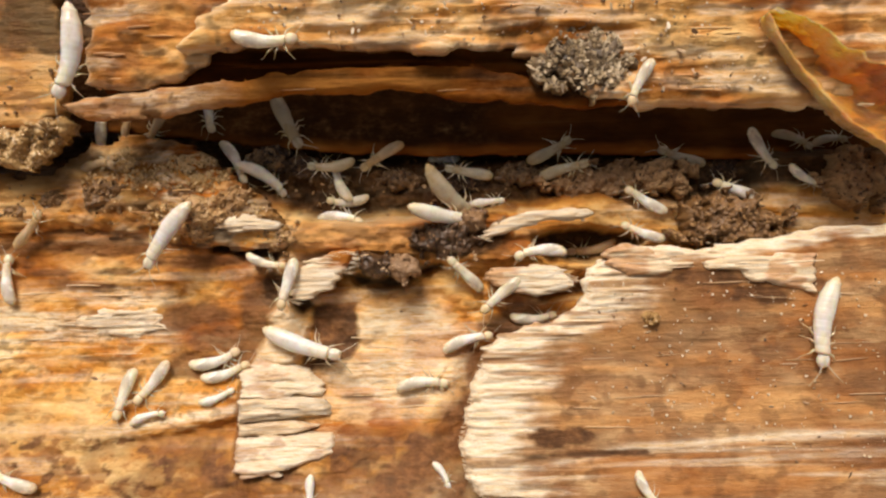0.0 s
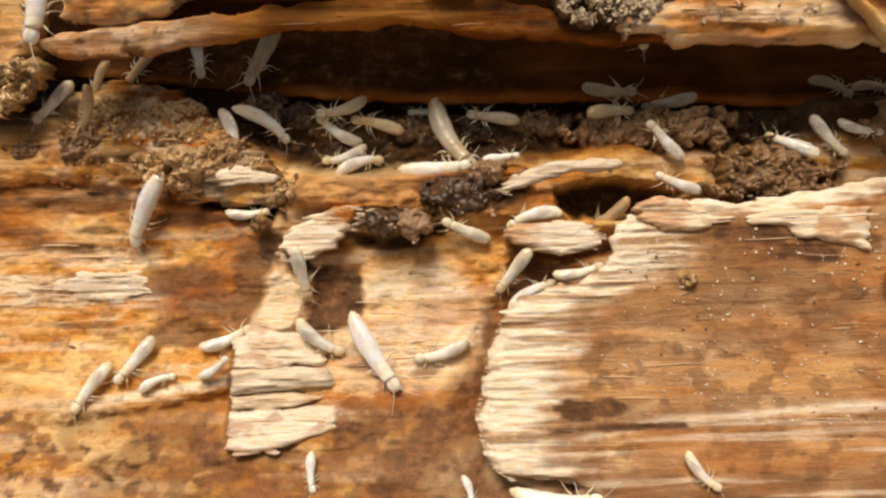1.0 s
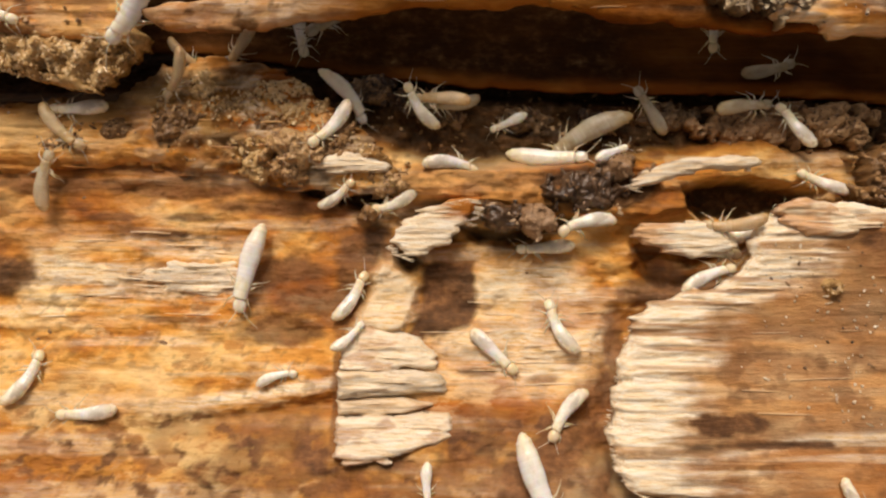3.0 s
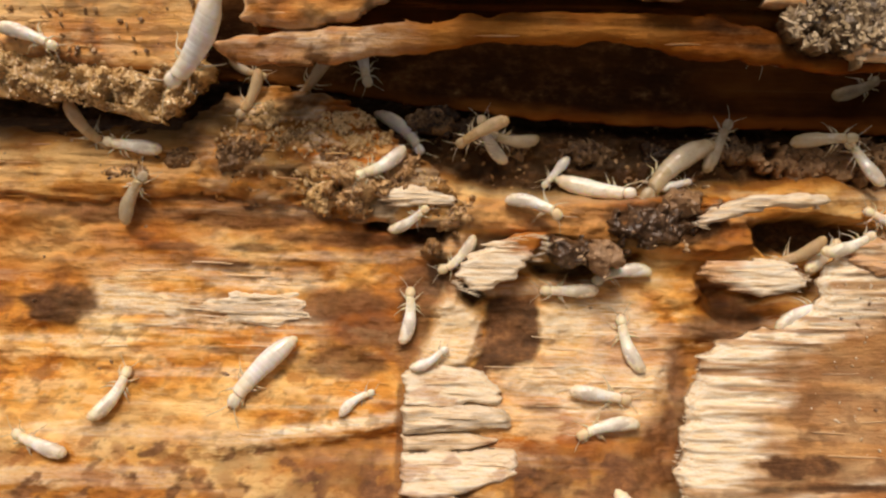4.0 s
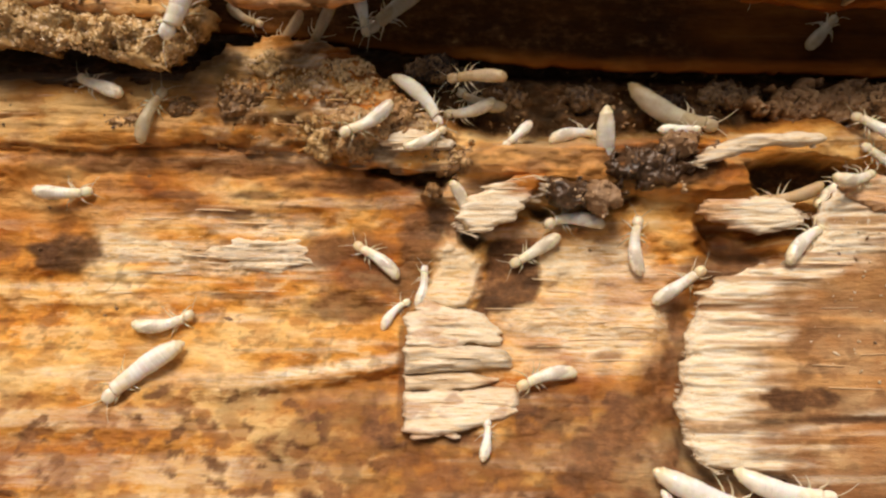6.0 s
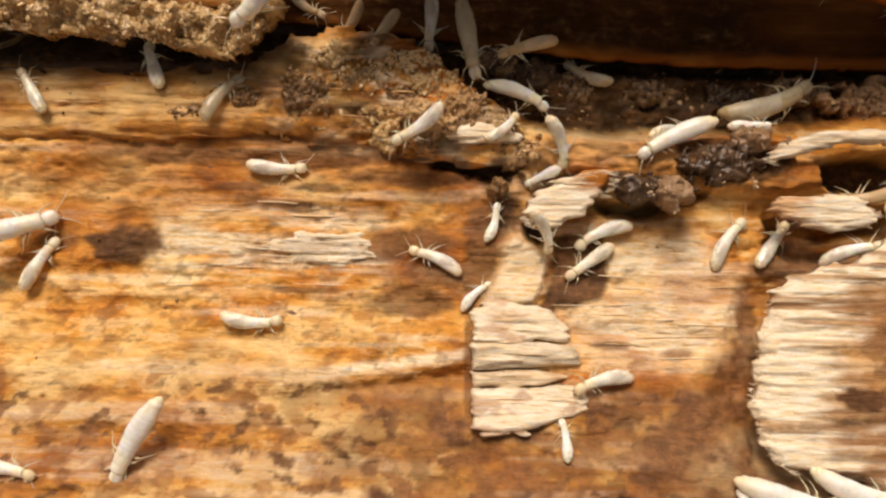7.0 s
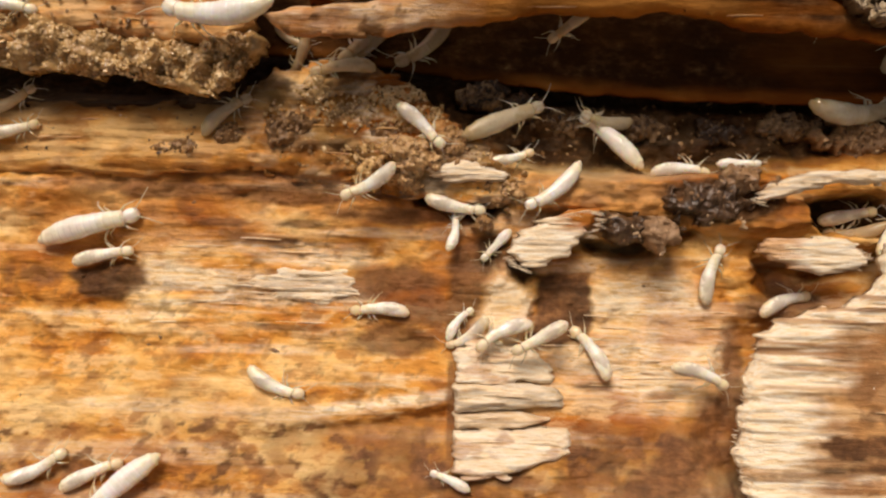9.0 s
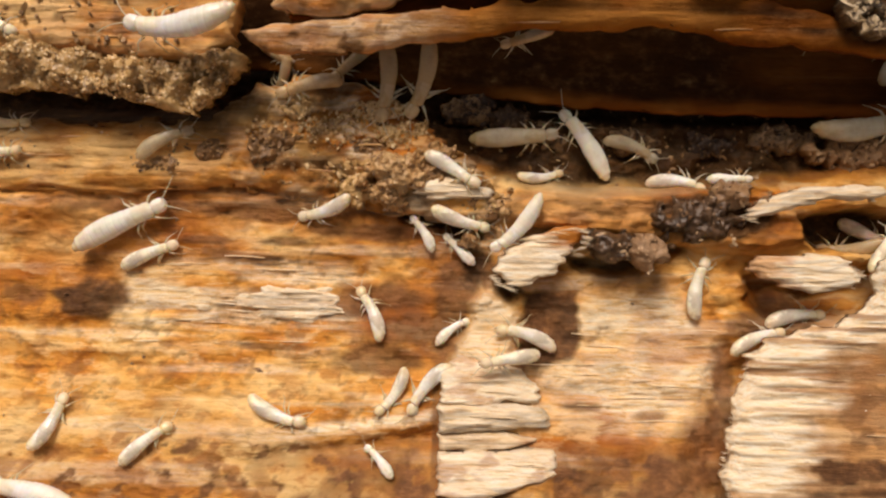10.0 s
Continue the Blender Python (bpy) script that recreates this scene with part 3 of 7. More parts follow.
lip = layer_thing("wood_lip", "thin orange wood lip overhanging the termite gallery", "wood layer", LIP, lambda x, y: 4.2 + 0.12 * (y - 15) + 0.02 * np.abs(x + 10), 1.3,
            lip_wood, lip_paint, ragged=0.4, bevel=0.5, relief=0.3, seed=9, fray=1.2)

RECESS = [(-37.0, 18.0), (-25.0, 18.6), (-14.0, 19.0), (0.0, 19.0), (10.0, 18.0), (20.0, 17.4), (54.0, 17.2), (54.0, 27.0), (-37.0, 27.0)]
# added board that closes the recess and hides termites; shade in its tone
recess = layer_thing("recess_wood", "dark brown wood added between the lip and the outer layer, shade in its colour", "wood layer", RECESS, lambda x, y: 2.3 + 0.10 * (y - 19), 1.0, inner_wood,
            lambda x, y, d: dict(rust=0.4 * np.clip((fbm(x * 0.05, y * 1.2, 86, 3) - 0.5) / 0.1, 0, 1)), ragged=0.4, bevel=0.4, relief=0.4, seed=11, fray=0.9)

RIND_A = [(-38.2, 18.6), (-36.4, 17.9), (-32.2, 18.1), (-28.6, 18.6), (-26.0, 19.8), (-24.2, 21.6), (-21.6, 25.0), (-19.0, 30.4), (-19.4, 44.8), (-38.1, 45.1), (-38.2, 30.8), (-37.4, 23.6)]


def rind_paint(x, y, d):
    return dict(pale=0.45 * soft(0.5 - d, 0.5) + np.clip((fbm(x * 0.12, y * 0.8, 91) - 0.52) / 0.12, 0, 1) * 0.6,
                brown=np.clip((fbm(x * 0.25, y * 0.6, 92, 5) - 0.56) / 0.2, 0, 1) * 0.5, rust=0.3 * np.clip((fbm(x * 0.2, y * 0.4, 94) - 0.42) / 0.2, 0, 1), dirt=np.clip((fbm(x * 0.5, y * 0.7, 93) - 0.62) / 0.08, 0, 1) * 0.5)


flake = layer_thing("wood_flake", "weathered tan wood flake with split lower edge", "wood flake", RIND_A, lambda x, y: 5.0 + 0.08 * (y - 20) + (fbm(x * 0.3, y * 0.35, 96, 3) - 0.5) * 1.8, 1.2, rind_wood, rind_paint, ragged=0.6, bevel=0.6, relief=0.4, seed=13, fray=0.9)
RIND_B = [(-27.6, 21.6), (-26.9, 20.9), (-21.1, 21.6), (-12.8, 21.5), (-8.0, 21.4), (-4.6, 20.9), (-2.7, 20.6), (0.8, 20.5), (2.1, 21.2), (7.3, 21.2), (10.0, 20.1), (13.2, 18.0), (16.1, 15.9), (18.7, 15.4), (20.2, 14.7), (27.9, 14.4), (39.1, 14.1), (54.5, 13.4), (55.1, 42.5), (-18.0, 44.2), (-20.0, 30.0), (-22.2, 26.0), (-25.5, 24.0)]
bark = layer_thing("bark_layer", "tan weathered outer wood layer with pale torn edge", "wood layer", RIND_B, lambda x, y: 6.8 + 0.05 * (y - 20) + (fbm(x * 0.16, y * 0.35, 97, 3) - 0.5) * 2.2, 1.8, rind_wood, rind_paint, ragged=0.6, bevel=0.7, relief=0.6, seed=15, fray=0.7)
LEFT = [(-84.2, 13.7), (-72.8, 13.9), (-62.4, 14.6), (-59.3, 16.0), (-52.0, 14.8), (-44.7, 14.8), (-42.4, 16.5), (-41.7, 23.8), (-41.8, 36.2), (-84.2, 35.4)]
upper = layer_thing("upper_wood", "orange-red rotten wood above the soil crust", "wood layer", LEFT, lambda x, y: 1.2 + 0.12 * (y - 15), 2.5, honey_wood,
            lambda x, y, d: dict(rust=0.25 + 0 * x, pale=0.15 + 0 * x, dirt=np.maximum(np.clip((fbm(x * 0.6, y * 0.8, 95) - 0.64) / 0.1, 0, 1) * 0.5, spot_mask(x, y, at([(-44.9, 27.4), (-47.4, 25.2), (-43.0, 24.8)], 3.5, 2.2, 0.8), 0.7))), ragged=0.6, relief=0.4, seed=17, fray=0.9)

# ---- the large plate of wood ----


PLATE_END = sorted((b, a) for a, b in [(4.3, -26.6), (2.8, -25.6), (1.8, -23.3), (1.3, -21.0), (2.5, -17.1), (3.9, -12.7)] + [(6.2, -10.2), (10.9, -8.7), (13.3, -7.6), (15.6, -5.8), (15.5, -3.6), (18.4, -1.4)])


def plate_along(x, y):
    """How far a place lies from the plate's torn end."""
    return x - np.interp(y, [b for b, a in PLATE_END], [a for b, a in PLATE_END])


def plate_top(x, y):
    torn = soft(8.5 - plate_along(x, y), 3.0)
    fibres = (fbm(x * 0.10, y * 1.5, 106, 4) - 0.5) * 0.75 + (fbm(x * 0.3, y * 3.4, 107, 2) - 0.5) * 0.4
    return np.where(y < -11, 3.2 - 0.29 * (y + 11), 3.2 - 0.11 * (y + 11)) + 0.02 * (x - 10) + torn * fibres


def plate_paint(x, y, d):
    w = (fbm(x * 0.14, y * 1.7, 101, 4) - 0.5) * 7 + (fbm(x * 0.5, y * 0.5, 105, 3) - 0.5) * 4
    rim = soft(7.0 - plate_along(x, y) + w, 4.0)
    top_rim = soft(1.1 - d + w * 0.25, 1.0) * soft(y + 6, 2)
    seam = np.interp(x, [10, 13, 18, 30, 42, 60], [-22.9, -22.6, -21.6, -20.7, -20.6, -20.4]) + (fbm(x * 0.12, y * 0.1, 112, 3) - 0.5) * 0.8
    fine = fbm(x * 0.05, y * 1.6, 102, 4)
    band = np.maximum(1.5 * np.exp(-((y - seam) / 0.42) ** 2) * soft(x - 11, 2), soft(seam - y, 1.2) * np.clip((fine - 0.46) / 0.10, 0, 1)) * (0.55 + 0.5 * (fine - 0.4))
    crack = np.exp(-((y + 22.1 - 0.03 * (x - 12)) / 0.22) ** 2) * soft(x - 8, 2) * soft(20 - x, 4)
    gaps = np.clip((fbm(x * 0.10, y * 1.9, 108, 3) - 0.55) / 0.07, 0, 1)
    p = np.maximum.reduce([rim * (0.94 - 0.62 * gaps), top_rim, 0.75 * np.clip(band, 0, 1)])
    mould = np.clip((fbm(x * 0.45, y * 0.6, 109, 4) - 0.52) / 0.1, 0, 1)
    br = np.clip((fbm(x * 0.1, y * 0.35, 103, 4) - 0.44) / 0.2, 0, 1) * 0.6 * (1 - p)
    dark = spot_mask(x, y, at([(10.9, -20.5), (13.4, -20.3)], 3.4, 0.9, 0.95) + at([(16.2, -22.0)], 5.0, 0.4, 0.8) + at([(36.6, -4.4), (29.0, -3.9)], 4.5, 0.9, 0.85) + at([(35.1, -5.8)], 4.0, 1.2, 0.9), 0.9)
    return dict(dirt=np.maximum(0.75 * crack, 0.4 * dark), pale=p * (1 - dark), brown=np.maximum.reduce([br, dark, 0.55 * mould * (1 - p)]), rust=0.45 * np.clip((fbm(x * 0.06, y * 0.6, 104, 3) - 0.5) / 0.1, 0, 1) * (1 - p))


plate = layer_thing("bark_plate", "large brown wood plate with pale frayed end", "wood plate", PLATE, plate_top, 2.6, tan_wood, plate_paint, res=0.16, ragged=0.5, bevel=1.1, relief=0.13, seed=21, fray=0.45, fibres=1.0, rim=0.55)

# ---- chips and splinters ----
def ledge(rise, near):
    """The top of a chip that stands off the log at its broken end and runs into the wood at the other."""
    return lambda x, y: bed(x, y) + near + rise * np.clip((-13.5 - x) / 9.5, 0, 1)


def level(z0, slope, cy):
    return lambda x, y: z0 + slope * (y - cy)


CHIPS = [
    ("wood_chip", "cream-coloured fibrous wood chip still attached to the log", [(-23.0, -13.4), (-21.4, -12.2), (-17.4, -12.6), (-15.2, -13.9), (-14.2, -15.0), (-14.1, -16.3), (-23.1, -16.5)], ledge(1.5, 0.45), 2.2, "block"),
    ("wood_chip", "pale fibrous wood chip with rounded grey lower edge", [(-23.2, -20.6), (-18.0, -20.3), (-14.9, -20.1), (-12.8, -20.3), (-12.4, -21.7), (-14.2, -22.9), (-16.9, -23.8), (-20.0, -24.4), (-22.1, -24.4), (-23.4, -23.8)], ledge(0.9, 0.7), 2.2, "block"),
    ("wood_chip", "pale torn wood tuft with orange frayed tip", [(-18.4, -4.3), (-17.3, -2.5), (-15.1, -1.1), (-12.7, -0.2), (-9.9, 0.0), (-10.4, -1.1), (-11.5, -2.5), (-12.6, -4.1), (-15.9, -5.7), (-17.7, -5.1)], level(0.3, -0.1, -2.7), 2.8, "tuft"),
    ("wood_splinter", "long pale wood splinter beside the gallery", [(4.4, 1.3), (5.9, 2.5), (10.1, 4.0), (16.6, 4.4), (17.2, 3.6), (16.1, 2.9), (11.8, 2.7), (8.0, 1.7), (5.4, 0.8)], level(0.6, 0.0, 2.6), 1.4, "splinter"),
    ("wood_splinter", "pale pointed wood splinter over a dark hollow", [(4.1, -3.7), (5.6, -2.5), (11.4, -2.0), (13.6, -2.9), (15.0, -4.0), (13.6, -5.1), (10.4, -5.6), (7.8, -4.9), (5.6, -4.4)], level(1.5, 0.0, -4.0), 1.3, "splinter"),
    ("wood_splinter", "small pale wood fragment at the edge of the shelf", [(-26.4, 3.9), (-22.6, 4.6), (-18.2, 3.2), (-18.7, 2.3), (-22.5, 2.4), (-25.8, 2.8)], level(-0.6, 0.0, 3.2), 1.2, "splinter"),
    ("wood_chip", "grey-cream rounded strip of wood between two chips", [(-23.2, -16.6), (-18.0, -16.6), (-13.6, -16.7), (-13.0, -17.6), (-13.2, -18.6), (-23.2, -18.8)], ledge(1.4, 0.9), 2.2, "strip"),
    ("wood_chip", "thin orange-stained strip of wood above the lowest chip", [(-23.2, -19.0), (-17.0, -18.9), (-14.4, -19.6), (-16.6, -20.3), (-23.2, -20.6)], ledge(0.8, 0.45), 2.0, "orange"),
]
STRIP = [(17.7, -0.5), (20.3, -0.2), (24.9, -1.6), (29.5, -1.9), (32.6, -1.6), (37.7, -1.3), (40.8, -1.6), (40.7, -6.0), (36.6, -5.0), (32.5, -3.3), (27.9, -2.5), (23.3, -3.4), (20.3, -3.1), (18.0, -2.1)]
strip = layer_thing("wood_splinter", "pale torn strip along the upper edge of the plate", "wood chip", STRIP, lambda x, y: plate_top(x, y) + 0.75, 1.5, straw_wood,
            lambda x, y, d: dict(pale=0.6 + 0.5 * (fbm(x * 0.2, y * 1.2, 151, 3) - 0.4), rust=0.6 * np.clip((fbm(x * 0.3, y * 0.6, 152, 3) - 0.52) / 0.1, 0, 1)), res=0.14, ragged=0.6, bevel=0.6, relief=0.25, seed=71, fray=0.4, fibres=1.2)
chips = []
for k, (name, label, outline, top, thick, look_of) in enumerate(CHIPS):
    tip = max(p[0] for p in outline)

    def chip_paint(x, y, d, k=k, tip=tip, look_of=look_of):
        fibre = fbm(x * 0.12, y * 1.9, 121 + k, 3)
        out = dict(pale=0.8 + 0.5 * (fbm(x * 0.2, y * 1.6, 111 + k, 3) - 0.4), brown=0.2 * soft(0.15 - d, 0.3) + np.clip((fibre - 0.64) / 0.06, 0, 1) * 0.4,
                   rust=0.45 * np.clip((fbm(x * 0.35, y * 0.7, 161 + k, 4) - 0.54) / 0.1, 0, 1))
        if look_of == "strip":
            out.update(pale=0.75 + 0 * x, dirt=0.38 * np.clip((fbm(x * 0.4, y * 2.2, 141, 4) - 0.40) / 0.2, 0, 1), rust=0 * x)
        if look_of == "orange":
            out.update(pale=0.55 + 0 * x, rust=0.75 * np.clip((fbm(x * 0.25, y * 0.9, 142, 3) - 0.42) / 0.12, 0, 1))
        if look_of == "tuft":
            out["rust"] = soft(x - tip + 3.4 + (vnoise(x, y * 3, 5) - 0.5) * 2.6, 2.0) * soft(y + 2.0, 1.2)
            out["brown"] = 0.4 * out["brown"]
        if look_of == "splinter":
            out["rust"] = 0.3 * out["rust"] if k != 4 else 0.65 * soft(8.0 - x + (vnoise(x, y * 2, 6) - 0.5) * 3, 3.0)
        return out

    blunt = 0.95 if look_of == "strip" else 0.6
    chips.append(layer_thing(name, label, "wood chip", outline, top, thick, straw_wood, chip_paint, res=0.11, ragged=0.3 if look_of in ("strip", "orange") else 0.42, bevel=blunt, relief=0.09 if look_of != "strip" else 0.06, seed=40 + k, fray=0.3, fibres=2.2, rim=0.0 if look_of == "tuft" else 0.7))


def strand_mesh(name, starts, lengths, widths, lean, material, heights, pale=0.85):
    """Thin tapered splinters lying along the grain, in one mesh."""
    vs, fs, n = [], [], 0
    for (x, y), ln, w, a, z in zip(starts, lengths, widths, lean, heights):
        for k in range(7):
            u = k / 6
            r = w * math.sin(math.pi * (0.08 + 0.86 * u)) ** 0.6
            px, py, pz = x + ln * u, y + ln * u * a + 0.03 * math.sin(4 * u + x), z + 0.25 * w * math.sin(3.1 * u)
            vs += [(px, py - r, pz - 0.3 * w), (px, py, pz + 0.7 * r), (px, py + r, pz - 0.3 * w), (px, py, pz - 1.2 * w)]
        for k in range(6):
            for j in range(4):
                p, q = n + 4 * k + j, n + 4 * k + (j + 1) % 4
                fs.append((p, p + 4, q + 4, q))
        n += 28
    return mesh_of(name, vs, fs, material, dict(pale=np.full(len(vs), pale), brown=np.zeros(len(vs)), rust=np.zeros(len(vs)), dirt=np.zeros(len(vs)), mottle=np.zeros(len(vs))))


sr = np.random.default_rng(23)
BUNDLE = [(-45.3, -7.7), (-41.2, -6.3), (-34.8, -6.2), (-33.3, -7.2), (-31.8, -9.1), (-37.8, -9.3), (-42.2, -8.8)]
bundle = board("wood_splinter", BUNDLE, lambda x, y: log_height(x, y) + 0.18, 0.9, straw_wood,
               lambda x, y, d: dict(pale=0.85 + 0 * x, brown=np.clip((fbm(x * 0.15, y * 2.2, 131, 3) - 0.62) / 0.06, 0, 1) * 0.4), res=0.1, ragged=0.9, bevel=0.45, relief=0.22, seed=61, fray=0.4, fibres=2.0)
tagged(bundle, "bundle of pale frayed wood fibres lying along the grain", "wood fibres")
for k, (bx, by) in enumerate(scatter_in(BUNDLE, 16, sr)):
    ln = sr.uniform(2.5, 5.0)
    fib = new("fibre", strand_mesh("fibre", [(bx - ln * 0.5, by)], [ln], [sr.uniform(0.05, 0.11)], [sr.uniform(-0.10, -0.03)], straw_wood, [on_log(bx, by) + sr.uniform(0.15, 0.4)]))
    fib.parent = bundle


def fringe(edge, n, reach, z_at, parent, back=1.0):
    """Frayed fibre ends sticking out of a torn edge."""
    pts = np.array(edge)
    u = sr.uniform(0, len(pts) - 1.001, n)
    i = u.astype(int)
    p = pts[i] + (pts[i + 1] - pts[i]) * (u - i)[:, None]
    ln = sr.uniform(0.5, 1.0, n) * reach
    starts = [(a - l * 0.55 if back > 0 else a - l * 0.45, b) for (a, b), l in zip(p, ln)]
    ob = new("frayed_fringe", strand_mesh("frayed_fringe", starts, ln, sr.uniform(0.015, 0.045, n), sr.uniform(-0.35, 0.35, n), straw_wood, [z_at(a, b) - sr.uniform(0.2, 1.3) for a, b in p]))
    ob.parent = parent
    return tagged(ob, "pale frayed fibre ends", kind="stuff")


fringe([(4.2, -12.0), (3.2, -14.9), (2.5, -17.2), (1.5, -20.7), (1.9, -23.2), (2.8, -25.5), (4.7, -26.7)], 170, 0.8, lambda a, b: float(plate_top(np.array(a), np.array(b))), plate)
fringe([(-13.5, -0.7), (-10.6, -0.1), (-9.8, -1.0), (-11.1, -3.0)], 45, 1.6, lambda a, b: 1.0, chips[2], -1)
fringe([(-18.4, -4.6), (-17.9, -5.4), (-16.1, -6.0)], 26, 1.2, lambda a, b: 0.7, chips[2])
fringe([(4.4, 1.3), (5.4, 0.8)], 24, 1.3, lambda a, b: 0.5, chips[3])
fringe([(13.6, -2.9), (15.0, -4.0), (13.6, -5.1)], 26, 1.2, lambda a, b: 1.4, chips[4], -1)

def slivers(parent, outline, n, height, material, widths=(0.05, 0.14), lengths=(2.0, 6.0), pale=0.25):
    """Thin splinters half torn out of a surface, lying along its grain."""
    for x, y in scatter_in(outline, n, sr):
        ln = sr.uniform(*lengths)
        z = max(float(height(np.array(x + u * ln), np.array(y))) for u in (-0.4, 0.0, 0.4))
        ob = new("sliver", strand_mesh("sliver", [(x - ln * 0.5, y)], [ln], [sr.uniform(*widths)], [sr.uniform(-0.05, 0.05)], material, [z + 0.02], pale))
        ob.parent = parent


slivers(log, PALE_A, 16, on_log, honey_wood, (0.03, 0.08), pale=0.8)
slivers(log, PALE_B, 16, on_log, honey_wood, (0.03, 0.09), pale=0.8)
slivers(shelf, [(-69.8, 7.6), (-47.9, 8.5), (-41.3, 8.1), (-30.4, 8.3), (-23.7, 5.7), (-21.4, 1.3), (-31.4, 3.3), (-47.9, 4.1), (-69.8, 3.8)], 14, shelf_top, rind_wood, (0.06, 0.2), (1.5, 4.0))
slivers(lip, [(-35.2, 15.7), (-21.8, 17.5), (-8.4, 18.4), (7.4, 16.5), (25.7, 16.0), (25.7, 15.2), (7.4, 15.8), (-8.4, 17.8), (-21.8, 16.8), (-34.0, 15.0)], 10, lambda x, y: 4.1 + 0.12 * (y - 15) + 0.02 * np.abs(x + 10), lip_wood)
slivers(strip, [(19.5, -1.2), (29.0, -2.1), (39.5, -2.4), (39.8, -4.6), (32.5, -2.9), (22.0, -2.8)], 10, lambda x, y: plate_top(x, y) + 0.75, straw_wood, (0.05, 0.14), (1.5, 5.0), pale=0.8)
slivers(recess, [(-24.0, 19.6), (-10.0, 20.2), (4.0, 20.0), (4.0, 20.8), (-24.0, 20.8)], 8, lambda x, y: 2.35 + 0.10 * (y - 19), lip_wood, (0.06, 0.16), (2.0, 6.0), pale=0.0)
slivers(flake, [(-36.8, 25.9), (-28.4, 25.8), (-29.2, 18.6), (-36.7, 18.8)], 6, lambda x, y: 5.0 + 0.08 * (y - 20) + (fbm(x * 0.3, y * 0.35, 96, 3) - 0.5) * 1.8, rind_wood, (0.08, 0.2), (1.5, 4.0))
slivers(bark, [(-4.4, 25.5), (31.1, 24.7), (36.9, 21.6), (36.8, 15.1), (22.0, 15.4), (7.4, 21.7), (-3.3, 22.5)], 14, lambda x, y: 6.8 + 0.05 * (y - 20) + (fbm(x * 0.16, y * 0.35, 97, 3) - 0.5) * 2.2, rind_wood, (0.08, 0.22))
slivers(upper, [(-61.4, 19.8), (-45.3, 20.1), (-45.2, 16.0), (-52.0, 15.6), (-59.3, 16.7)], 6, lambda x, y: 1.2 + 0.12 * (y - 15), rind_wood, (0.08, 0.2), (1.5, 4.0))
slivers(plate, [(6.8, -12.4), (11.7, -10.1), (18.0, -4.1), (43.6, -3.5), (46.9, -21.8), (6.6, -22.2)], 18, plate_top, tan_wood, (0.05, 0.12))

for chip, row in zip(chips, CHIPS):
    xs, ys = [p[0] for p in row[2]], [p[1] for p in row[2]]
    cy = sum(ys) / len(ys)
    inner = [(cx + (p - cx) * 0.6, cy + (q - cy) * 0.7) for p, q in row[2] for cx in [sum(xs) / len(xs)]]
    slivers(chip, inner, 4, row[3], straw_wood, (0.04, 0.10), (1.2, 0.45 * (max(xs) - min(xs))), pale=0.7)

# ---- soil, frass and clay ----


def ball_mesh(sub):
    bm = bmesh.new()
    bmesh.ops.create_icosphere(bm, subdivisions=sub, radius=1)
    v = np.array([q.co[:] for q in bm.verts])
    f = np.array([[q.index for q in fc.verts] for fc in bm.faces])
    bm.free()
    return v, f


GRAIN_V, GRAIN_F = ball_mesh(1)
rng = np.random.default_rng(7)


def grains(spots, size, flat=0.75, flakes=0.22):
    """Many small angular grains, each its own island."""
    vs, fs, n = [], [], 0
    for p in spots:
        if rng.uniform() < flakes:  # a thin broken flake of wood or bark
            r = size * rng.uniform(0.6, 1.6) * np.array([rng.uniform(1.2, 2.4), rng.uniform(0.5, 0.9), 0.22])
        else:
            r = size * rng.uniform(0.35, 1.3) * np.array([1, rng.uniform(0.45, 1), flat * rng.uniform(0.4, 1.0)])
        v = GRAIN_V * rng.uniform(0.62, 1.2, (len(GRAIN_V), 1)) * r
        v = v @ np.array(Euler((rng.normal(0, 0.45), rng.normal(0, 0.45), rng.uniform(0, 6.28))).to_matrix()).T + p
        vs.append(v)
        fs.append(GRAIN_F + n)
        n += len(v)
    return np.concatenate(vs), np.concatenate(fs)


def clump(name, label, centre, radii, z, material, count, size, seed=0, coarse=1.0, crumbs=0.9, flakes=0.22):
    """A crumbly heap with a broken outline, and loose grains on it."""
    rx, ry, rz = radii
    x, y = np.meshgrid(np.arange(-1.5 * rx, 1.5 * rx, 0.13), np.arange(-1.5 * ry, 1.5 * ry, 0.13))
    r = np.hypot(x / rx, y / ry) + (fbm(x * 0.9 + 31 * seed, y * 0.9, 200 + seed, 4) - 0.5) * 1.5
    h = np.clip(1 - r * np.abs(r), 0, 1) ** 0.55
    crumb = np.abs(fbm(x * 1.7 * coarse + 17 * seed, y * 1.7 * coarse, 230 + seed, 4) - 0.5) * 2.6
    top = rz * (0.25 + 1.05 * h) * (0.65 + 0.9 * fbm(x * 0.7, y * 0.7 + 9 * seed, 260 + seed, 3)) + crumbs * crumb * np.sqrt(h) - 0.5 * crumbs
    keep = np.maximum.reduce([h[:-1, :-1], h[1:, :-1], h[:-1, 1:], h[1:, 1:]]) > 0.12
    ob = new(name, solid(name, x, y, keep, top, np.full(x.shape, -1.6), material, {}))
    ob.location = Vector((*centre, z)) * MM
    jj, ii = np.nonzero(h > 0.2)
    pick = rng.integers(0, len(jj), int(count * 1.2))
    gv, gf = grains(np.column_stack([x[jj, ii], y[jj, ii], top[jj, ii]])[pick], size * 0.6, flakes=flakes)
    bits = new("grit", mesh_of("grit", gv, gf, material, smooth=False))
    bits.parent = ob
    tagged(bits, kind="stuff")
    return tagged(ob, label, "soil clump")


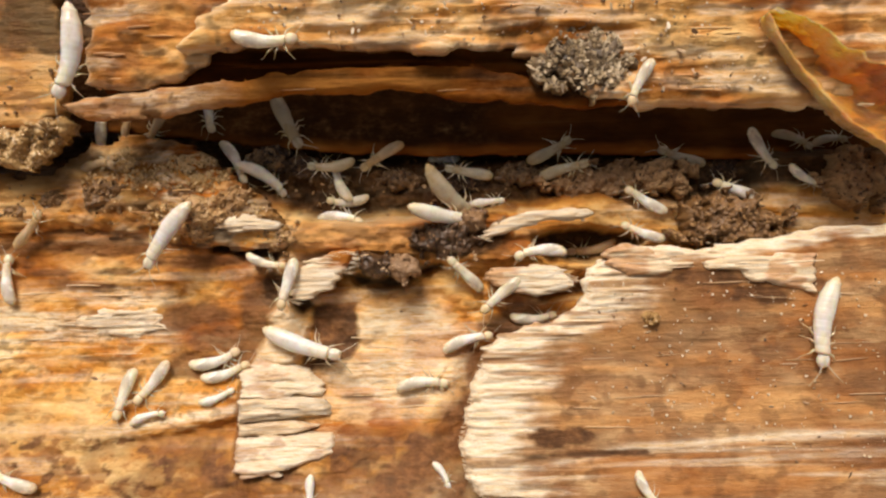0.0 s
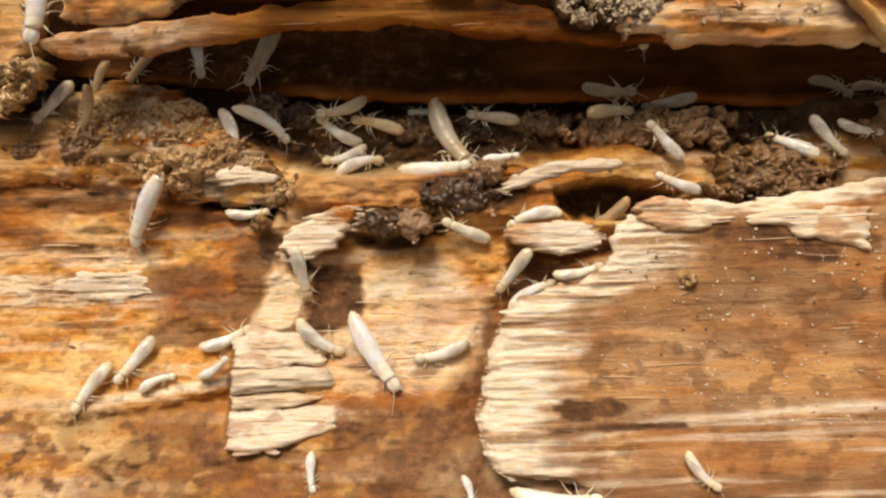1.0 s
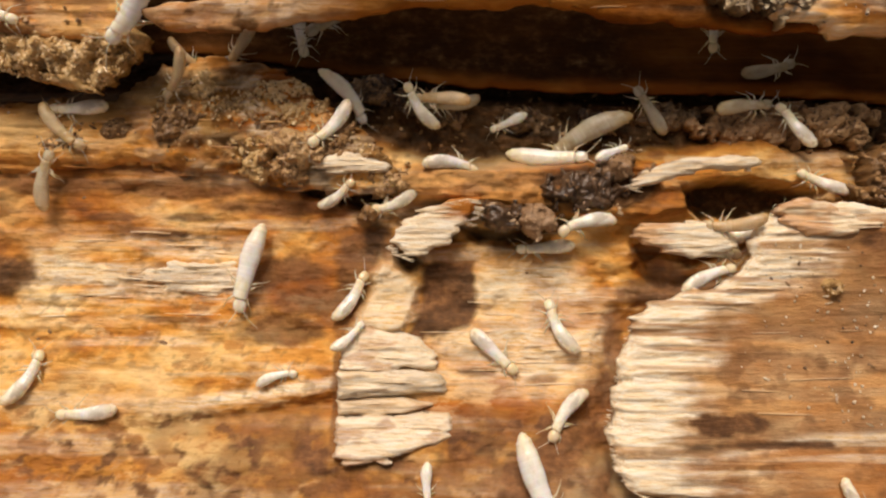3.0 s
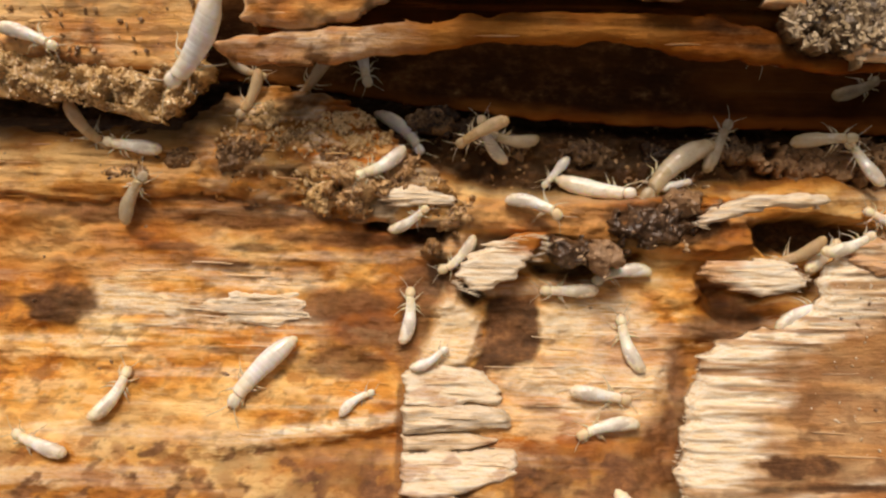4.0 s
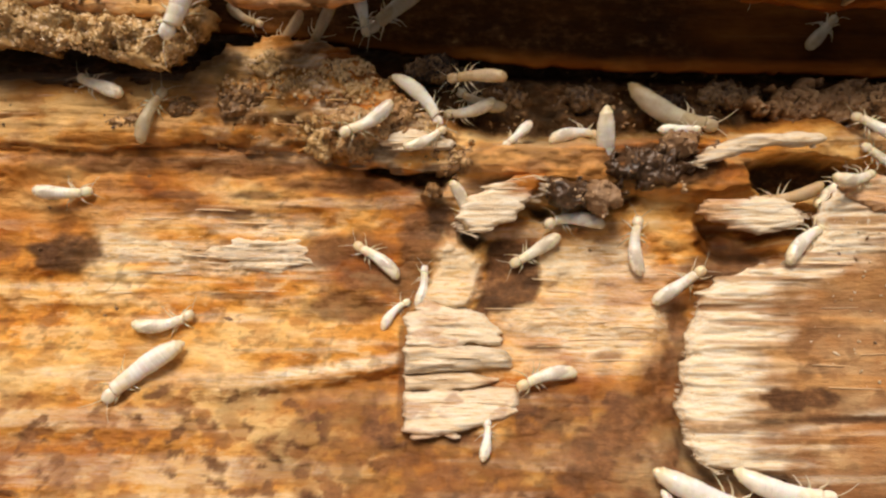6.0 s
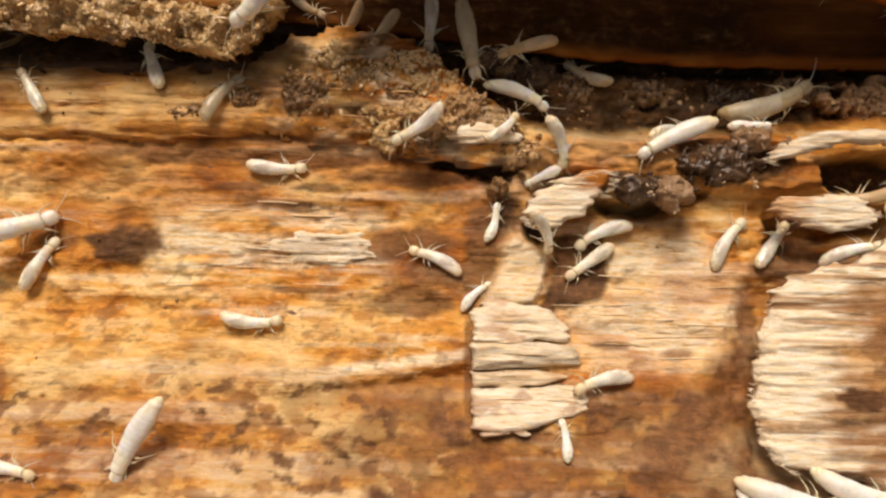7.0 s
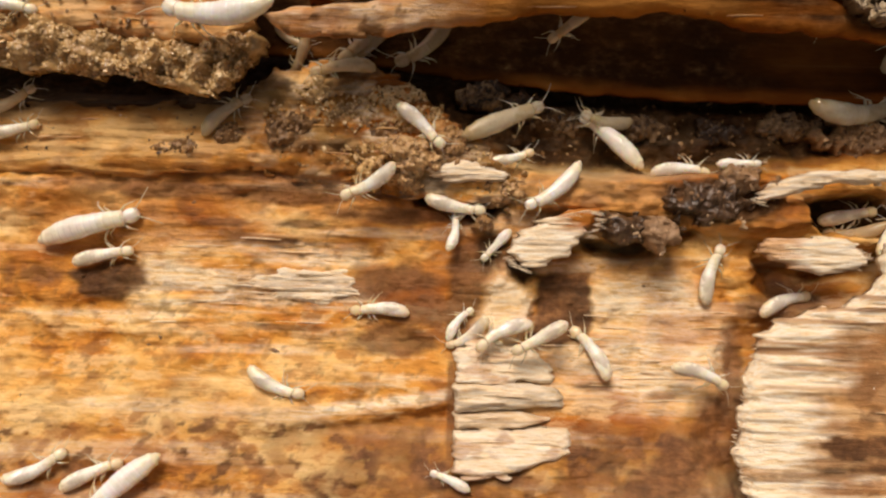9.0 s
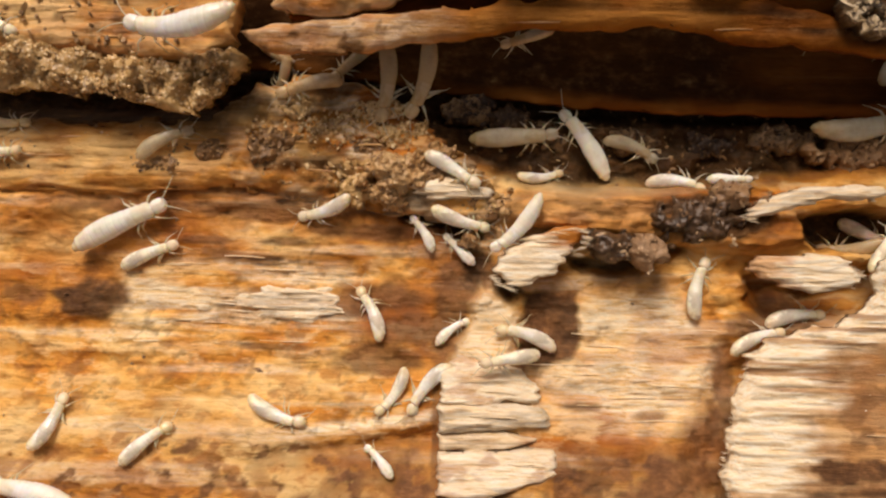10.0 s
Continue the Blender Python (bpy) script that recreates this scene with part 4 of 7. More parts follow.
def crust_top(x, y):
    return 1.5 + (fbm(x * 0.8, y * 0.8, 300, 5) - 0.5) * 3.6 - 1.1 * np.clip((fbm(x * 0.6, y * 0.6, 301, 3) - 0.60) / 0.06, 0, 1)


CRUST = [(-83.7, 16.9), (-67.3, 17.1), (-62.1, 17.0), (-59.0, 16.2), (-51.8, 15.1), (-46.6, 15.5), (-42.7, 15.8), (-41.8, 14.5), (-43.5, 12.2), (-45.1, 10.3), (-46.0, 10.0), (-49.7, 10.7), (-55.4, 11.6), (-62.1, 12.0), (-83.7, 13.1)]
crust = board("soil_crust", CRUST, lambda x, y: crust_top(x, y), 2.4, soil, res=0.2, ragged=0.8, bevel=1.2, relief=0.1, seed=30, fray=1.3)
tagged(crust, "gritty brown soil crust overhanging the log's gallery", "soil crust")


def scatter(outline, n, dirty=0.0):
    xs, ys = [p[0] for p in outline], [p[1] for p in outline]
    pts = rng.uniform((min(xs), min(ys)), (max(xs), max(ys)), (n * 3, 2))
    return pts[inside(pts[:, 0], pts[:, 1], outline) > dirty][:n]


pts = scatter(CRUST, 4500, 0.05)
tops = crust_top(pts[:, 0], pts[:, 1]) - 0.1
edge_d = inside(pts[:, 0], pts[:, 1], CRUST)
tops -= 1.0 * np.clip(1 - edge_d / 1.2, 0, 1) ** 2
gv, gf = grains(np.column_stack([pts, tops - 0.04]), 0.27, 0.9, 0.04)
tagged(new("soil_grains", mesh_of("soil_grains", gv, gf, soil, smooth=False)), "loose tan and brown sand grains on the soil crust", "soil grains", kind="stuff")

SHELF_SOIL = [
    ("gritty tan soil knob on the wood shelf", [(-28.0, 4.4)], (3.0, 2.4, 1.4), -1.4, humus, 160, 0.32),
    ("small gritty soil lump hanging from the shelf edge", [(-28.2, 2.3)], (1.3, 1.0, 1.0), -1.0, humus, 50, 0.28),
    ("dark crumbly frass lump beside the torn tuft", [(-7.7, -1.6)], (1.7, 1.6, 1.0), 0.0, char, 30, 0.3),
    ("smooth brown clay lump stuck to the ridge", [(-4.6, -1.9)], (1.9, 1.5, 1.2), 0.6, clay, 40, 0.24),
    ("dark crumbly frass heap beside the clay", [(0.5, 0.8)], (3.8, 2.0, 0.8), -0.5, char, 45, 0.34),
    ("dark crumbly frass heap beside the splinter", [(3.9, 3.0)], (2.4, 1.5, 1.1), -1.0, char, 30, 0.3),
]
RIDGE_SOIL = [
    ("dark crumbly frass on the gallery wall", [(-21.0, 11.2)], (2.1, 1.2, 0.6), -5.5, shaded_earth, 90, 0.28),
    ("dark crumb of frass on the wood shelf", [(-50.3, 5.4)], (3.0, 1.0, 0.7), -3.2, humus, 70, 0.28),
    ("dark crumb of frass on the wood shelf", [(-45.3, 6.5)], (1.6, 1.1, 0.8), -3.0, humus, 50, 0.25),
    ("gritty soil knob beside the crust", [(-40.1, 7.2)], (2.2, 1.6, 1.0), -2.8, humus, 80, 0.3),
    ("round speckled soil pellet", [(-20.7, -1.5)], (1.0, 0.9, 0.8), -2.0, humus, 40, 0.2),
    ("grey gritty frass lump on the outer layer", [(15.3, 19.4)], (4.6, 3.0, 0.8), 6.3, grey_grit, 420, 0.5),
]
OUTER_SOIL = [
    ("dark crumbly soil heap at the hole", [(32.6, 2.1)], (6.2, 3.0, 1.3), -0.6, humus, 330, 0.34),
    ("brown soil clod beside the gallery", [(47.9, 6.8)], (4.2, 3.2, 2.2), -1.6, clod_earth, 160, 0.4),
    ("brown soil clod on the gallery floor", [(18.2, 7.4)], (6.0, 2.2, 0.7), -3.3, clod_earth, 150, 0.4),
    ("brown soil clod on the gallery floor", [(26.2, 7.7)], (4.0, 2.0, 0.8), -2.8, clod_earth, 130, 0.4),
    ("brown crumbly rubble on the wood shelf", [(-31.0, 7.2)], (2.2, 1.3, 0.6), -2.7, humus, 70, 0.26),
    ("brown crumbly rubble on the wood shelf", [(-31.5, 3.3)], (2.4, 1.4, 0.6), -2.4, soil, 90, 0.26),
]
FLOOR_SOIL = [
    ("brown crumbly rubble on the gallery floor", [(-20.1, 11.4)], (2.4, 1.4, 0.5), -5.5, shaded_earth, 60, 0.34),
    ("brown crumbly rubble on the gallery floor", [(-16.4, 10.5)], (2.2, 1.3, 0.4), -5.7, shaded_earth, 60, 0.34),
    ("small tan crumb of frass on the plate", [(22.7, -8.2)], (0.8, 0.6, 0.5), 3.6, soil, 24, 0.18),
    ("small dark crumb of frass on the plate", [(25.4, -15.4)], (0.6, 0.5, 0.4), 4.4, humus, 16, 0.16),
    ("low brown soil bank on the wood shelf", [(-24.8, 5.9)], (2.6, 1.6, 0.6), -1.6, humus, 110, 0.3),
    ("dark frass along the shelf edge", [(-18.7, 1.8)], (2.2, 1.6, 1.0), -2.2, humus, 80, 0.3),
]
RUBBLE = [
    ("low earthy rubble with pale crumbs on the wood shelf", [(x, y)], (rx, ry, 0.5), float(shelf_top(np.array(x), np.array(y))) - 0.35, mat, n, 0.34)
    for x, y, rx, ry, mat, n in [(-33.6, 9.2, 2.6, 1.5, soil, 130), (-29.6, 10.8, 2.4, 1.3, soil, 90), (-27.2, 8.6, 2.3, 1.4, soil, 120), (-37.0, 11.2, 2.4, 1.3, soil, 90), (-23.6, 4.6, 2.2, 1.2, humus, 90), (-32.4, 5.4, 2.2, 1.1, soil, 90)]
] + [
    ("low earth clod on the gallery floor, darkened for shade", [(x, y)], (rx, 1.3, 0.5), z, shaded_earth, n, 0.36)
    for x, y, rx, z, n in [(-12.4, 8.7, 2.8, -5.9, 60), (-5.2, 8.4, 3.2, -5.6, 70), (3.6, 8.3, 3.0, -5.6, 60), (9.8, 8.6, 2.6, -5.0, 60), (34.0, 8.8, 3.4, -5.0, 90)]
]
CLUMPS = RUBBLE + SHELF_SOIL + RIDGE_SOIL + OUTER_SOIL + FLOOR_SOIL
for k, (label, where, radii, z, mat, count, size) in enumerate(CLUMPS, -len(RUBBLE)):
    clump("soil_clump", label, where[0], radii, z, mat, count, size, seed=k % 50, coarse=0.4 if mat is char else 0.5 if mat is clay else 0.75 if mat in (clod_earth, shaded_earth) else 1.0, crumbs=0.8 if mat in (char, clod_earth, shaded_earth) else 0.35 if mat is clay else 0.45 if mat is grey_grit else 0.9, flakes=0.75 if mat is grey_grit else 0.22)



# ---- a curled strip of bark ----
amber_bark = wood_material("amber_bark", [(0.38, (0.60, 0.19, 0.016)), (0.5, (0.84, 0.37, 0.045)), (0.62, (0.95, 0.56, 0.14))], 20.0, 0.5, 0.3, 0.6)
amber_bark.node_tree.nodes["Principled BSDF"].inputs["Subsurface Weight"].default_value = 0.6
amber_bark.node_tree.nodes["Principled BSDF"].inputs["Subsurface Radius"].default_value = (1.0, 0.5, 0.15)
amber_bark.node_tree.nodes["Principled BSDF"].inputs["Subsurface Scale"].default_value = 0.0008


def curl():
    spine = [(32.9, 22.9), (34.6, 20.2), (36.5, 17.3), (38.8, 14.4), (41.6, 11.6), (44.4, 9.9), (47.3, 7.8)]
    u = np.linspace(0, 1, 60)
    k = np.linspace(0, 1, len(spine))
    cx, cy = np.interp(u, k, [p[0] for p in spine]), np.interp(u, k, [p[1] for p in spine])
    v = np.linspace(0, 1, 44)
    uu, vv = np.meshgrid(u, v)
    px, py = np.interp(uu, u, cx), np.interp(uu, u, cy)
    wide = (1.2 + 15 * uu**0.8) * (0.75 + 0.5 * fbm(uu * 9, 0 * uu, 405, 4))
    roll = np.clip(vv / 0.35, 0, 1) * math.pi
    ex = 0.45 * (1 - np.cos(roll)) + np.maximum(0, vv - 0.35) * wide
    top = 8.4 + 1.3 * np.sin(roll) - 0.8 * uu - 1.6 * np.sin(np.clip((vv - 0.35) / 0.65, 0, 1) * math.pi) + 1.8 * np.clip((vv - 0.7) / 0.3, 0, 1) + (fbm(uu * 7, vv * 4, 400, 4) - 0.5) * 0.7
    x = px + ex * 0.86 + (fbm(uu * 10, vv * 3, 401) - 0.5) * 0.9
    y = py + ex * 0.42 + (fbm(uu * 10, vv * 3, 402) - 0.5) * 0.9
    keep = np.ones((x.shape[0] - 1, x.shape[1] - 1), bool)
    lay = dict(pale=0.2 * soft(0.25 - vv, 0.2) + 0.3 * soft(vv - 0.8, 0.3) + 0.12 * np.clip((fbm(uu * 12, vv * 8, 403) - 0.5) / 0.1, 0, 1), brown=0.7 * np.clip((fbm(uu * 8, vv * 6, 404) - 0.55) / 0.08, 0, 1) * (vv > 0.3), dirt=0 * x, rust=0.45 * soft(vv - 0.35, 0.2) * soft(0.85 - vv, 0.2), mottle=0 * x)
    lay = {q: np.clip(w, 0, 1) for q, w in lay.items()}
    rolled = keep & (vv[:-1, :-1] < 0.33)
    ob = new("bark_curl", solid("bark_curl", x, y, keep & ~rolled, top, top - 0.25, amber_bark, lay))
    edge = new("rolled_edge", solid("rolled_edge", x, y, rolled, top, top - 0.25, amber_bark, lay))
    edge.parent = ob
    tagged(edge, "pale orange rolled edge")
    return tagged(ob, "thin orange curl of bark peeling from the log", "bark curl")


curl()


# ---- loose grit ----
def sprinkle(name, label, outline, n, size, material, height, dirty=0.0):
    pts = scatter(outline, n, dirty)
    z = np.array([height(a, b) for a, b in pts])
    gv, gf = grains(np.column_stack([pts, z]), size, 0.8, 0.12)
    return tagged(new(name, mesh_of(name, gv, gf, material, smooth=False)), label, "grit", kind="stuff")


sand = grit_material("sand", [(0.2, (0.45, 0.32, 0.18)), (0.5, (0.72, 0.58, 0.40)), (0.85, (0.88, 0.80, 0.66))], 0.35, 0.6)
FIELD = [(16.7, -4.1), (31.4, -3.2), (47.8, -2.9), (55.8, -5.0), (55.3, -26.9), (31.0, -22.7), (17.6, -20.0), (12.8, -15.0)]
top_at = lambda a, b: float(plate_top(np.array(a), np.array(b)))
sprinkle("sand_grit", "tiny pale sand grains scattered on the brown plate", FIELD, 330, 0.17, sand, lambda a, b: top_at(a, b) + 0.12)
sprinkle("frass_grit", "tiny dark frass grains scattered on the brown plate", FIELD, 90, 0.18, char, lambda a, b: top_at(a, b) + 0.08)
sprinkle("gallery_grit", "dark soil crumbs covering the gallery floor", GALLERY, 150, 0.26, humus, on_log, 0.3)
sprinkle("gallery_sand", "few pale grains on the gallery floor", GALLERY, 24, 0.2, soil, on_log, 0.3)
RIGHT_SHELF = [(-42.5, 10.0), (-33.7, 11.0), (-26.5, 9.7), (-22.6, 7.0), (-18.7, 4.1), (-18.1, 1.1), (-22.5, 1.0), (-29.2, 1.7), (-33.6, 3.3), (-39.6, 3.7), (-41.9, 5.9)]
shelf_at = lambda a, b: float(shelf_top(np.array(a), np.array(b)))
sprinkle("shelf_grit", "brown soil crumbs on the wood shelf", RIGHT_SHELF, 300, 0.24, soil, shelf_at)
sprinkle("shelf_frass", "dark frass crumbs on the wood shelf", RIGHT_SHELF, 260, 0.24, humus, shelf_at)
LEFT_SHELF = [(-80.7, 8.5), (-64.3, 9.1), (-46.3, 9.1), (-42.4, 5.9), (-46.2, 3.6), (-64.3, 3.9), (-80.6, 3.6)]
sprinkle("shelf_frass", "scattered dark crumbs on the wood shelf", LEFT_SHELF, 80, 0.17, char, shelf_at)
BARK_FIELD = [(-20.9, 26.5), (-4.4, 26.1), (32.9, 27.6), (34.0, 22.9), (38.0, 16.3), (22.0, 15.7), (10.3, 21.6), (-0.9, 21.6), (-8.0, 22.6), (-20.4, 22.9)]
bark_at = lambda x, y: 6.8 + 0.05 * (y - 20) + (fbm(np.array(x * 0.16), np.array(y * 0.35), 97, 3) - 0.5) * 2.2 + 0.35
sprinkle("bark_grit", "tiny pale sand grains stuck to the outer wood layer", BARK_FIELD, 170, 0.2, sand, lambda a, b: float(bark_at(a, b)))
sprinkle("bark_frass", "dark frass crumbs stuck to the outer wood layer", BARK_FIELD, 110, 0.24, char, lambda a, b: float(bark_at(a, b)))
UPPER_FIELD = [(-65.5, 20.3), (-42.7, 20.7), (-43.1, 16.8), (-52.0, 15.3), (-59.3, 16.2), (-65.5, 15.3)]
sprinkle("upper_grit", "dark and tan crumbs on the wood above the crust", UPPER_FIELD, 60, 0.3, humus, lambda a, b: 1.35 + 0.12 * (b - 15))
for x, y in scatter(CRUST, 26, 0.4):
    gv, gf = grains(np.array([[0, 0, 0]]), 0.55, 0.9, 0.0)
    pebble = new("pebble", mesh_of("pebble", gv, gf, soil, smooth=False))
    pebble.parent = crust
    pebble.location = Vector((x, y, float(crust_top(x, y)) + 0.05)) * MM
for k, (x, y) in enumerate([(-64.5, -18.8), (-51.9, -13.2), (-53.1, -14.0), (-56.5, -2.7), (-49.4, -0.0), (-60.0, -7.5), (-40.8, -14.2)] + [(-59.9, -3.2), (-48.8, 5.2), (-5.0, -7.3)]):
    gv, gf = grains(np.array([[0, 0, 0.02]]), 0.26)
    pellet = new("frass_pellet", mesh_of("frass_pellet", gv, gf, char, smooth=True))
    pellet.location = Vector((x, y, on_log(x, y))) * MM
    tagged(pellet, "small dark frass pellet lying on the wood", "frass pellet", "frass pellets")

# ---- termites ----
def cuticle_material(name, light, deep, bands=0.0, clear=0.06, food=0.25):
    """Thin, faintly see-through insect skin: the gut's clouds show under it, and the joints between rings are darker."""
    m, n, l = nodes_of(name)
    nt = m.node_tree
    p = n["Principled BSDF"]
    info = n.new("ShaderNodeObjectInfo")
    cloud = noise_node(nt, 850, 4, 0.6, (0.45, 1, 1), 2.0)
    col = mix(nt, grey(nt, info.outputs["Random"], 0.2, 1.0, 0.0, 0.8), light, deep)
    col = mix(nt, maths(nt, "MULTIPLY", grey(nt, cloud, 0.49, 0.60), 0.7), col, tuple(c * f for c, f in zip(deep, (0.92, 0.83, 0.66))))
    if bands:
        tc = n.new("ShaderNodeTexCoord")
        sep = n.new("ShaderNodeSeparateXYZ")
        l.new(tc.outputs["Object"], sep.inputs[0])
        # the gut shows as a broken dusky line along the back, and the tail end is clearer and yellower
        middle = grey(nt, maths(nt, "ABSOLUTE", sep.outputs["Y"], 0.0), 0.00022, 0.00005)
        gut = maths(nt, "MULTIPLY", middle, grey(nt, noise_node(nt, 1500, 3, 0.6, (0.5, 1, 1), 5.0), 0.46, 0.58))
        col = mix(nt, maths(nt, "MULTIPLY", gut, 0.5), col, tuple(c * f for c, f in zip(deep, (0.66, 0.62, 0.56))))
        # patches of dark food in the hind gut
        rear = maths(nt, "MULTIPLY", grey(nt, sep.outputs["X"], -0.0003, -0.0011), grey(nt, noise_node(nt, 1300, 2, 0.5, (0.7, 1, 1), 8.0), 0.50, 0.57))
        col = mix(nt, maths(nt, "MULTIPLY", rear, food), col, (0.40, 0.33, 0.25))
        tail = grey(nt, sep.outputs["X"], -0.0017, -0.0029)
        col = mix(nt, maths(nt, "MULTIPLY", tail, 0.7), col, tuple(c * f for c, f in zip(deep, (0.90, 0.78, 0.56))))
        wave = maths(nt, "SINE", maths(nt, "MULTIPLY", sep.outputs["X"], 2 * math.pi / 0.000285), 0.0)
        col = mix(nt, grey(nt, wave, 0.55, 1.0, 0.0, bands), col, tuple(c * f for c, f in zip(deep, (0.80, 0.68, 0.50))))
    l.new(col, p.inputs["Base Color"])
    p.inputs["Roughness"].default_value = 0.16
    p.inputs["Coat Weight"].default_value = 0.35
    p.inputs["Coat Roughness"].default_value = 0.08
    p.inputs["Specular IOR Level"].default_value = 0.5
    p.inputs["Subsurface Weight"].default_value = 0.45
    p.inputs["Subsurface Radius"].default_value = (1.0, 0.7, 0.4)
    p.inputs["Subsurface Scale"].default_value = 0.00035
    l.new(bump(nt, noise_node(nt, 3000, 2, 0.5), 0.25, 0.00010), p.inputs["Normal"])
    glassy = n.new("ShaderNodeBsdfTransparent")
    glassy.inputs["Color"].default_value = (0.98, 0.94, 0.85, 1)
    blend = n.new("ShaderNodeMixShader")
    blend.inputs["Fac"].default_value = clear
    l.new(p.outputs["BSDF"], blend.inputs[1])
    l.new(glassy.outputs["BSDF"], blend.inputs[2])
    l.new(blend.outputs["Shader"], n["Material Output"].inputs["Surface"])
    return m


white_cuticle = cuticle_material("white_cuticle", (0.999, 0.99, 0.95), (0.99, 0.955, 0.83), 0.07, 0.05, 0.12)
cream_cuticle = cuticle_material("cream_cuticle", (0.998, 0.975, 0.90), (0.975, 0.90, 0.70), 0.10, 0.05, 0.5)
head_cuticle = cuticle_material("head_cuticle", (0.95, 0.85, 0.63), (0.90, 0.71, 0.42), 0.0, 0.12)
limb_cuticle = cuticle_material("limb_cuticle", (0.92, 0.82, 0.62), (0.86, 0.72, 0.49), 0.0, 0.32)
jaw_horn = cuticle_material("jaw_horn", (0.20, 0.09, 0.03), (0.14, 0.06, 0.02))


def loft(name, rings, sides, material):
    """A closed round body through rings of (x, y, z, half width, half height)."""
    ang = np.linspace(0, 2 * np.pi, sides, endpoint=False)
    v = [np.column_stack([np.full(sides, x), y + w * np.cos(ang), z + h * np.sin(ang)]) for x, y, z, w, h in rings]
    n = len(rings)
    v = np.concatenate(v + [np.array([rings[0][:3]]), np.array([rings[-1][:3]])])
    f = []
    for k in range(n - 1):
        for j in range(sides):
            j2 = (j + 1) % sides
            f.append((k * sides + j, k * sides + j2, (k + 1) * sides + j2, (k + 1) * sides + j))
    for j in range(sides):
        j2 = (j + 1) % sides
        f.append((n * sides, j2, j, j))
        f.append((n * sides + 1, (n - 1) * sides + j, (n - 1) * sides + j2, (n - 1) * sides + j2))
    me = bpy.data.meshes.new(name)
    me.from_pydata([tuple(q) for q in v * MM], [], [tuple(dict.fromkeys(q)) for q in f])
    me.polygons.foreach_set("use_smooth", np.ones(len(me.polygons), bool))
    me.materials.append(material)
    me.update()
    return me


def tube(name, points, radii, material, sides=6, beads=0):
    """A thin limb along points; beads swell it into joints."""
    pts, rad = [Vector(p) for p in points], list(radii)
    vs, fs = [], []
    for k, (p, r) in enumerate(zip(pts, rad)):
        way = (pts[min(k + 1, len(pts) - 1)] - pts[max(k - 1, 0)]).normalized()
        side = way.cross(Vector((0, 0, 1)))
        side = side.normalized() if side.length > 1e-3 else Vector((0, 1, 0))
        up = side.cross(way)
        for j in range(sides):
            a = 2 * math.pi * j / sides
            vs.append((p + r * (math.cos(a) * side + math.sin(a) * up)) * MM)
    for k in range(len(pts) - 1):
        for j in range(sides):
            j2 = (j + 1) % sides
            fs.append((k * sides + j, k * sides + j2, (k + 1) * sides + j2, (k + 1) * sides + j))
    fs.append(tuple(range(sides))[::-1])
    fs.append(tuple((len(pts) - 1) * sides + j for j in range(sides)))
    me = bpy.data.meshes.new(name)
    me.from_pydata(vs, [], fs)
    me.polygons.foreach_set("use_smooth", np.ones(len(me.polygons), bool))
    me.materials.append(material)
    me.update()
    return me


LIFT = 0.62  # the body's axis above its feet, for a termite 5 mm long


def spine(x, bend):
    """Sideways place and heading of a bent body's axis."""
    return bend * (x * x - 2.1), math.degrees(math.atan(2 * bend * x))


def curve_through(stops, x):
    """A smooth value between (x, value) stops."""
    for (a, p), (b, q) in zip(stops, stops[1:]):
        if x <= b:
            u = min(max((x - a) / (b - a), 0), 1)
            return p + (q - p) * u * u * (3 - 2 * u)
    return stops[-1][1]


WAIST = {"w": 0.22, "a": 0.22, "s": 0.12, "n": 0.58}
NECK = {"w": 1.46, "a": 1.46, "s": 1.40, "n": 1.74}
BELLY = {
    "w": [(-2.5, 0.10), (-2.36, 0.33), (-2.05, 0.51), (-1.35, 0.585), (-0.6, 0.55), (0.0, 0.47), (0.3, 0.42)],
    "a": [(-2.5, 0.10), (-2.38, 0.32), (-2.05, 0.48), (-1.35, 0.54), (-0.6, 0.51), (0.0, 0.45), (0.3, 0.41)],
    "s": [(-2.5, 0.08), (-2.30, 0.33), (-1.9, 0.55), (-1.25, 0.64), (-0.6, 0.56), (-0.1, 0.46), (0.3, 0.41)],
    "n": [(-2.5, 0.06), (-2.36, 0.22), (-2.05, 0.39), (-1.3, 0.525), (-0.5, 0.545), (0.2, 0.48), (0.7, 0.44)],
}


def abdomen_mesh(kind, bend):
    """Ten telescoped rings, each a little wider at its rear rim."""
    front, rings, steps = WAIST[kind], [], 80
    y0, turn = spine(front, bend)
    for k in range(steps + 1):
        x = -2.5 + (front + 2.5) * k / steps
        u = ((x + 2.5) / (front + 2.5) * 10) % 1.0
        lap = 1.012 - 0.036 * max(0.0, 1 - abs(u - 0.94) / 0.14) ** 1.4 - 0.022 * u
        w = curve_through(BELLY[kind], x) * lap
        y, _ = spine(x, bend)
        sag = 0.05 * math.sin(math.pi * (k / steps))
        rings.append((x - front, y - y0, sag, w, w * 0.86))
    return loft("abdomen", rings, 20, SKIN[kind])


def thorax_mesh(kind, bend):
    """Three plates behind the neck, the first one the narrowest."""
    a, b, rings = WAIST[kind] - 0.16, NECK[kind], []
    wide = 0.45 if kind not in "nd" else 0.46
    for k in range(43):
        u = k / 42
        x = a + (b - a) * u
        lobe = abs(math.sin(math.pi * (0.08 + 2.92 * u))) ** 0.30
        w = (wide - 0.075 * u) * (0.91 + 0.09 * lobe) * min(1, 0.70 + (1 - u) * 4) * min(1, 0.85 + u * 3)
        rings.append((x, spine(x, bend)[0], 0.02, w, w * 0.84))
    return loft("thorax", rings, 18, SKIN[kind])


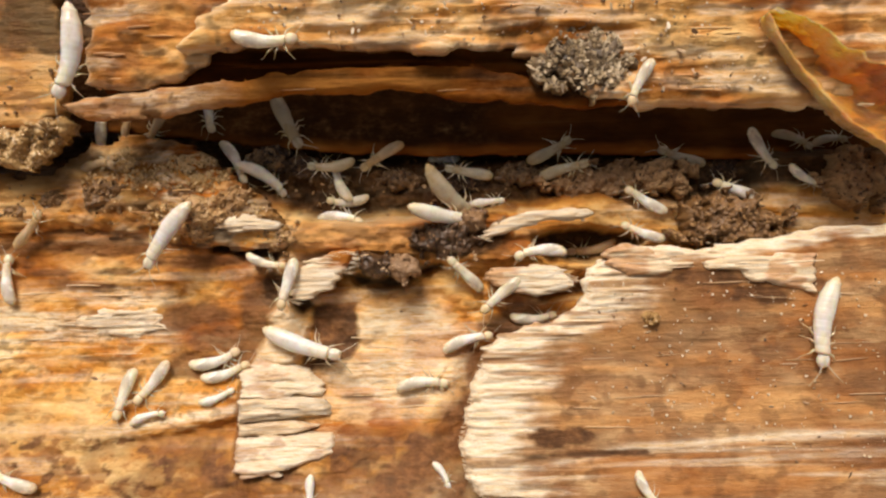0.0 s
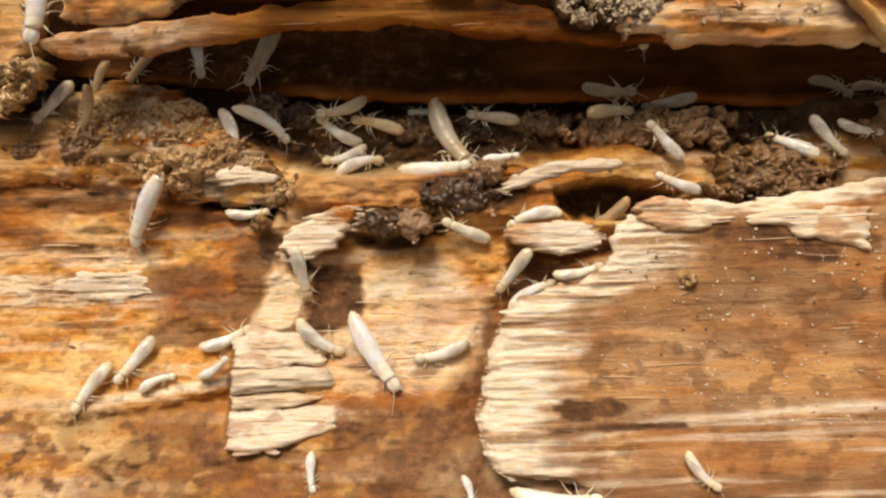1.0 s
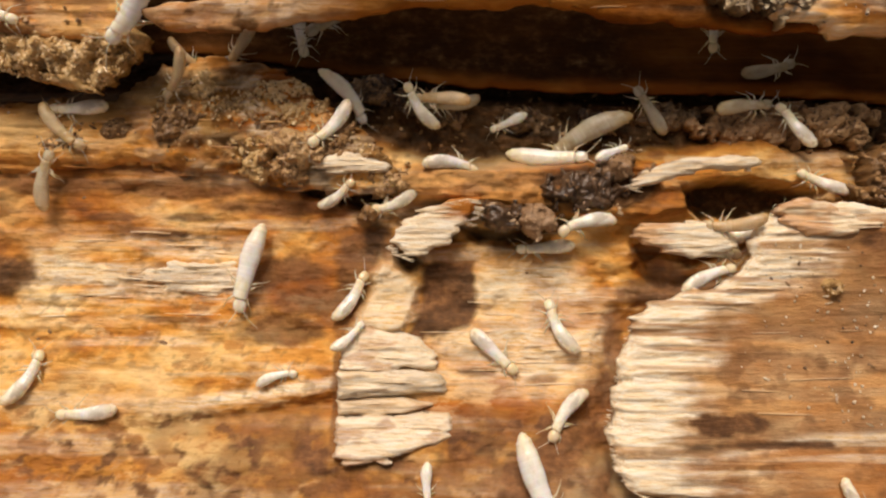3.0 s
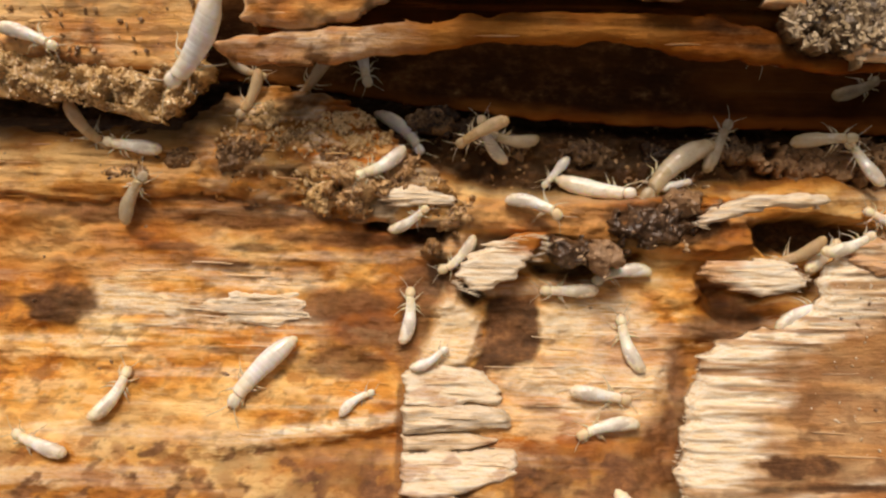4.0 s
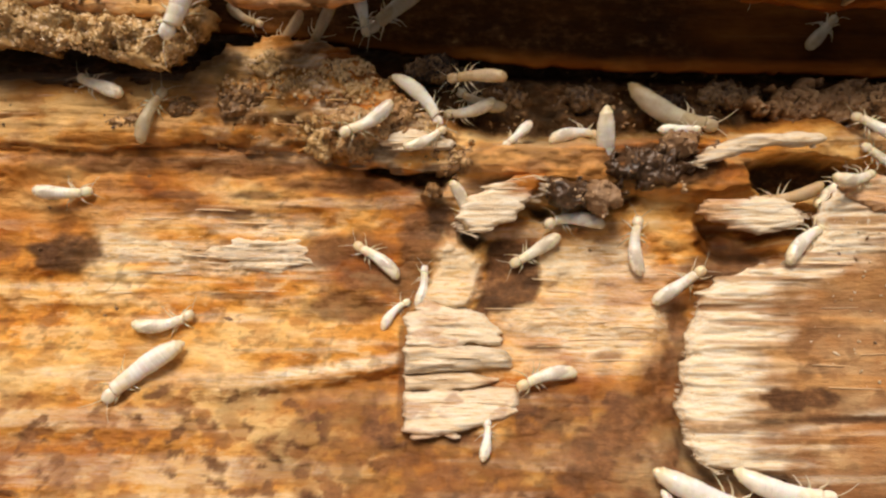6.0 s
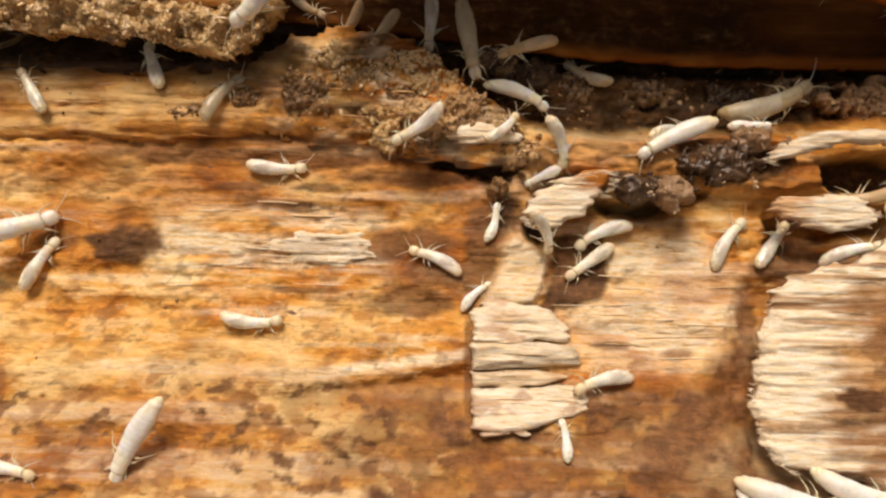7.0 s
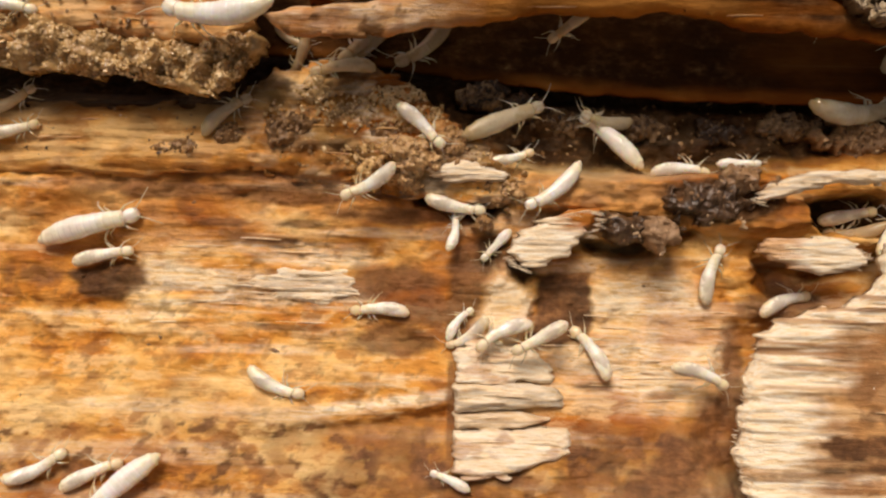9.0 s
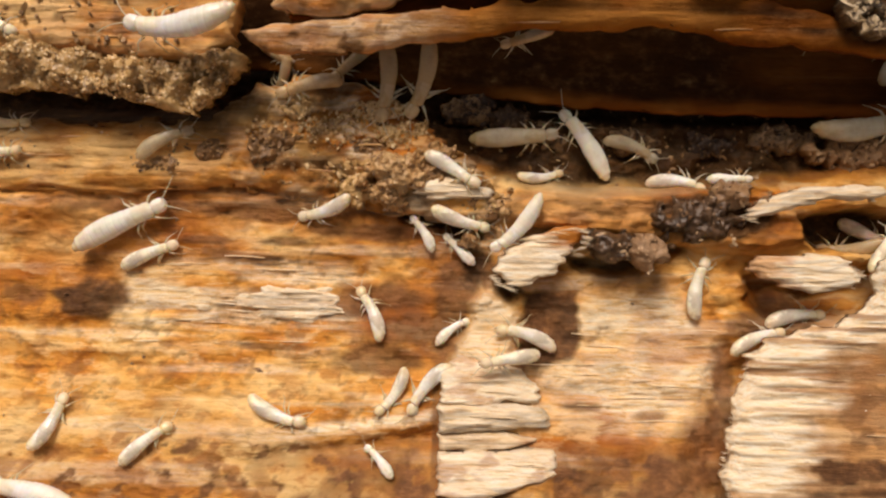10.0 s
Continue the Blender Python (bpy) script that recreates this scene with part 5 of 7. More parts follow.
def head_mesh(material, big=0.94):
    """A rounded drop, broadest behind the middle, with a blunt snout."""
    rings = []
    for k in range(25):
        a = math.pi * k / 24
        x = 0.46 - 0.50 * math.cos(a)
        w = 0.455 * math.sin(a) ** 0.60 * (1.04 - 0.22 * (k / 24) ** 2) + 0.02
        rings.append((x * big, 0, -0.02 - 0.08 * (k / 24), w * big, w * 0.78 * big))
    return loft("head", rings, 18, material)


def leg_mesh(side, dx):
    s = side
    pts = [(0, 0, 0), (0.08 * dx, 0.22 * s, 0.03), (0.26 * dx, 0.46 * s, 0.14), (0.34 * dx, 0.54 * s, 0.12), (0.50 * dx, 0.72 * s, -0.14), (0.64 * dx, 0.86 * s, -0.40), (0.84 * dx, 0.98 * s, -0.43)]
    return tube("leg", pts, [0.10, 0.095, 0.072, 0.045, 0.036, 0.026, 0.016], limb_cuticle)


def antenna_mesh(side):
    pts, rad = [], []
    for k in range(40):
        u = k / 39
        pts.append((1.05 * u, side * (0.66 * u**1.3), 0.10 * math.sin(3 * u) - 0.12 * u))
        rad.append(0.033 * (1 - 0.35 * u) * (0.72 + 0.42 * abs(math.sin(math.pi * 13 * u))))
    return tube("antenna", pts, rad, limb_cuticle, 5)


def jaw_mesh(side):
    return tube("mandible", [(0, 0, 0), (0.10, 0.03 * side, -0.02), (0.19, -0.04 * side, -0.04)], [0.06, 0.045, 0.014], jaw_horn, 6)


# amber is a few workers' own colour; for gallery ones it stands for shade
amber_cuticle = cuticle_material("amber_cuticle", (0.84, 0.66, 0.42), (0.72, 0.52, 0.28), 0.12, 0.22)
# dimmer, clearer copy of the pale skin, gallery shade put into its colour
shaded_cuticle = cuticle_material("shaded_cuticle", (0.80, 0.73, 0.57), (0.70, 0.59, 0.39), 0.10, 0.34)
SKIN = {"g": shaded_cuticle, "d": shaded_cuticle, "w": cream_cuticle, "a": amber_cuticle, "s": white_cuticle, "n": white_cuticle}
for forms in (WAIST, NECK, BELLY):
    forms["g"], forms["d"] = forms["w"], forms["n"]
BENDS = (-0.075, -0.03, 0.0, 0.03, 0.075)
ABDOMEN = {(k, c): abdomen_mesh(k, c) for k in SKIN for c in BENDS}
THORAX = {(k, c): thorax_mesh(k, c) for k in SKIN for c in BENDS}
HEAD = {"w": head_mesh(head_cuticle, 0.92), "a": head_mesh(amber_cuticle, 0.92), "s": head_mesh(cream_cuticle, 0.92), "n": head_mesh(cream_cuticle, 0.76)}
HEAD["g"], HEAD["d"] = head_mesh(shaded_cuticle, 0.92), head_mesh(shaded_cuticle, 0.76)
LEGS = [(s, dx, leg_mesh(s, dx)) for s in (1, -1) for dx in (1.0, -0.5, -1.2)]
HIP_X = {1.0: 1.28, -0.5: 0.90, -1.2: 0.55}
FEELER = {s: antenna_mesh(s) for s in (1, -1)}
JAW = {s: jaw_mesh(s) for s in (1, -1)}


def part(name, mesh, parent, m, label=""):
    ob = new(name, mesh)
    ob.parent = parent
    ob.matrix_basis = m
    return tagged(ob, label)


def at_mm(x, y, z, rx=0, ry=0, rz=0):
    return pose(x * MM, y * MM, z * MM, rx, ry, rz)


LABELS = {"g": "pale glassy worker termite inside the dark gallery, skin dimmed for shade", "d": "long pale glassy termite nymph inside the dark gallery, skin dimmed for shade", "a": "translucent amber worker termite, its tone partly standing for gallery shade", "w": "cream-coloured worker termite with slightly darker head on the log", "s": "small white young termite on the rotten wood", "n": "long white termite nymph with a plump abdomen on the log"}


def termite(kind, length, bend, nod):
    root = new("termite")
    root.empty_display_size = 0.002
    tagged(root, LABELS[kind], "termite", "termites on the log")
    waist, neck = WAIST[kind], NECK[kind]
    part("abdomen", ABDOMEN[kind, bend], root, at_mm(waist, spine(waist, bend)[0], LIFT, 0, 2, 0), "pale segmented abdomen")
    part("thorax", THORAX[kind, bend], root, at_mm(0, 0, LIFT))
    y, turn = spine(neck, bend)
    head = part("head", HEAD[kind], root, at_mm(neck - 0.03, y, LIFT, 0, 6, turn + nod), "rounded yellowish head")
    tip = 0.76 if kind in "nd" else 0.92
    for s in (1, -1):
        part("antenna", FEELER[s], head, at_mm(0.80 * tip, 0.22 * tip * s, 0.10, 0, -4, 6 * s), "thin beaded antenna")
        part("mandible", JAW[s], head, at_mm(0.88 * tip, 0.10 * s, -0.10), "dark brown jaw")
    for s, dx, mesh in LEGS:
        hip = HIP_X[dx] + (0.25 if kind in "nd" else 0.0)
        leg = part("leg", mesh, root, at_mm(hip, spine(hip, bend)[0] + 0.25 * s, LIFT - 0.16))
        if kind in "nd":
            leg.scale = (0.78, 0.78, 1.0)
    root.scale = (length / 5.0,) * 3
    return root


KINDS = [("n", 9.2), ("n", 9.7), ("n", 8.8), ("n", 10.1), ("w", 4.8), ("s", 3.5), ("w", 6.2), ("w", 6.3), ("a", 6.0), ("w", 6.3), ("w", 6.0), ("s", 4.4), ("s", 4.3), ("w", 6.2), ("w", 6.3), ("w", 6.3), ("w", 4.9), ("w", 6.3), ("w", 6.3), ("w", 6.0), ("w", 6.3), ("a", 6.3), ("w", 6.3), ("w", 5.7), ("w", 6.3), ("w", 5.9), ("s", 4.4), ("w", 6.3), ("n", 7.2), ("g", 6.0), ("a", 6.3), ("d", 10.3), ("g", 6.1), ("s", 4.4), ("n", 8.4), ("w", 5.4), ("w", 6.0), ("g", 6.3), ("g", 6.3), ("g", 6.2), ("w", 5.8), ("w", 5.6), ("w", 6.0), ("w", 5.9), ("g", 5.2), ("w", 4.8), ("g", 4.8), ("w", 5.6), ("w", 7.2), ("n", 10.6), ("w", 5.9), ("w", 6.3), ("a", 4.8), ("a", 6.0), ("a", 5.6), ("a", 6.3), ("g", 6.3), ("d", 8.9), ("w", 6.3), ("w", 6.3), ("n", 10.5), ("w", 6.3), ("w", 5.7), ("a", 5.6), ("w", 6.0), ("w", 6.1), ("s", 4.2), ("a", 6.8), ("a", 8.2), ("a", 8.2), ("a", 5.4)]
dice = random.Random(11)
termites = [termite(kind, length, dice.choice(BENDS), dice.uniform(-14, 14)) for kind, length in KINDS]


def motions():
    """The termites' ways over the log, in millimetres and degrees: seconds, x, y, height, heading, slope."""
    ways = [
        [(0.00, -30.9, 2.2, 0.4, -126, 0), (0.50, -32.2, 1.2, -1.9, -112, -22), (1.00, -32.5, 0.3, -2.7, -119, -13), (1.50, -32.5, -0.6, -2.8, -114, -15), (2.00, -31.6, -0.9, -3.1, -93, -10), (3.50, -34.1, -10.9, -2.1, -119, 13), (4.00, -37.2, -13.7, -1.6, -132, 12), (4.50, -40.4, -16.0, -0.8, -142, 12), (5.00, -42.2, -16.7, -0.6, -146, 12), (6.50, -51.4, -21.6, 1.4, -140, 15), (7.00, -53.0, -24.9, 4.4, -117, 0), (7.50, -53.7, -27.0, 6.4, -117, 0), (8.00, -55.2, -28.5, 5.5, -122, 22), (8.50, -54.6, -26.7, 4.3, -127, 22), (9.00, -53.4, -25.9, 4.0, -137, 20), (9.50, -54.1, -25.9, 3.8, -148, 15), (10.00, -59.9, -24.6, 2.6, -189, -4)],
        [(0.00, -16.1, -10.6, -0.7, -19, 9), (0.50, -10.8, -12.8, -0.9, -27, 8), (1.00, -8.8, -15.4, -0.3, -57, 15), (1.50, -7.5, -18.2, 2.7, -69, 0), (2.00, -5.2, -22.4, 5.3, -70, 0), (2.20, -5.2, -24.5, 5.8, -67, 0), (3.50, -3.6, -26.2, 5.1, -65, 22), (5.00, 3.5, -28.1, 6.4, -17, 8), (6.50, 3.2, -28.4, 6.6, -20, 9), (7.00, 3.9, -28.5, 6.6, -16, 8), (7.50, 3.9, -28.0, 8.1, -7, 22), (8.00, 3.7, -27.8, 7.9, -9, 22), (10.00, 3.1, -27.6, 7.9, -9, 22)],
        [(0.00, 8.6, -28.2, 7.1, -3, 10), (1.00, 8.6, -28.2, 7.1, -3, 10), (2.00, 8.5, -28.4, 7.1, -4, 10), (5.00, 9.8, -27.7, 7.1, -11, 14), (6.50, 10.1, -27.7, 7.1, -11, 15), (7.00, 9.9, -27.8, 7.1, -15, 15), (7.50, 10.0, -27.7, 7.0, -16, 17), (10.00, 10.0, -27.7, 7.0, -16, 17)],
        [(0.00, 40.8, -9.0, 3.8, -101, 7), (0.50, 42.6, -10.5, 3.9, -56, 9), (1.00, 44.3, -11.5, 4.2, -56, 10), (1.50, 45.7, -10.9, 5.4, -40, 22), (10.00, 45.7, -10.9, 5.4, -40, 22)],
        [(0.00, 20.7, -25.7, 7.8, -56, 13), (0.50, 21.9, -26.0, 7.9, -57, 13), (1.00, 22.0, -26.1, 7.9, -49, 12), (1.50, 22.1, -26.3, 7.9, -55, 13), (2.00, 22.5, -26.6, 7.9, -53, 13), (10.00, 22.5, -26.6, 7.9, -53, 13)],
        [(0.00, -0.5, -24.6, 4.2, -58, 22), (0.50, 0.3, -26.0, 5.2, -62, 22), (1.00, 0.4, -28.0, 6.3, -77, 22), (1.50, 0.6, -29.0, 6.6, -76, 22), (2.00, 0.3, -29.3, 6.9, -78, 22), (3.50, 0.2, -29.7, 7.3, -75, 22), (10.00, 0.2, -29.7, 7.3, -75, 22)],
        [(0.00, -47.5, -24.5, 2.9, 161, -8), (0.50, -49.9, -23.6, 2.6, 166, -5), (1.00, -55.1, -23.5, 2.2, 172, -5), (3.00, -74.0, -23.6, 3.0, 180, -22), (10.00, -74.0, -23.6, 3.0, 180, -22)],
        [(0.00, -51.3, -2.5, -4.0, 96, -5), (0.50, -52.6, -3.7, -3.9, 96, -5), (1.00, -57.7, -4.6, -4.1, 109, -8), (3.00, -80.4, -5.9, -4.5, 148, -4), (10.00, -80.4, -5.9, -4.5, 148, -4)],
        [(0.00, -48.1, 3.4, -2.9, 46, 15), (0.50, -48.7, 4.4, -2.7, 86, 9), (1.00, -51.0, 4.8, -2.5, 81, 12), (2.00, -65.7, 3.3, -3.5, 117, 7), (3.00, -80.3, 1.8, -4.6, 153, 1), (10.00, -80.3, 1.8, -4.6, 153, 1)],
        [(0.00, -26.4, -12.3, -1.8, 17, -2), (0.50, -21.2, -11.1, -0.9, -9, 20), (1.00, -14.5, -13.7, -0.4, -37, -8), (1.50, -11.2, -17.3, 0.4, -51, 18), (2.00, -10.1, -19.9, 1.3, -51, 17), (2.70, -7.4, -23.0, 3.2, -41, 19), (2.85, -4.7, -21.7, 2.5, -83, 18), (3.00, -2.1, -20.4, 1.9, -125, 17), (3.50, -0.5, -16.2, 1.9, -142, -21), (4.00, -4.2, -18.2, 0.9, -167, 2), (4.50, -7.5, -18.3, 1.0, -174, 1), (5.00, -9.1, -19.0, 1.1, -156, 8), (6.50, -10.8, -19.4, 1.6, -169, 14), (7.00, -11.5, -19.8, 1.8, -169, 16), (7.50, -10.3, -19.4, 2.3, -174, 22), (8.00, -7.8, -18.4, 0.9, -207, -12), (8.50, -8.9, -15.8, -0.2, -224, -15), (9.00, -10.3, -13.5, -0.9, -234, -15), (9.50, -12.5, -11.2, -1.7, -218, -13), (10.00, -15.4, -10.2, -1.2, -197, 7)],
        [(0.00, -25.1, -13.7, -1.3, 21, -2), (0.50, -25.0, -13.6, -1.4, 19, -1), (1.00, -24.1, -13.5, -1.1, 22, -2), (1.50, -24.0, -13.0, -1.4, 25, -0), (2.00, -23.1, -11.6, -1.9, 40, -9), (3.50, -22.3, -8.9, -2.6, 69, -9), (4.00, -23.0, -8.3, -2.7, 85, -11), (4.50, -24.0, -8.3, -2.7, 115, -11), (5.00, -25.0, -8.2, -2.9, 135, -8), (6.50, -26.5, -8.5, -2.9, 150, -6), (7.00, -26.8, -8.8, -2.8, 159, -5), (7.50, -27.7, -8.9, -2.8, 165, -3), (8.00, -29.0, -9.5, -2.9, 187, 1), (8.50, -30.0, -10.3, -2.5, 195, 5), (9.00, -30.7, -10.1, -2.5, 181, 0), (9.50, -30.5, -9.4, -2.8, 149, -8), (10.00, -29.9, -8.6, -2.9, 120, -11)],
        [(0.00, -26.0, -16.3, -0.2, 21, -9), (0.50, -25.1, -16.1, 1.1, 22, 22), (1.00, -24.7, -16.1, 1.2, 36, 22), (1.50, -24.8, -16.0, 1.0, 54, 22), (2.00, -24.4, -15.2, -0.7, 65, -20), (3.50, -21.4, -12.6, 0.7, 33, -22), (4.00, -20.8, -12.2, -0.2, 34, -8), (4.50, -20.8, -12.3, -0.1, 31, -4), (5.00, -21.0, -12.2, 0.1, 35, -17), (6.50, -21.8, -8.2, -2.7, 95, -8), (7.00, -21.2, -5.1, -2.9, 78, -7), (7.50, -21.2, -4.8, -3.0, 80, -7), (8.00, -22.1, -4.8, -3.1, 96, -6), (8.50, -22.9, -3.1, -3.2, 90, -3), (9.00, -23.6, -2.5, -2.5, 84, -22), (9.50, -23.9, -2.0, -2.5, 96, 22), (10.00, -25.2, -0.8, -3.1, 124, -0)],
        [(0.00, -33.7, -18.3, 0.3, 16, -5), (0.50, -32.5, -18.0, 0.2, 19, -4), (1.00, -31.1, -17.6, 0.1, 20, -3), (1.50, -30.6, -17.5, 0.1, 18, -3), (2.00, -30.1, -17.4, 0.2, 6, 1), (3.50, -28.6, -16.8, 0.0, 25, -8), (4.00, -27.8, -16.3, -0.3, 31, -12), (4.50, -26.4, -15.8, -0.5, 22, -8), (5.00, -25.1, -14.8, -0.9, 34, -6), (6.50, -23.9, -12.9, -1.7, 46, -8), (7.00, -22.9, -12.2, -1.7, 42, -7), (7.50, -22.2, -11.8, -1.6, 33, 10), (8.00, -21.6, -11.5, -1.3, 25, 18), (8.50, -22.4, -11.8, -1.8, 30, 7), (9.00, -23.0, -11.1, -1.9, 48, -13), (9.50, -22.6, -10.3, -2.3, 44, -11), (10.00, -22.2, -10.1, -2.4, 37, -8)],
        [(0.00, -33.7, -14.9, -1.0, -130, 15), (0.50, -33.7, -14.9, -1.0, -135, 14), (1.00, -33.7, -15.7, -0.5, -129, 16), (1.50, -34.5, -16.6, -0.3, -133, 15), (2.00, -38.3, -17.7, -0.2, -186, -5), (3.50, -51.8, -21.0, 1.0, -173, 0), (4.00, -57.2, -20.4, 0.6, -197, -8), (4.50, -61.5, -18.9, -0.1, -207, -13), (5.00, -67.5, -17.5, -1.0, -209, -12), (6.20, -83.6, -18.5, -1.1, -186, -22), (10.00, -83.6, -18.5, -1.1, -186, -22)],
        [(0.00, -36.6, -16.1, -0.5, -106, 21), (0.50, -37.2, -17.4, -0.1, -111, 22), (1.00, -37.9, -18.3, 0.3, -124, 19), (1.50, -40.0, -18.1, -0.0, -164, 4), (2.00, -45.8, -19.2, 0.4, -168, 5), (3.50, -70.7, -22.5, 1.0, -174, 5), (4.50, -81.4, -21.6, 1.1, -173, -22), (10.00, -81.4, -21.6, 1.1, -173, -22)],
        [(0.00, -55.4, -17.9, -0.6, 52, -17), (2.00, -55.4, -17.9, -0.6, 52, -17), (3.50, -51.8, -17.0, -0.8, 65, -18), (4.00, -51.1, -16.2, -1.0, 60, -19), (4.50, -50.7, -15.4, -1.2, 62, -15), (5.00, -49.5, -14.5, -1.6, 44, -11), (6.50, -45.3, -14.6, -1.5, 6, -2), (7.00, -44.1, -14.9, -1.2, -4, 3), (7.50, -43.7, -15.8, -0.9, -29, 10), (8.00, -42.7, -16.9, -0.7, -37, 12), (8.50, -41.3, -16.8, -0.7, -25, 8), (9.00, -40.0, -17.2, -0.5, -22, 7), (9.50, -39.1, -17.5, -0.4, -25, 8), (10.00, -38.2, -17.8, -0.1, -23, 10)],
        [(0.00, -20.3, -1.2, -1.2, -14, -0), (0.50, -21.5, -0.8, -2.0, -9, -1), (1.00, -22.1, -0.5, -3.1, 3, 2), (1.50, -22.8, -0.0, -2.6, 30, 20), (2.00, -23.2, 0.3, -2.5, 46, 22), (3.50, -23.6, 0.7, -2.1, 36, 20), (4.00, -22.8, 1.2, -1.9, 33, 18), (4.50, -22.6, 1.7, -1.8, 54, 22), (5.00, -22.7, 1.9, -1.6, 81, 22), (5.75, -21.8, 2.9, -1.0, 46, 0), (6.50, -20.9, 3.9, -0.4, 11, -22), (7.00, -20.7, 3.7, -0.5, 42, -21), (7.50, -21.4, 3.4, -0.3, 49, 22), (8.00, -21.3, 3.9, -0.3, 35, -22), (8.50, -19.6, 5.2, -1.8, 39, -22), (9.00, -18.2, 4.9, -2.5, 13, 0), (9.50, -15.6, 5.0, -5.1, 2, -8), (10.00, -13.8, 4.8, -5.2, 9, -9)],
        [(0.00, -17.6, -3.9, 0.7, -106, 16), (0.50, -16.4, -4.9, 0.2, -79, 7), (1.00, -16.1, -6.7, 0.0, -79, -22), (1.50, -15.1, -8.9, -0.4, -80, -17), (2.00, -13.6, -11.1, -1.7, -61, 15), (3.50, -6.0, -15.7, -0.4, -30, 7), (4.00, -4.3, -15.4, -0.6, -9, 2), (4.50, -1.3, -15.9, 0.4, -6, 20), (5.00, 0.4, -14.3, 0.3, 21, 18), (6.50, 4.8, -8.8, -1.9, 42, 0), (7.00, 6.0, -6.9, -2.8, 49, -15), (7.50, 6.8, -4.6, -0.8, 49, 0), (8.00, 8.7, -1.7, 0.9, 29, 0), (8.50, 14.8, -0.2, -2.1, 15, 0), (9.00, 15.5, -0.0, -5.1, 11, 0), (9.50, 17.5, 0.8, -6.8, 8, 6), (10.00, 18.6, -0.4, -6.7, -25, 0)],
        [(0.00, -2.5, -15.3, -0.5, 3, 3), (0.17, -2.7, -15.2, -0.5, 62, 1), (0.33, -2.8, -15.0, -0.5, 121, -1), (0.50, -3.0, -14.9, -0.5, 180, -2), (1.00, -2.0, -15.4, -0.4, 195, 1), (1.50, -2.4, -15.5, -0.5, 175, -2), (2.00, -2.9, -14.3, -0.6, 157, -5), (3.50, -1.7, -11.9, -1.3, 106, -17), (4.00, -1.5, -10.7, -1.8, 108, -15), (4.50, -0.9, -8.7, -2.1, 101, -9), (5.00, -1.0, -7.6, -2.3, 97, -5), (6.50, 0.2, -6.7, -2.4, 73, -7), (7.00, 1.6, -6.7, -2.5, 57, -5), (7.50, 1.9, -6.6, -2.5, 53, -5), (8.00, 2.0, -6.0, -2.4, 59, -4), (8.50, 1.9, -5.9, -2.4, 64, -4), (9.00, 1.2, -5.8, -2.3, 72, -3), (9.50, 1.1, -5.7, -2.3, 77, -3), (10.00, 0.9, -5.5, -2.4, 78, -3)],
        [(0.00, 2.3, -2.8, -1.4, 137, 20), (0.50, 1.6, -2.9, -2.3, 147, 6), (1.00, 0.6, -2.8, -1.7, 155, 20), (1.50, 0.6, -3.4, -1.4, 166, 22), (2.00, -0.5, -4.0, -2.5, 186, 2), (3.50, -5.2, -5.2, -2.4, 185, -4), (4.00, -7.4, -5.6, -2.5, 180, -0), (4.50, -8.8, -5.4, -2.6, 177, 1), (5.00, -9.3, -5.4, -2.6, 176, 1), (6.50, -11.4, -8.5, -2.4, 223, 4), (7.00, -12.0, -8.9, -2.3, 216, 6), (7.50, -13.0, -10.2, -2.1, 210, 10), (8.00, -15.0, -11.6, -0.9, 209, 22), (8.50, -15.2, -11.9, 1.3, 214, 0), (9.00, -15.6, -12.0, 1.4, 209, 0), (9.50, -16.4, -12.3, 2.0, 205, 0), (10.00, -17.1, -12.2, 0.3, 190, 15)],
        [(0.00, 10.9, -0.7, -0.8, -177, 0), (0.50, 9.6, -1.2, -1.1, -168, 0), (1.00, 7.8, -1.6, -0.9, -164, -7), (1.50, 6.0, -1.9, -1.2, -165, -15), (2.00, 3.9, -2.0, -1.6, -169, -21), (3.50, -1.0, -3.1, -0.7, -167, 22), (4.00, -2.4, -3.8, -2.6, -167, 3), (4.50, -5.2, -3.8, 0.0, -181, -1), (5.00, -5.2, -3.9, -0.5, -182, -1), (6.50, -8.7, -5.0, -2.5, -172, -1), (7.00, -10.7, -6.1, -2.6, -156, 0), (7.50, -12.7, -7.6, -2.5, -146, 1), (8.00, -14.9, -9.5, -1.5, -144, 20), (8.50, -17.0, -10.8, -0.2, -139, 22), (9.00, -19.1, -11.8, 0.1, -154, 18), (9.50, -22.3, -13.4, 1.9, -152, -7), (10.00, -24.6, -15.4, -0.5, -130, 11)],
        [(0.00, 17.9, -0.5, -6.7, -171, 1), (0.50, 17.7, -0.7, -6.6, -170, 1), (1.00, 16.3, -1.5, -4.0, -148, -22), (1.50, 15.5, -2.1, -1.0, -165, -13), (2.00, 15.0, -2.1, 1.5, -165, -3), (3.50, 13.8, -2.4, 0.5, -175, -22), (4.00, 15.2, -1.6, -2.5, -154, -22), (4.50, 16.9, -1.6, -4.3, -172, 22), (5.00, 16.0, -1.9, -1.3, -172, 0), (6.50, 14.5, -1.7, -2.3, -164, -22), (7.00, 15.4, -2.0, -2.0, -173, -22), (7.50, 16.1, -1.6, -4.4, -174, -22), (10.00, 16.1, -1.6, -4.4, -174, -22)],
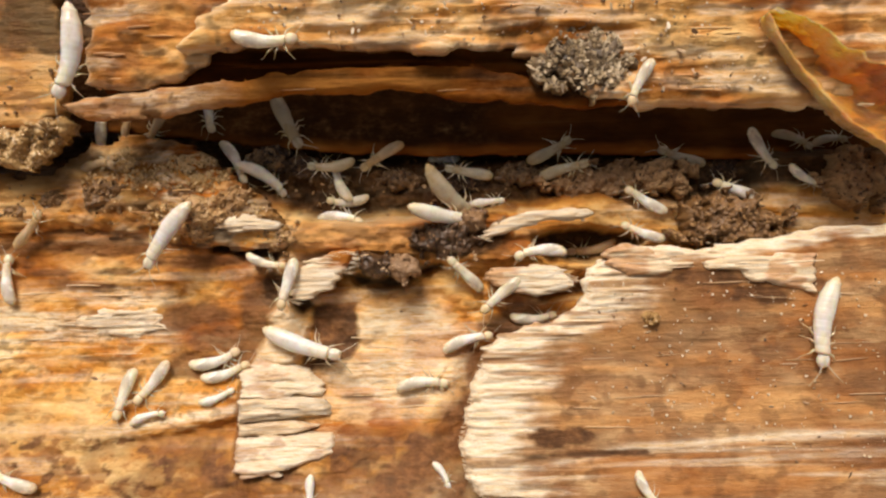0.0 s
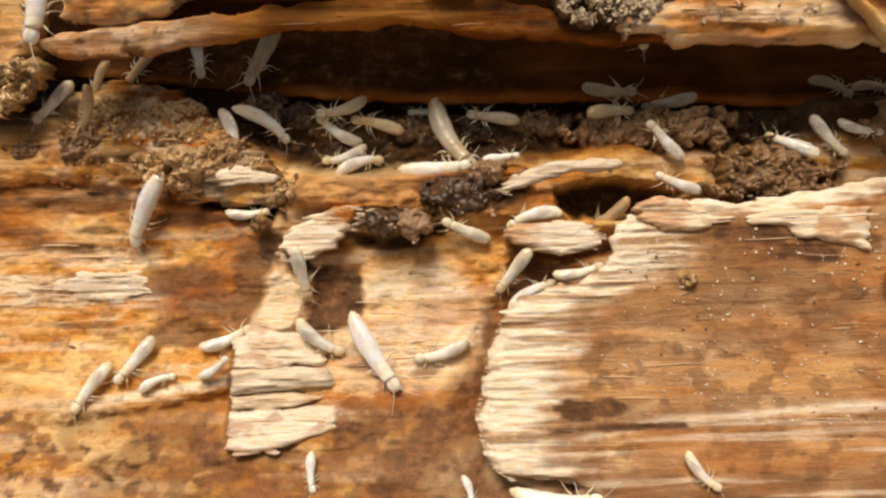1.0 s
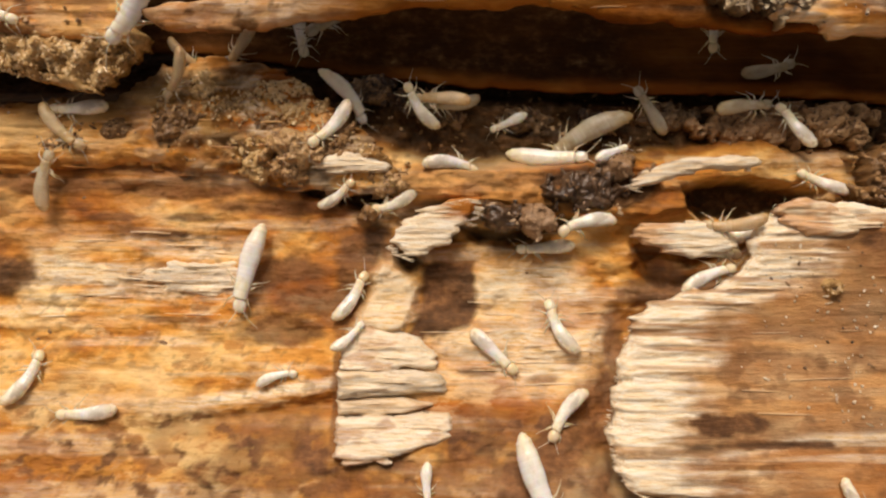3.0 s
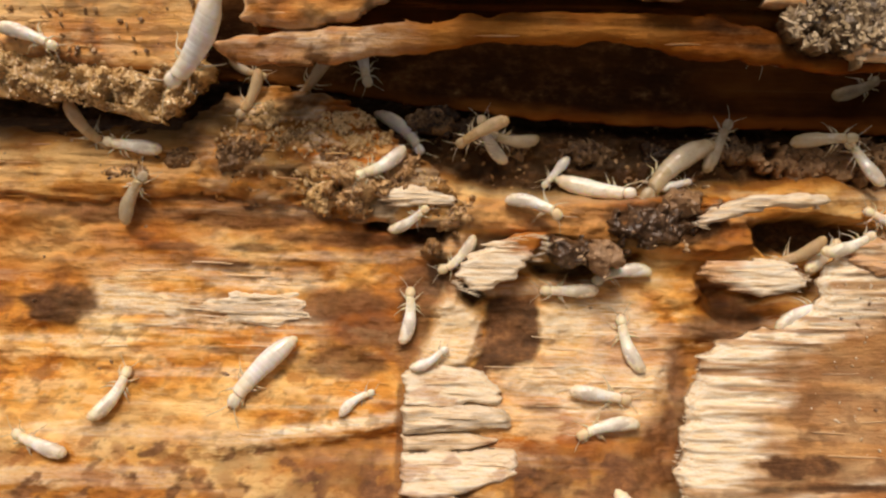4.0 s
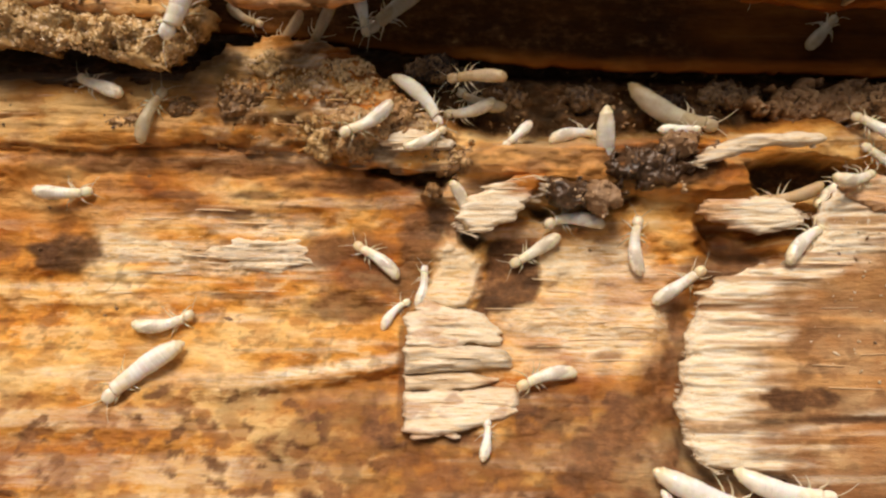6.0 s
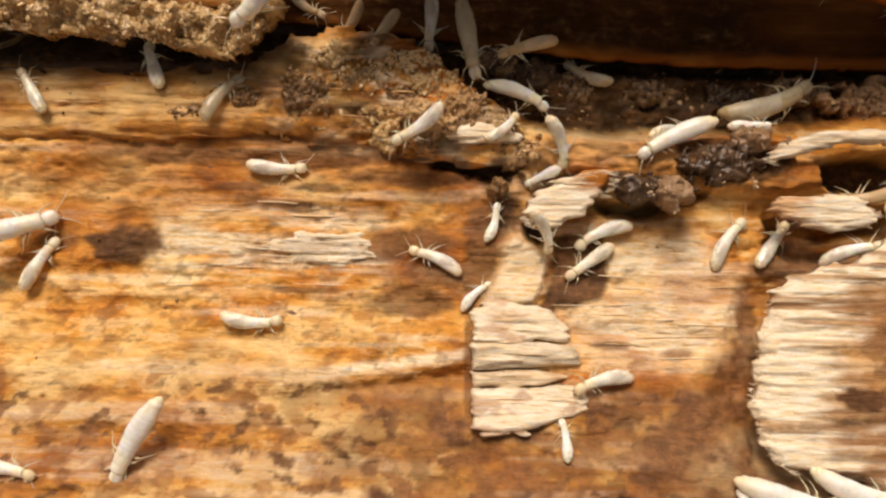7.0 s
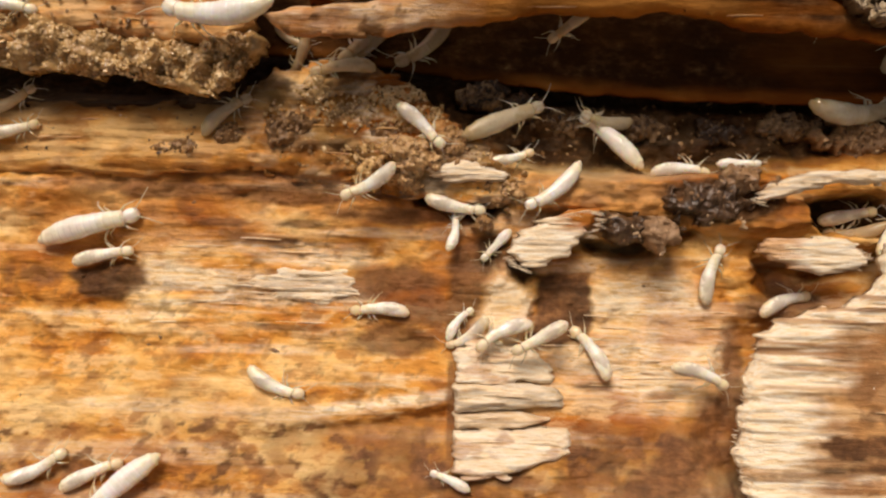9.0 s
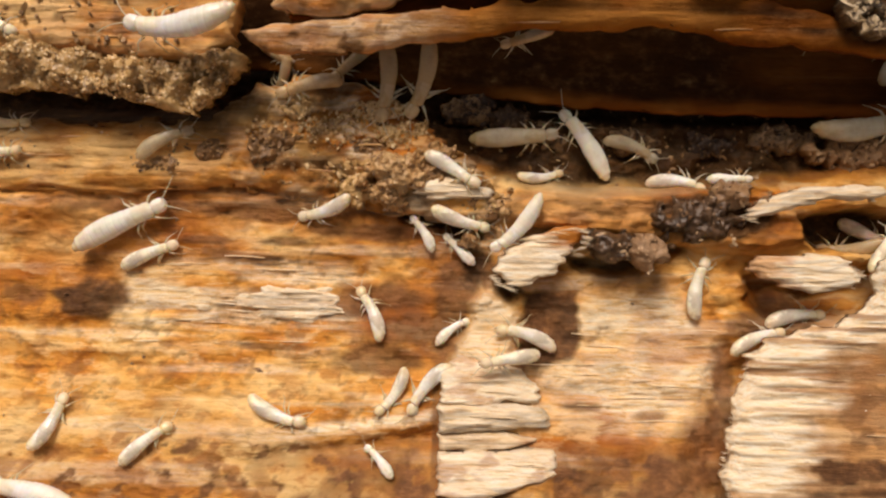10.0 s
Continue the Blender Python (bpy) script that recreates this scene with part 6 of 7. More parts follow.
        [(0.00, 6.3, -5.4, 0.2, -138, 0), (0.50, 6.3, -6.3, -0.1, -121, -22), (1.00, 5.8, -7.1, -0.9, -128, -19), (1.50, 6.2, -8.0, -1.9, -134, 0), (2.00, 4.6, -10.4, -1.5, -127, 21), (2.50, 8.7, -7.7, -1.3, -68, 6), (3.00, 12.8, -5.0, -1.1, -8, -8), (3.50, 16.9, -2.3, -0.9, 51, -22), (4.00, 18.0, -1.9, -3.6, 31, -22), (4.50, 21.5, -0.5, -4.5, 29, -12), (5.00, 18.4, -1.3, -1.5, 31, -22), (6.50, 18.6, -1.5, -2.9, 43, -22), (7.00, 17.6, -1.8, -1.6, 52, -22), (10.00, 17.6, -1.8, -1.6, 52, -22)],
        [(0.00, 10.4, -8.3, -2.3, 5, 1), (0.50, 11.2, -8.0, -2.7, 10, -1), (1.00, 12.5, -7.4, -0.5, 12, 0), (1.50, 14.1, -7.1, -3.1, 15, 0), (2.00, 15.1, -6.6, -2.9, 24, -22), (3.50, 17.8, -1.0, 0.1, 30, 22), (4.50, 17.8, -0.5, 3.1, 10, -22), (10.00, 17.8, -0.5, 3.1, 10, -22)],
        [(0.00, 2.7, -10.7, -1.5, 16, -0), (0.50, 5.8, -10.2, -1.5, 32, -9), (1.00, 7.5, -9.6, -1.6, 25, -11), (1.50, 8.8, -9.2, -1.7, 23, -12), (2.00, 9.6, -8.8, -1.9, 21, -12), (3.50, 13.4, -7.2, 0.7, 25, 0), (4.00, 14.2, -7.2, 0.8, 22, 0), (4.50, 13.6, -6.4, 3.4, 23, -22), (5.00, 14.3, -6.2, 3.8, 25, -22), (6.50, 13.5, -6.6, 0.8, 38, 0), (7.00, 13.0, -7.4, -0.4, 18, 22), (7.50, 12.8, -7.3, -3.4, 15, -4), (8.00, 11.1, -7.8, -3.2, 7, 6), (8.50, 9.7, -8.1, -2.7, 9, -11), (9.00, 8.3, -8.5, -2.5, 14, -14), (9.50, 7.7, -8.6, -2.2, 26, -22), (10.00, 10.1, -8.2, -2.4, 8, -5)],
        [(0.00, -12.2, 8.2, -5.9, 109, -10), (1.00, -12.9, 8.5, -5.9, 147, 11), (2.00, -15.5, 9.0, -4.4, 167, 22), (3.50, -15.9, 9.5, -3.8, 110, 19), (4.00, -15.3, 9.4, -4.0, 122, 22), (4.50, -16.5, 7.5, -6.0, 167, -3), (5.00, -17.0, 7.8, -5.9, 170, -5), (6.50, -16.7, 5.2, -3.7, 229, -22), (7.00, -15.3, 2.7, -0.7, 291, -22), (7.50, -12.3, 1.2, -0.7, 316, 22), (8.00, -9.7, -4.2, -0.9, 292, -22), (8.50, -6.1, -12.2, -1.4, 302, 15), (9.00, -0.7, -15.0, 1.6, 341, 0), (9.50, 2.0, -12.6, 0.0, 385, 16), (10.00, 6.3, -10.2, -1.5, 379, -3)],
        [(0.00, 0.1, 11.0, -8.0, -175, 22), (1.00, -3.3, 10.5, -7.1, -178, 15), (1.50, -5.1, 10.8, -7.6, -195, -22), (2.00, -5.3, 9.5, -5.3, -254, -22), (2.75, -6.3, 8.3, -5.4, -189, -15), (3.50, -7.3, 7.1, -5.6, -123, -8), (4.00, -8.4, 6.1, -5.7, -131, 5), (4.50, -10.2, 5.4, -5.7, -161, 16), (5.00, -11.5, 5.0, -5.1, -162, 10), (6.50, -13.9, 2.1, -2.1, -131, 22), (7.00, -16.4, -0.5, -2.4, -152, -22), (7.50, -17.9, -1.4, -3.1, -147, -9), (8.00, -19.0, -2.6, -3.2, -154, -0), (8.50, -19.3, -3.5, -3.1, -136, 3), (9.00, -19.5, -3.7, -3.1, -133, 3), (9.50, -20.6, -2.9, -3.2, -171, -1), (10.00, -21.7, -2.3, -3.0, -222, -1)],
        [(0.00, -24.6, 10.7, -5.4, -62, 11), (0.50, -24.3, 10.0, -6.4, -51, 22), (1.00, -23.7, 7.7, -3.4, -80, 0), (1.50, -23.9, 7.4, -1.9, -97, 0), (2.00, -24.1, 7.2, -1.6, -106, 0), (3.50, -25.1, 6.5, -1.3, -143, 22), (4.00, -26.1, 6.1, -1.0, -150, 22), (4.50, -26.3, 5.7, -0.3, -162, 22), (5.00, -26.3, 5.6, -0.6, -159, 22), (6.50, -27.8, 4.3, 0.7, -148, 2), (7.00, -28.6, 3.7, 0.7, -145, -9), (7.50, -29.8, 2.6, 0.4, -133, 0), (8.00, -30.2, 2.0, -0.0, -105, 0), (8.50, -30.6, 2.0, -1.6, -123, -22), (9.00, -31.7, 2.0, -0.3, -152, 0), (9.50, -33.6, 1.8, -3.0, -169, -15), (10.00, -34.5, 1.3, -3.2, -160, -17)],
        [(0.00, -21.5, 9.1, -5.3, -35, -22), (0.50, -21.3, 8.8, -4.9, -59, -22), (1.00, -20.8, 9.6, -4.6, -35, -22), (1.50, -21.0, 9.6, -4.7, -35, -22), (2.00, -20.9, 9.2, -4.7, -31, -22), (3.50, -24.2, 11.2, -5.3, -56, 1), (4.00, -23.9, 10.1, -6.7, -42, 20), (4.50, -23.9, 9.9, -6.4, -46, 22), (5.00, -22.4, 8.6, -5.4, -39, 22), (6.50, -21.4, 7.6, -2.4, -52, 0), (7.00, -18.8, 7.9, -5.4, -18, 0), (7.50, -14.9, 6.9, -4.5, -40, -6), (8.00, -11.3, 5.3, -4.9, -41, 0), (8.50, -12.7, 3.0, -1.9, -83, -22), (9.00, -14.3, 1.8, -1.0, -141, 15), (9.50, -16.2, 1.1, -0.6, -147, 7), (10.00, -16.2, 0.1, -0.9, -129, -2)],
        [(0.00, -13.2, 10.1, -4.7, -178, 0), (0.50, -12.7, 10.5, -4.8, -163, 14), (1.00, -12.3, 10.6, -4.6, -163, 9), (1.50, -12.1, 10.8, -4.6, -162, 8), (2.00, -11.8, 10.6, -4.9, -158, -1), (3.50, -13.1, 9.5, -4.8, -182, 19), (4.00, -13.2, 9.4, -4.7, -185, 22), (4.50, -13.5, 8.9, -5.4, -173, -5), (5.00, -11.8, 7.7, -6.1, -205, 6), (6.50, -17.3, 8.3, -5.1, -201, -22), (7.00, -11.5, 10.1, -6.5, -212, -22), (7.50, -11.9, 11.0, -8.2, -184, -22), (8.00, -14.3, 9.0, -5.2, -181, 22), (8.50, -12.3, 9.4, -4.5, -180, -22), (9.00, -9.1, 8.9, -4.7, -187, 22), (9.17, -8.3, 8.8, -5.0, -129, 14), (9.33, -7.6, 8.8, -5.3, -71, 5), (9.50, -6.9, 8.7, -5.6, -13, -3), (10.00, -4.9, 7.7, -5.5, -23, -2)],
        [(0.00, -7.1, 11.1, -5.1, -151, -4), (0.50, -7.4, 9.2, -5.6, -192, -3), (1.00, -8.4, 9.0, -5.3, -194, -5), (1.50, -10.0, 9.1, -5.6, -191, -3), (2.00, -10.7, 9.0, -5.5, -184, -1), (3.50, -15.0, 10.2, -2.5, -186, -22), (4.00, -16.0, 9.9, -2.6, -151, -22), (4.50, -16.6, 10.0, -3.4, -178, -22), (5.00, -16.6, 9.6, -3.0, -181, 22), (6.50, -16.3, 10.3, -2.6, -174, -22), (7.50, -19.9, 16.1, -5.6, -161, 9), (8.50, -18.3, 23.4, -8.6, -161, 8), (10.00, -18.3, 23.4, -8.6, -161, 8)],
        [(0.00, 1.0, 6.5, -5.1, -45, -22), (0.50, 0.5, 6.7, -5.0, -46, -22), (1.00, -0.4, 7.1, -4.9, -61, 22), (1.50, -0.3, 7.1, -2.9, -88, -22), (2.00, 0.2, 7.3, -4.7, -99, -22), (3.50, 2.1, 6.5, -5.6, -162, 2), (4.00, 3.1, 6.6, -4.6, -139, 14), (4.50, 0.9, 7.0, -2.7, -88, -22), (5.00, -0.1, 7.9, -5.0, -106, 22), (5.75, 2.4, 7.1, -5.2, -48, 10), (6.50, 5.0, 6.3, -5.3, 9, -2), (7.00, 6.2, 7.3, -5.3, 19, 0), (7.50, 8.0, 8.2, -5.1, 21, -9), (8.00, 10.3, 9.3, -5.0, 12, -8), (8.50, 12.4, 9.7, -4.6, 4, 8), (9.00, 14.3, 9.9, -3.6, 4, -14), (9.50, 16.0, 9.9, -3.7, 7, -12), (10.00, 16.5, 10.0, -3.4, 8, 5)],
        [(0.00, 3.2, 9.0, -5.3, 167, -0), (0.50, 3.1, 8.9, -5.3, 171, -0), (1.00, 4.2, 9.4, -4.9, 171, -10), (1.50, 5.4, 9.2, -4.8, 167, -11), (2.00, 6.1, 9.1, -5.0, 174, -3), (2.75, 7.1, 9.3, -5.1, 138, 7), (3.50, 8.1, 9.5, -5.2, 102, 17), (4.00, 8.0, 9.3, -5.2, 69, 9), (4.50, 9.7, 9.9, -5.3, 42, 6), (5.00, 13.5, 10.8, -4.9, 21, 2), (6.50, 20.2, 16.3, -6.6, 56, -21), (10.00, 20.2, 16.3, -6.6, 56, -21)],
        [(0.00, 5.6, 5.4, -5.0, 6, 3), (0.50, 5.7, 5.2, -4.9, 7, 1), (1.00, 4.8, 4.7, -2.1, 8, 0), (1.50, 4.4, 4.8, -2.6, 5, 7), (2.00, 3.7, 4.4, -0.7, 9, -22), (3.50, 2.6, 4.4, -1.1, 25, -22), (4.00, 3.4, 5.0, -4.1, 16, -22), (4.50, 3.8, 4.7, -2.4, 1, 11), (10.00, 3.8, 4.7, -2.4, 1, 11)],
        [(0.00, -0.5, 3.8, -0.6, -9, -22), (0.50, -1.0, 3.8, -3.2, -7, 22), (1.00, -1.9, 3.8, -3.3, -1, 22), (3.50, -3.2, 4.3, -4.2, -6, 20), (4.00, -4.2, 4.5, -4.5, -13, 22), (4.50, -4.7, 5.1, -5.3, -9, 11), (5.00, -5.3, 4.1, -4.2, 7, -12), (5.75, -4.2, 3.4, -2.7, -58, -17), (6.50, -3.2, 2.7, -1.2, -123, -22), (7.00, -4.1, 3.3, -1.0, -154, 0), (7.50, -4.7, 4.8, -4.0, -176, -2), (8.00, -5.3, 5.2, -5.3, -190, -10), (8.50, -6.5, 5.4, -5.1, -206, -14), (9.00, -8.0, 6.8, -5.0, -225, -13), (9.50, -8.8, 7.1, -4.2, -229, 0), (10.00, -9.4, 8.1, -5.6, -234, 0)],
        [(0.00, -11.5, 5.9, -5.9, -179, 6), (0.50, -11.2, 5.6, -5.8, -161, 9), (1.00, -12.2, 5.6, -5.6, -161, 7), (1.50, -12.6, 5.5, -5.6, -152, 8), (2.00, -14.3, 3.4, -2.6, -156, -22), (3.50, -18.8, -1.6, -2.4, -157, -2), (4.00, -18.2, -2.5, -3.0, -134, 1), (4.50, -17.6, -2.6, -2.8, -122, -1), (5.00, -17.9, -2.5, -2.8, -114, -2), (6.50, -17.5, -4.0, -0.6, -58, -11), (7.00, -16.7, -5.8, 0.0, -67, -22), (7.50, -17.1, -7.4, -0.2, -82, -19), (8.00, -18.4, -8.9, -0.2, -107, 0), (8.50, -19.6, -10.3, -0.6, -117, 5), (9.00, -22.0, -12.1, -1.2, -142, -11), (9.50, -25.8, -14.3, -1.3, -141, 13), (10.00, -27.7, -16.0, -0.5, -125, 18)],
        [(0.00, -11.8, 3.8, -4.4, -7, 13), (0.50, -11.3, 4.4, -5.1, 9, -20), (1.00, -10.5, 4.6, -4.8, 19, -22), (1.50, -10.4, 4.9, -4.6, 37, -22), (2.00, -11.0, 5.4, -3.9, 68, -22), (2.75, -12.1, 4.0, -2.4, 16, -11), (3.50, -13.3, 2.6, -0.9, -36, 0), (4.00, -10.8, 2.5, -0.0, -16, 19), (4.50, -8.2, 4.0, -3.0, 9, -12), (5.00, -8.7, 4.8, -5.4, 10, -5), (6.50, -4.7, 4.2, -4.6, 6, -18), (9.50, -1.0, 4.0, -3.8, -2, 17), (10.00, -0.5, 4.3, -4.4, -8, 20)],
        [(0.00, 13.0, 11.3, -4.5, 26, -0), (0.50, 15.1, 11.7, -4.7, 11, -4), (1.00, 17.0, 11.9, -4.8, -6, 2), (1.50, 17.3, 11.5, -4.6, -5, 2), (2.00, 17.6, 12.0, -4.8, 11, -5), (3.50, 21.2, 14.5, -5.9, 11, -5), (4.00, 22.4, 15.2, -6.1, 23, -10), (5.00, 28.7, 14.2, -5.1, 14, -22), (6.30, 32.4, 13.6, -4.8, 14, -22), (10.00, 32.4, 13.6, -4.8, 14, -22)],
        [(0.00, 14.7, 9.0, -3.4, 12, 22), (0.50, 15.3, 9.3, -2.6, 7, -10), (1.00, 16.3, 9.3, -2.6, 6, -22), (1.50, 16.8, 9.2, -2.4, 6, -22), (2.00, 16.4, 9.2, -2.4, 4, -10), (3.50, 16.2, 9.3, -2.4, 6, -6), (4.00, 17.4, 9.5, -1.7, 4, 22), (4.50, 20.1, 9.3, -2.5, 4, 22), (5.20, 27.1, 7.5, -1.0, 3, -22), (10.00, 27.1, 7.5, -1.0, 3, -22)],
        [(0.00, 28.4, 10.2, -4.6, 161, 1), (0.50, 24.9, 9.7, -2.0, 175, 0), (1.00, 23.5, 10.6, -5.0, 183, -19), (1.50, 23.9, 10.5, -4.6, 182, -22), (2.00, 23.3, 10.6, -4.6, 182, -11), (3.30, 38.5, 16.0, -5.7, 184, 22), (10.00, 38.5, 16.0, -5.7, 184, 22)],
        [(0.00, 23.5, 5.0, -2.2, 144, -3), (0.50, 23.2, 5.3, -2.3, 144, -6), (1.00, 21.9, 6.2, -1.9, 129, 1), (1.50, 22.1, 6.4, -1.8, 124, -4), (2.00, 21.7, 6.2, -2.1, 134, -2), (3.50, 21.0, 7.7, -1.8, 119, -13), (4.00, 21.2, 7.3, -1.9, 123, -12), (4.50, 21.2, 6.5, -2.1, 118, -2), (5.00, 21.3, 6.2, -2.0, 125, -4), (6.50, 23.2, 4.4, -1.2, 150, -22), (10.00, 23.2, 4.4, -1.2, 150, -22)],
        [(0.00, 23.1, 1.3, -2.3, 158, 0), (1.00, 23.3, 1.6, -2.3, 158, 2), (2.00, 24.0, 2.1, -1.8, 152, -13), (3.50, 23.9, 1.6, -2.0, 158, -8), (5.00, 23.7, 1.9, -2.3, 149, 2), (10.00, 23.7, 1.9, -2.3, 149, 2)],
        [(0.00, 33.7, 5.9, -1.5, 158, 0), (0.50, 34.0, 5.5, -1.1, 159, -22), (1.00, 34.8, 5.1, -0.7, 153, -22), (1.50, 34.4, 4.3, 0.7, 145, 0), (2.00, 34.7, 4.6, 0.3, 147, 0), (10.00, 34.7, 4.6, 0.3, 147, 0)],
        [(0.00, 37.1, 10.5, -2.0, -58, 0), (0.50, 38.1, 8.7, -1.7, -53, 22), (1.00, 39.0, 5.9, -1.6, -51, 5), (1.50, 39.1, 5.9, -1.4, -44, 18), (10.00, 39.1, 5.9, -1.4, -44, 18)],
        [(0.00, 42.2, 12.0, -4.7, -25, 14), (0.50, 41.9, 12.0, -4.7, -16, 7), (1.00, 41.2, 11.9, -4.7, -25, 11), (1.50, 41.2, 11.8, -4.7, -28, 13), (10.00, 41.2, 11.8, -4.7, -28, 13)],
        [(0.00, 41.8, 7.2, -1.3, -30, 0), (0.50, 42.0, 6.7, -0.4, -7, 22), (1.00, 42.3, 6.7, -1.0, -18, 20), (10.00, 42.3, 6.7, -1.0, -18, 20)],
        [(0.00, 46.4, 11.9, -4.7, 6, -3), (0.50, 45.6, 11.5, -3.9, -5, 22), (1.00, 45.5, 11.7, -4.6, -7, 2), (10.00, 45.5, 11.7, -4.6, -7, 2)],
        [(0.00, 20.9, 16.8, 6.7, -117, 0), (0.50, 22.5, 17.7, 3.7, -140, 0), (1.00, 20.8, 16.8, 0.7, -146, 0), (1.50, 19.5, 16.7, -2.3, -176, 2), (2.00, 19.2, 16.8, -5.3, -177, 1), (2.75, 15.2, 17.3, -3.8, -122, -5), (3.50, 11.2, 17.7, -2.3, -68, -11), (4.50, 9.4, 19.6, 0.7, -84, -22), (10.00, 9.4, 19.6, 0.7, -84, -22)],
        [(0.00, -17.9, 22.0, 7.1, -2, -1), (0.50, -18.1, 22.3, 7.2, -4, -2), (1.00, -16.0, 22.3, 7.1, -4, -2), (10.00, -16.0, 22.3, 7.1, -4, -2)],
        [(0.00, -39.4, 21.8, 4.2, -101, 0), (0.50, -39.7, 21.5, 4.2, -99, 0), (1.00, -40.2, 20.9, 4.2, -89, 0), (2.00, -35.9, 18.0, 5.3, -97, -11), (3.50, -42.4, 17.6, 2.8, -130, -21), (4.00, -41.0, 16.3, 5.8, -122, -22), (4.50, -42.4, 17.1, 3.0, -122, -22), (5.00, -43.1, 16.5, 3.0, -108, 18), (6.50, -43.5, 16.9, 2.9, -106, -22), (7.50, -40.8, 15.0, 4.2, -159, -22), (8.50, -44.1, 17.0, 3.0, -181, -12), (9.00, -44.8, 16.8, 2.9, -177, -6), (9.50, -46.0, 17.1, 2.9, -178, -4), (10.00, -46.2, 17.2, 2.9, -174, -4)],
        [(0.00, -55.3, 16.5, 1.5, -7, -0), (3.50, -55.3, 16.5, 1.5, -7, -0), (4.00, -57.8, 17.2, 1.6, -20, -2), (4.50, -58.1, 17.1, 1.6, -15, -1), (7.00, -59.8, 18.3, 1.5, -9, -3), (9.00, -64.6, 17.4, 1.5, -7, -2), (10.00, -64.2, 17.5, 1.6, -15, -1)],
        [(0.00, -41.4, 13.9, -7.2, -103, -18), (0.50, -42.1, 14.2, -7.8, -145, -22), (1.00, -42.7, 11.7, -3.6, -135, 0), (1.50, -44.0, 10.9, -3.6, -147, 0), (2.00, -46.2, 8.9, -3.1, -150, 0), (3.50, -49.7, 8.4, -3.0, -186, -3), (4.00, -50.2, 7.9, -3.0, -185, -3), (4.50, -53.0, 8.0, -3.2, -186, -5), (5.00, -56.0, 8.6, -3.4, -186, -4), (6.50, -52.9, 8.9, -3.3, -220, -22), (7.00, -54.9, 9.8, -4.2, -243, -22), (7.50, -55.4, 10.6, -5.3, -255, -22), (8.00, -55.4, 10.2, -4.9, -258, -22), (8.17, -56.2, 12.4, -5.3, -205, -22), (8.33, -57.0, 14.7, -5.8, -152, -22), (8.50, -57.8, 16.9, -6.3, -99, -22), (10.00, -55.8, 17.6, -7.2, -104, 9)],
        [(0.00, -38.2, 14.5, -6.8, -101, -22), (0.50, -38.5, 14.9, -6.8, -117, -22), (1.00, -38.0, 14.1, -4.1, -110, 0), (1.50, -39.8, 14.5, -6.9, -57, -22), (2.00, -38.3, 13.4, -4.7, -46, 22), (3.50, -39.9, 15.4, -6.0, -33, -22), (4.00, -39.8, 16.1, -6.5, -24, 11), (4.50, -40.2, 16.3, -6.6, -23, 11), (6.50, -40.2, 16.7, -6.7, -31, 13), (10.00, -40.2, 16.7, -6.7, -31, 13)],
        [(0.00, -34.0, 15.7, -5.8, -128, -22), (0.50, -33.9, 16.0, -5.8, -126, -22), (1.00, -34.3, 16.3, -6.6, -126, 10), (1.50, -34.0, 16.6, -6.8, -133, 17), (2.00, -34.2, 16.3, -6.6, -129, 17), (3.50, -33.4, 15.5, -5.6, -126, -22), (4.00, -32.7, 15.6, -5.7, -131, -22), (4.50, -32.7, 15.5, -5.6, -131, -22), (5.00, -32.2, 15.7, -6.1, -128, 0), (6.50, -32.3, 14.8, -5.9, -121, -22), (7.00, -32.6, 13.6, -4.7, -120, 22), (7.50, -33.9, 15.1, -6.2, -123, -22), (8.00, -33.1, 15.0, -6.0, -112, -22), (8.50, -32.9, 15.8, -6.4, -124, 12), (9.00, -32.7, 15.8, -6.4, -134, 16), (9.50, -32.9, 15.9, -6.4, -134, 14), (10.00, -32.8, 15.7, -6.4, -134, 15)],
        [(0.00, -40.2, 10.7, -3.7, 6, 22), (0.17, -39.7, 10.7, -3.4, -44, 15), (0.33, -39.2, 10.7, -3.2, -94, 7), (0.50, -38.7, 10.6, -2.9, -143, 0), (1.00, -38.6, 10.9, -2.4, -112, -22), (1.50, -38.7, 10.6, -2.4, -115, -22), (2.00, -38.7, 10.8, -2.4, -120, -22), (3.50, -39.8, 12.6, -3.0, -109, 0), (4.00, -38.9, 13.0, -3.6, -113, 0), (4.50, -37.4, 13.1, -3.5, -129, 0), (5.00, -36.3, 13.6, -3.6, -143, 0), (6.50, -35.6, 15.1, -6.3, -133, -22), (9.00, -39.5, 15.0, -6.6, -116, -22), (9.50, -40.0, 14.4, -6.9, -122, -22), (10.00, -39.6, 14.3, -6.8, -120, -22)],
        [(0.00, -63.7, 15.3, -11.4, -15, 17), (1.00, -63.7, 15.3, -11.4, -15, 17), (2.00, -46.1, 4.1, -2.4, -63, 0), (3.50, -52.8, 7.8, -3.0, -42, 0), (4.00, -54.7, 9.8, -2.8, -49, -22), (4.30, -60.8, 14.3, -5.8, -30, 22), (4.50, -63.1, 16.4, -8.8, -17, -22), (6.20, -64.6, 20.4, -8.1, -45, 18), (10.00, -64.6, 20.4, -8.1, -45, 18)],
